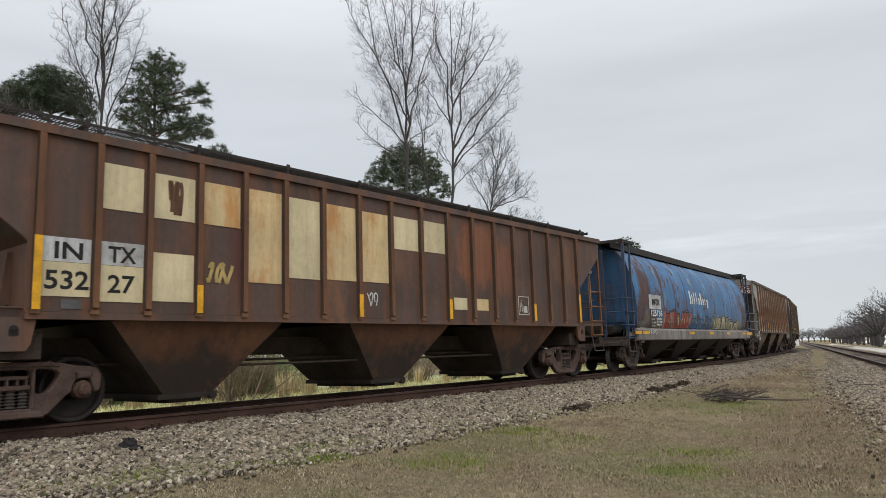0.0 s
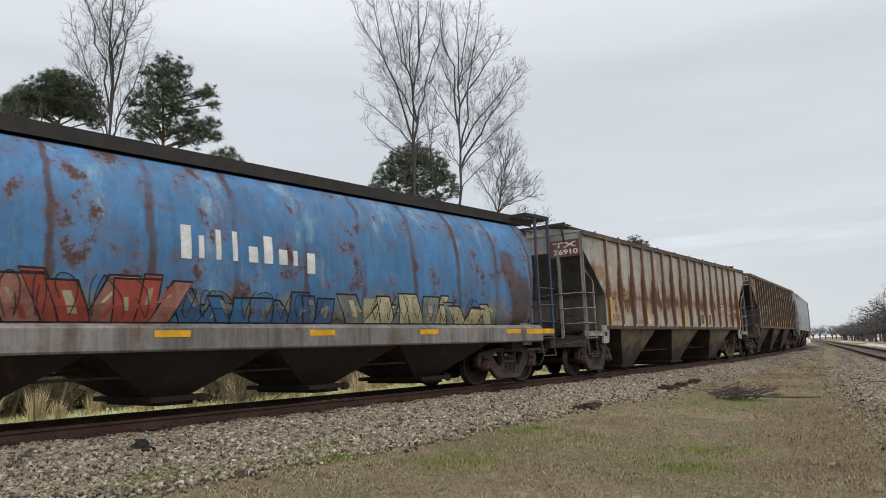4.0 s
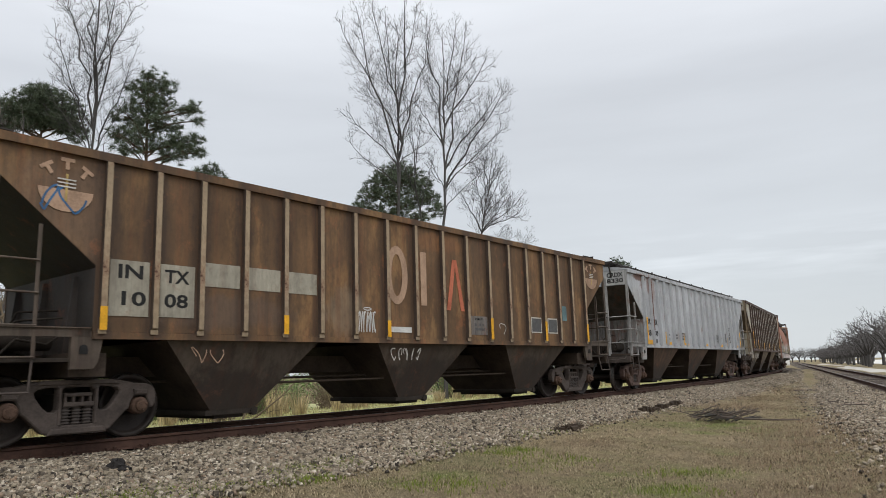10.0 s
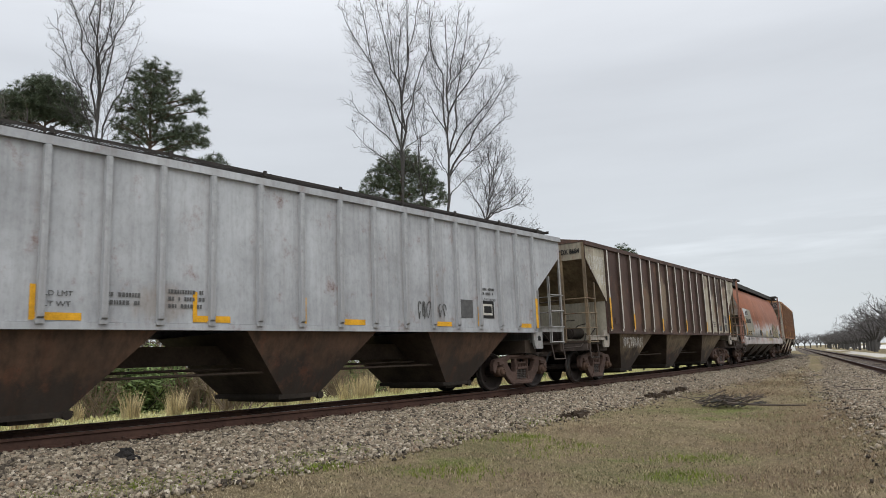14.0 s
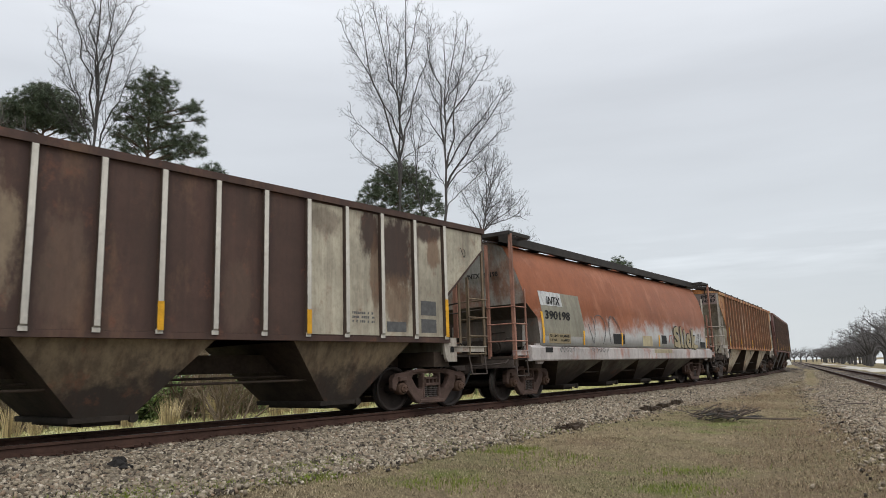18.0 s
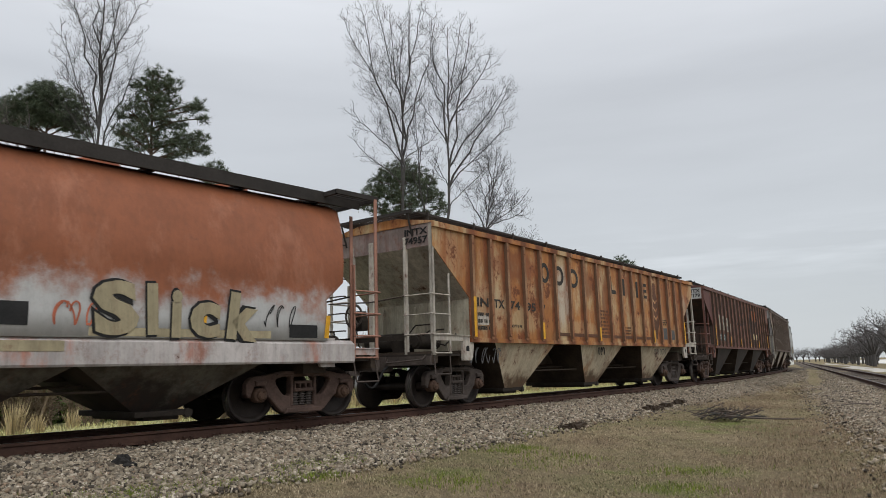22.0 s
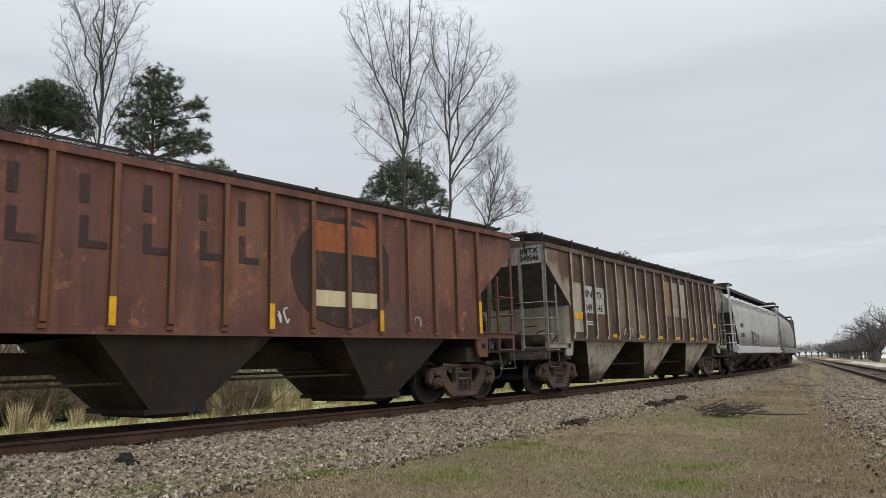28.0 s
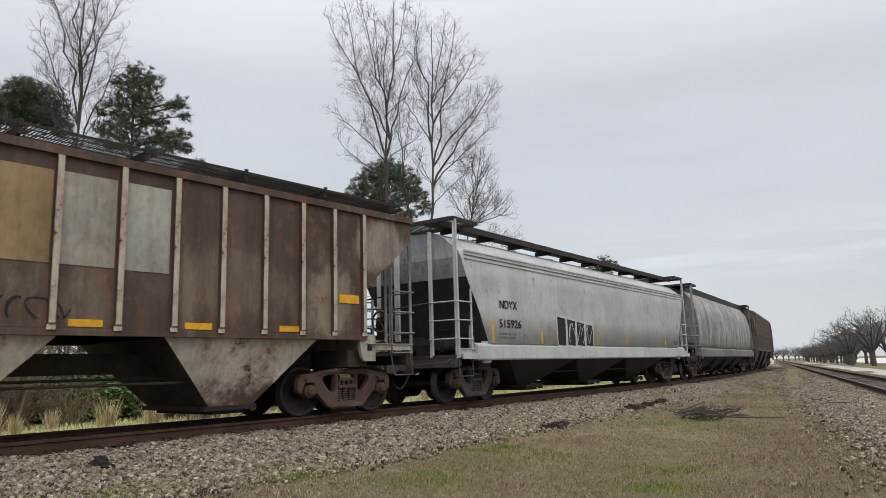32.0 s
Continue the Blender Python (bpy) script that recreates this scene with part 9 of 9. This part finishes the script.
lump("rock", "black angular lump lying on the ballast", "rock", -3.93, 9.08, 0.11, 0.085, 0.085, M_ROCK, 91)
lump("rock", "small dark stone beside the black lump", "rock", -3.80, 9.00, 0.09, 0.06, 0.05, M_ROCK, 92)
def clod(x, y, a, b, turn, seed):
    rnd = random.Random(seed)
    ob = thing("dirt_clod", "dark matted clod of earth at the grass edge", "clod", "clods of earth")
    ob.matrix_basis = pose(x, y, float(ground_z([(x, y)])[0]), 0, 0, turn)
    g = Geo()
    for k in range(26):
        c = Vector((rnd.gauss(0, a * 0.5), rnd.gauss(0, b * 0.5), rnd.uniform(-0.01, 0.09) * (0.6 + a)))
        r = rnd.uniform(0.03, 0.085) * (0.5 + a)
        vs = [tuple(c + Vector((r * rnd.uniform(0.6, 1.4) * sx, r * rnd.uniform(0.6, 1.4) * sy, r * rnd.uniform(0.5, 1.2) * sz))) for sz in (-1, 1) for sy in (-1, 1) for sx in (-1, 1)]
        g.add(vs, [(0, 2, 3, 1), (4, 5, 7, 6), (0, 1, 5, 4), (1, 3, 7, 5), (3, 2, 6, 7), (2, 0, 4, 6)])
    for k in range(40):
        p = Vector((rnd.gauss(0, a * 0.6), rnd.gauss(0, b * 0.6), 0.03))
        g.rod(p, p + Vector((rnd.gauss(0, 0.06), rnd.gauss(0, 0.06), rnd.uniform(0.03, 0.14))), 0.006, 3, 0.003, False)
    tagged(part("earth", g, M_CLOD, ob), "", "", "", "stuff")
    return ob


for i, (x, y, a, b, t) in enumerate(((5.6, 19.2, 0.36, 0.14, 40), (6.3, 20.2, 0.30, 0.12, 45), (7.0, 21.2, 0.25, 0.10, 45), (2.85, 15.1, 0.28, 0.12, 35), (2.5, 14.8, 0.12, 0.07, 10))):
    clod(x, y, a, b, t, 100 + i)


def branch_pile(x, y):
    rnd = random.Random(97)
    pile = thing("brush_pile", "pile of grey broken branches lying on the grass", "brush pile")
    z0 = float(ground_z([(x, y)])[0])
    pile.matrix_basis = Matrix.Translation((x, y, z0)) @ Matrix.Rotation(radians(-25), 4, 'Z')
    for i in range(54):
        g = Geo()
        a = Vector((rnd.uniform(-0.75, 0.35), rnd.gauss(0, 0.18), rnd.uniform(0.02, 0.20)))
        ln = rnd.uniform(0.22, 0.5)
        an = rnd.gauss(0.0, 0.5) + (math.pi if rnd.random() < 0.4 else 0)
        e = a + Vector((math.cos(an) * ln, math.sin(an) * ln, rnd.uniform(-0.02, 0.20)))
        r = rnd.uniform(0.012, 0.024)
        twigs(g, limb(g, a, e, r, r * 0.4, rnd, 0.1, 4, 5), 0.20, 0.007, rnd, 1, 0.6, 0.15, 3, 0.12, 0.2)
        tagged(part("branch", g, M_STICK if i % 3 else M_BARK, pile), "", "", "", "stuff")
    g = Geo()
    limb(g, Vector((-0.2, -0.15, 0.12)), Vector((1.5, -0.25, 0.06)), 0.032, 0.012, rnd, 0.05, 6, 6)
    part("branch", g, M_STICK, pile, "long bare pale branch")
    return pile


branch_pile(6.75, 16.75)
rnd = random.Random(99)
for i in range(16):
    a, w = rnd.uniform(20, 60), -rnd.uniform(1.6, 3.6)
    q = on_two(a, w)
    ob = thing("stick", "dark broken stick lying on the gravel", "stick", "sticks on the gravel")
    g = Geo()
    ln, t = rnd.uniform(0.3, 0.9), rnd.uniform(0, 6.28)
    limb(g, Vector((0, 0, 0.02)), Vector((ln * math.cos(t), ln * math.sin(t), 0.03)), 0.018, 0.008, rnd, 0.1, 4, 5)
    part("stem", g, M_STICK, ob)
    ob.matrix_basis = Matrix.Translation((q.x, q.y, float(ground_z([(q.x, q.y)])[0]) + 0.03))


# ---------------------------------------------------------------- what moves
def travelled(t):
    return SPEED * (t - 16) + SLOWING * (t - 16) ** 2 / 2


def motions():
    for car, s0, lift in CARS:
        walk(car, [(float(t), on_track(s0 - travelled(t), 14.0, lift)) for t in range(0, 33)])
    steps = [i * 0.1 for i in range(321)]
    turns = [Matrix.Rotation(-(travelled(t) / 0.457), 4, 'Y') for t in steps]
    for ws, x in WHEELS:
        base = Matrix.Translation((x, 0, 0.457))
        walk(ws, [(t, base @ m) for t, m in zip(steps, turns)])


motions()
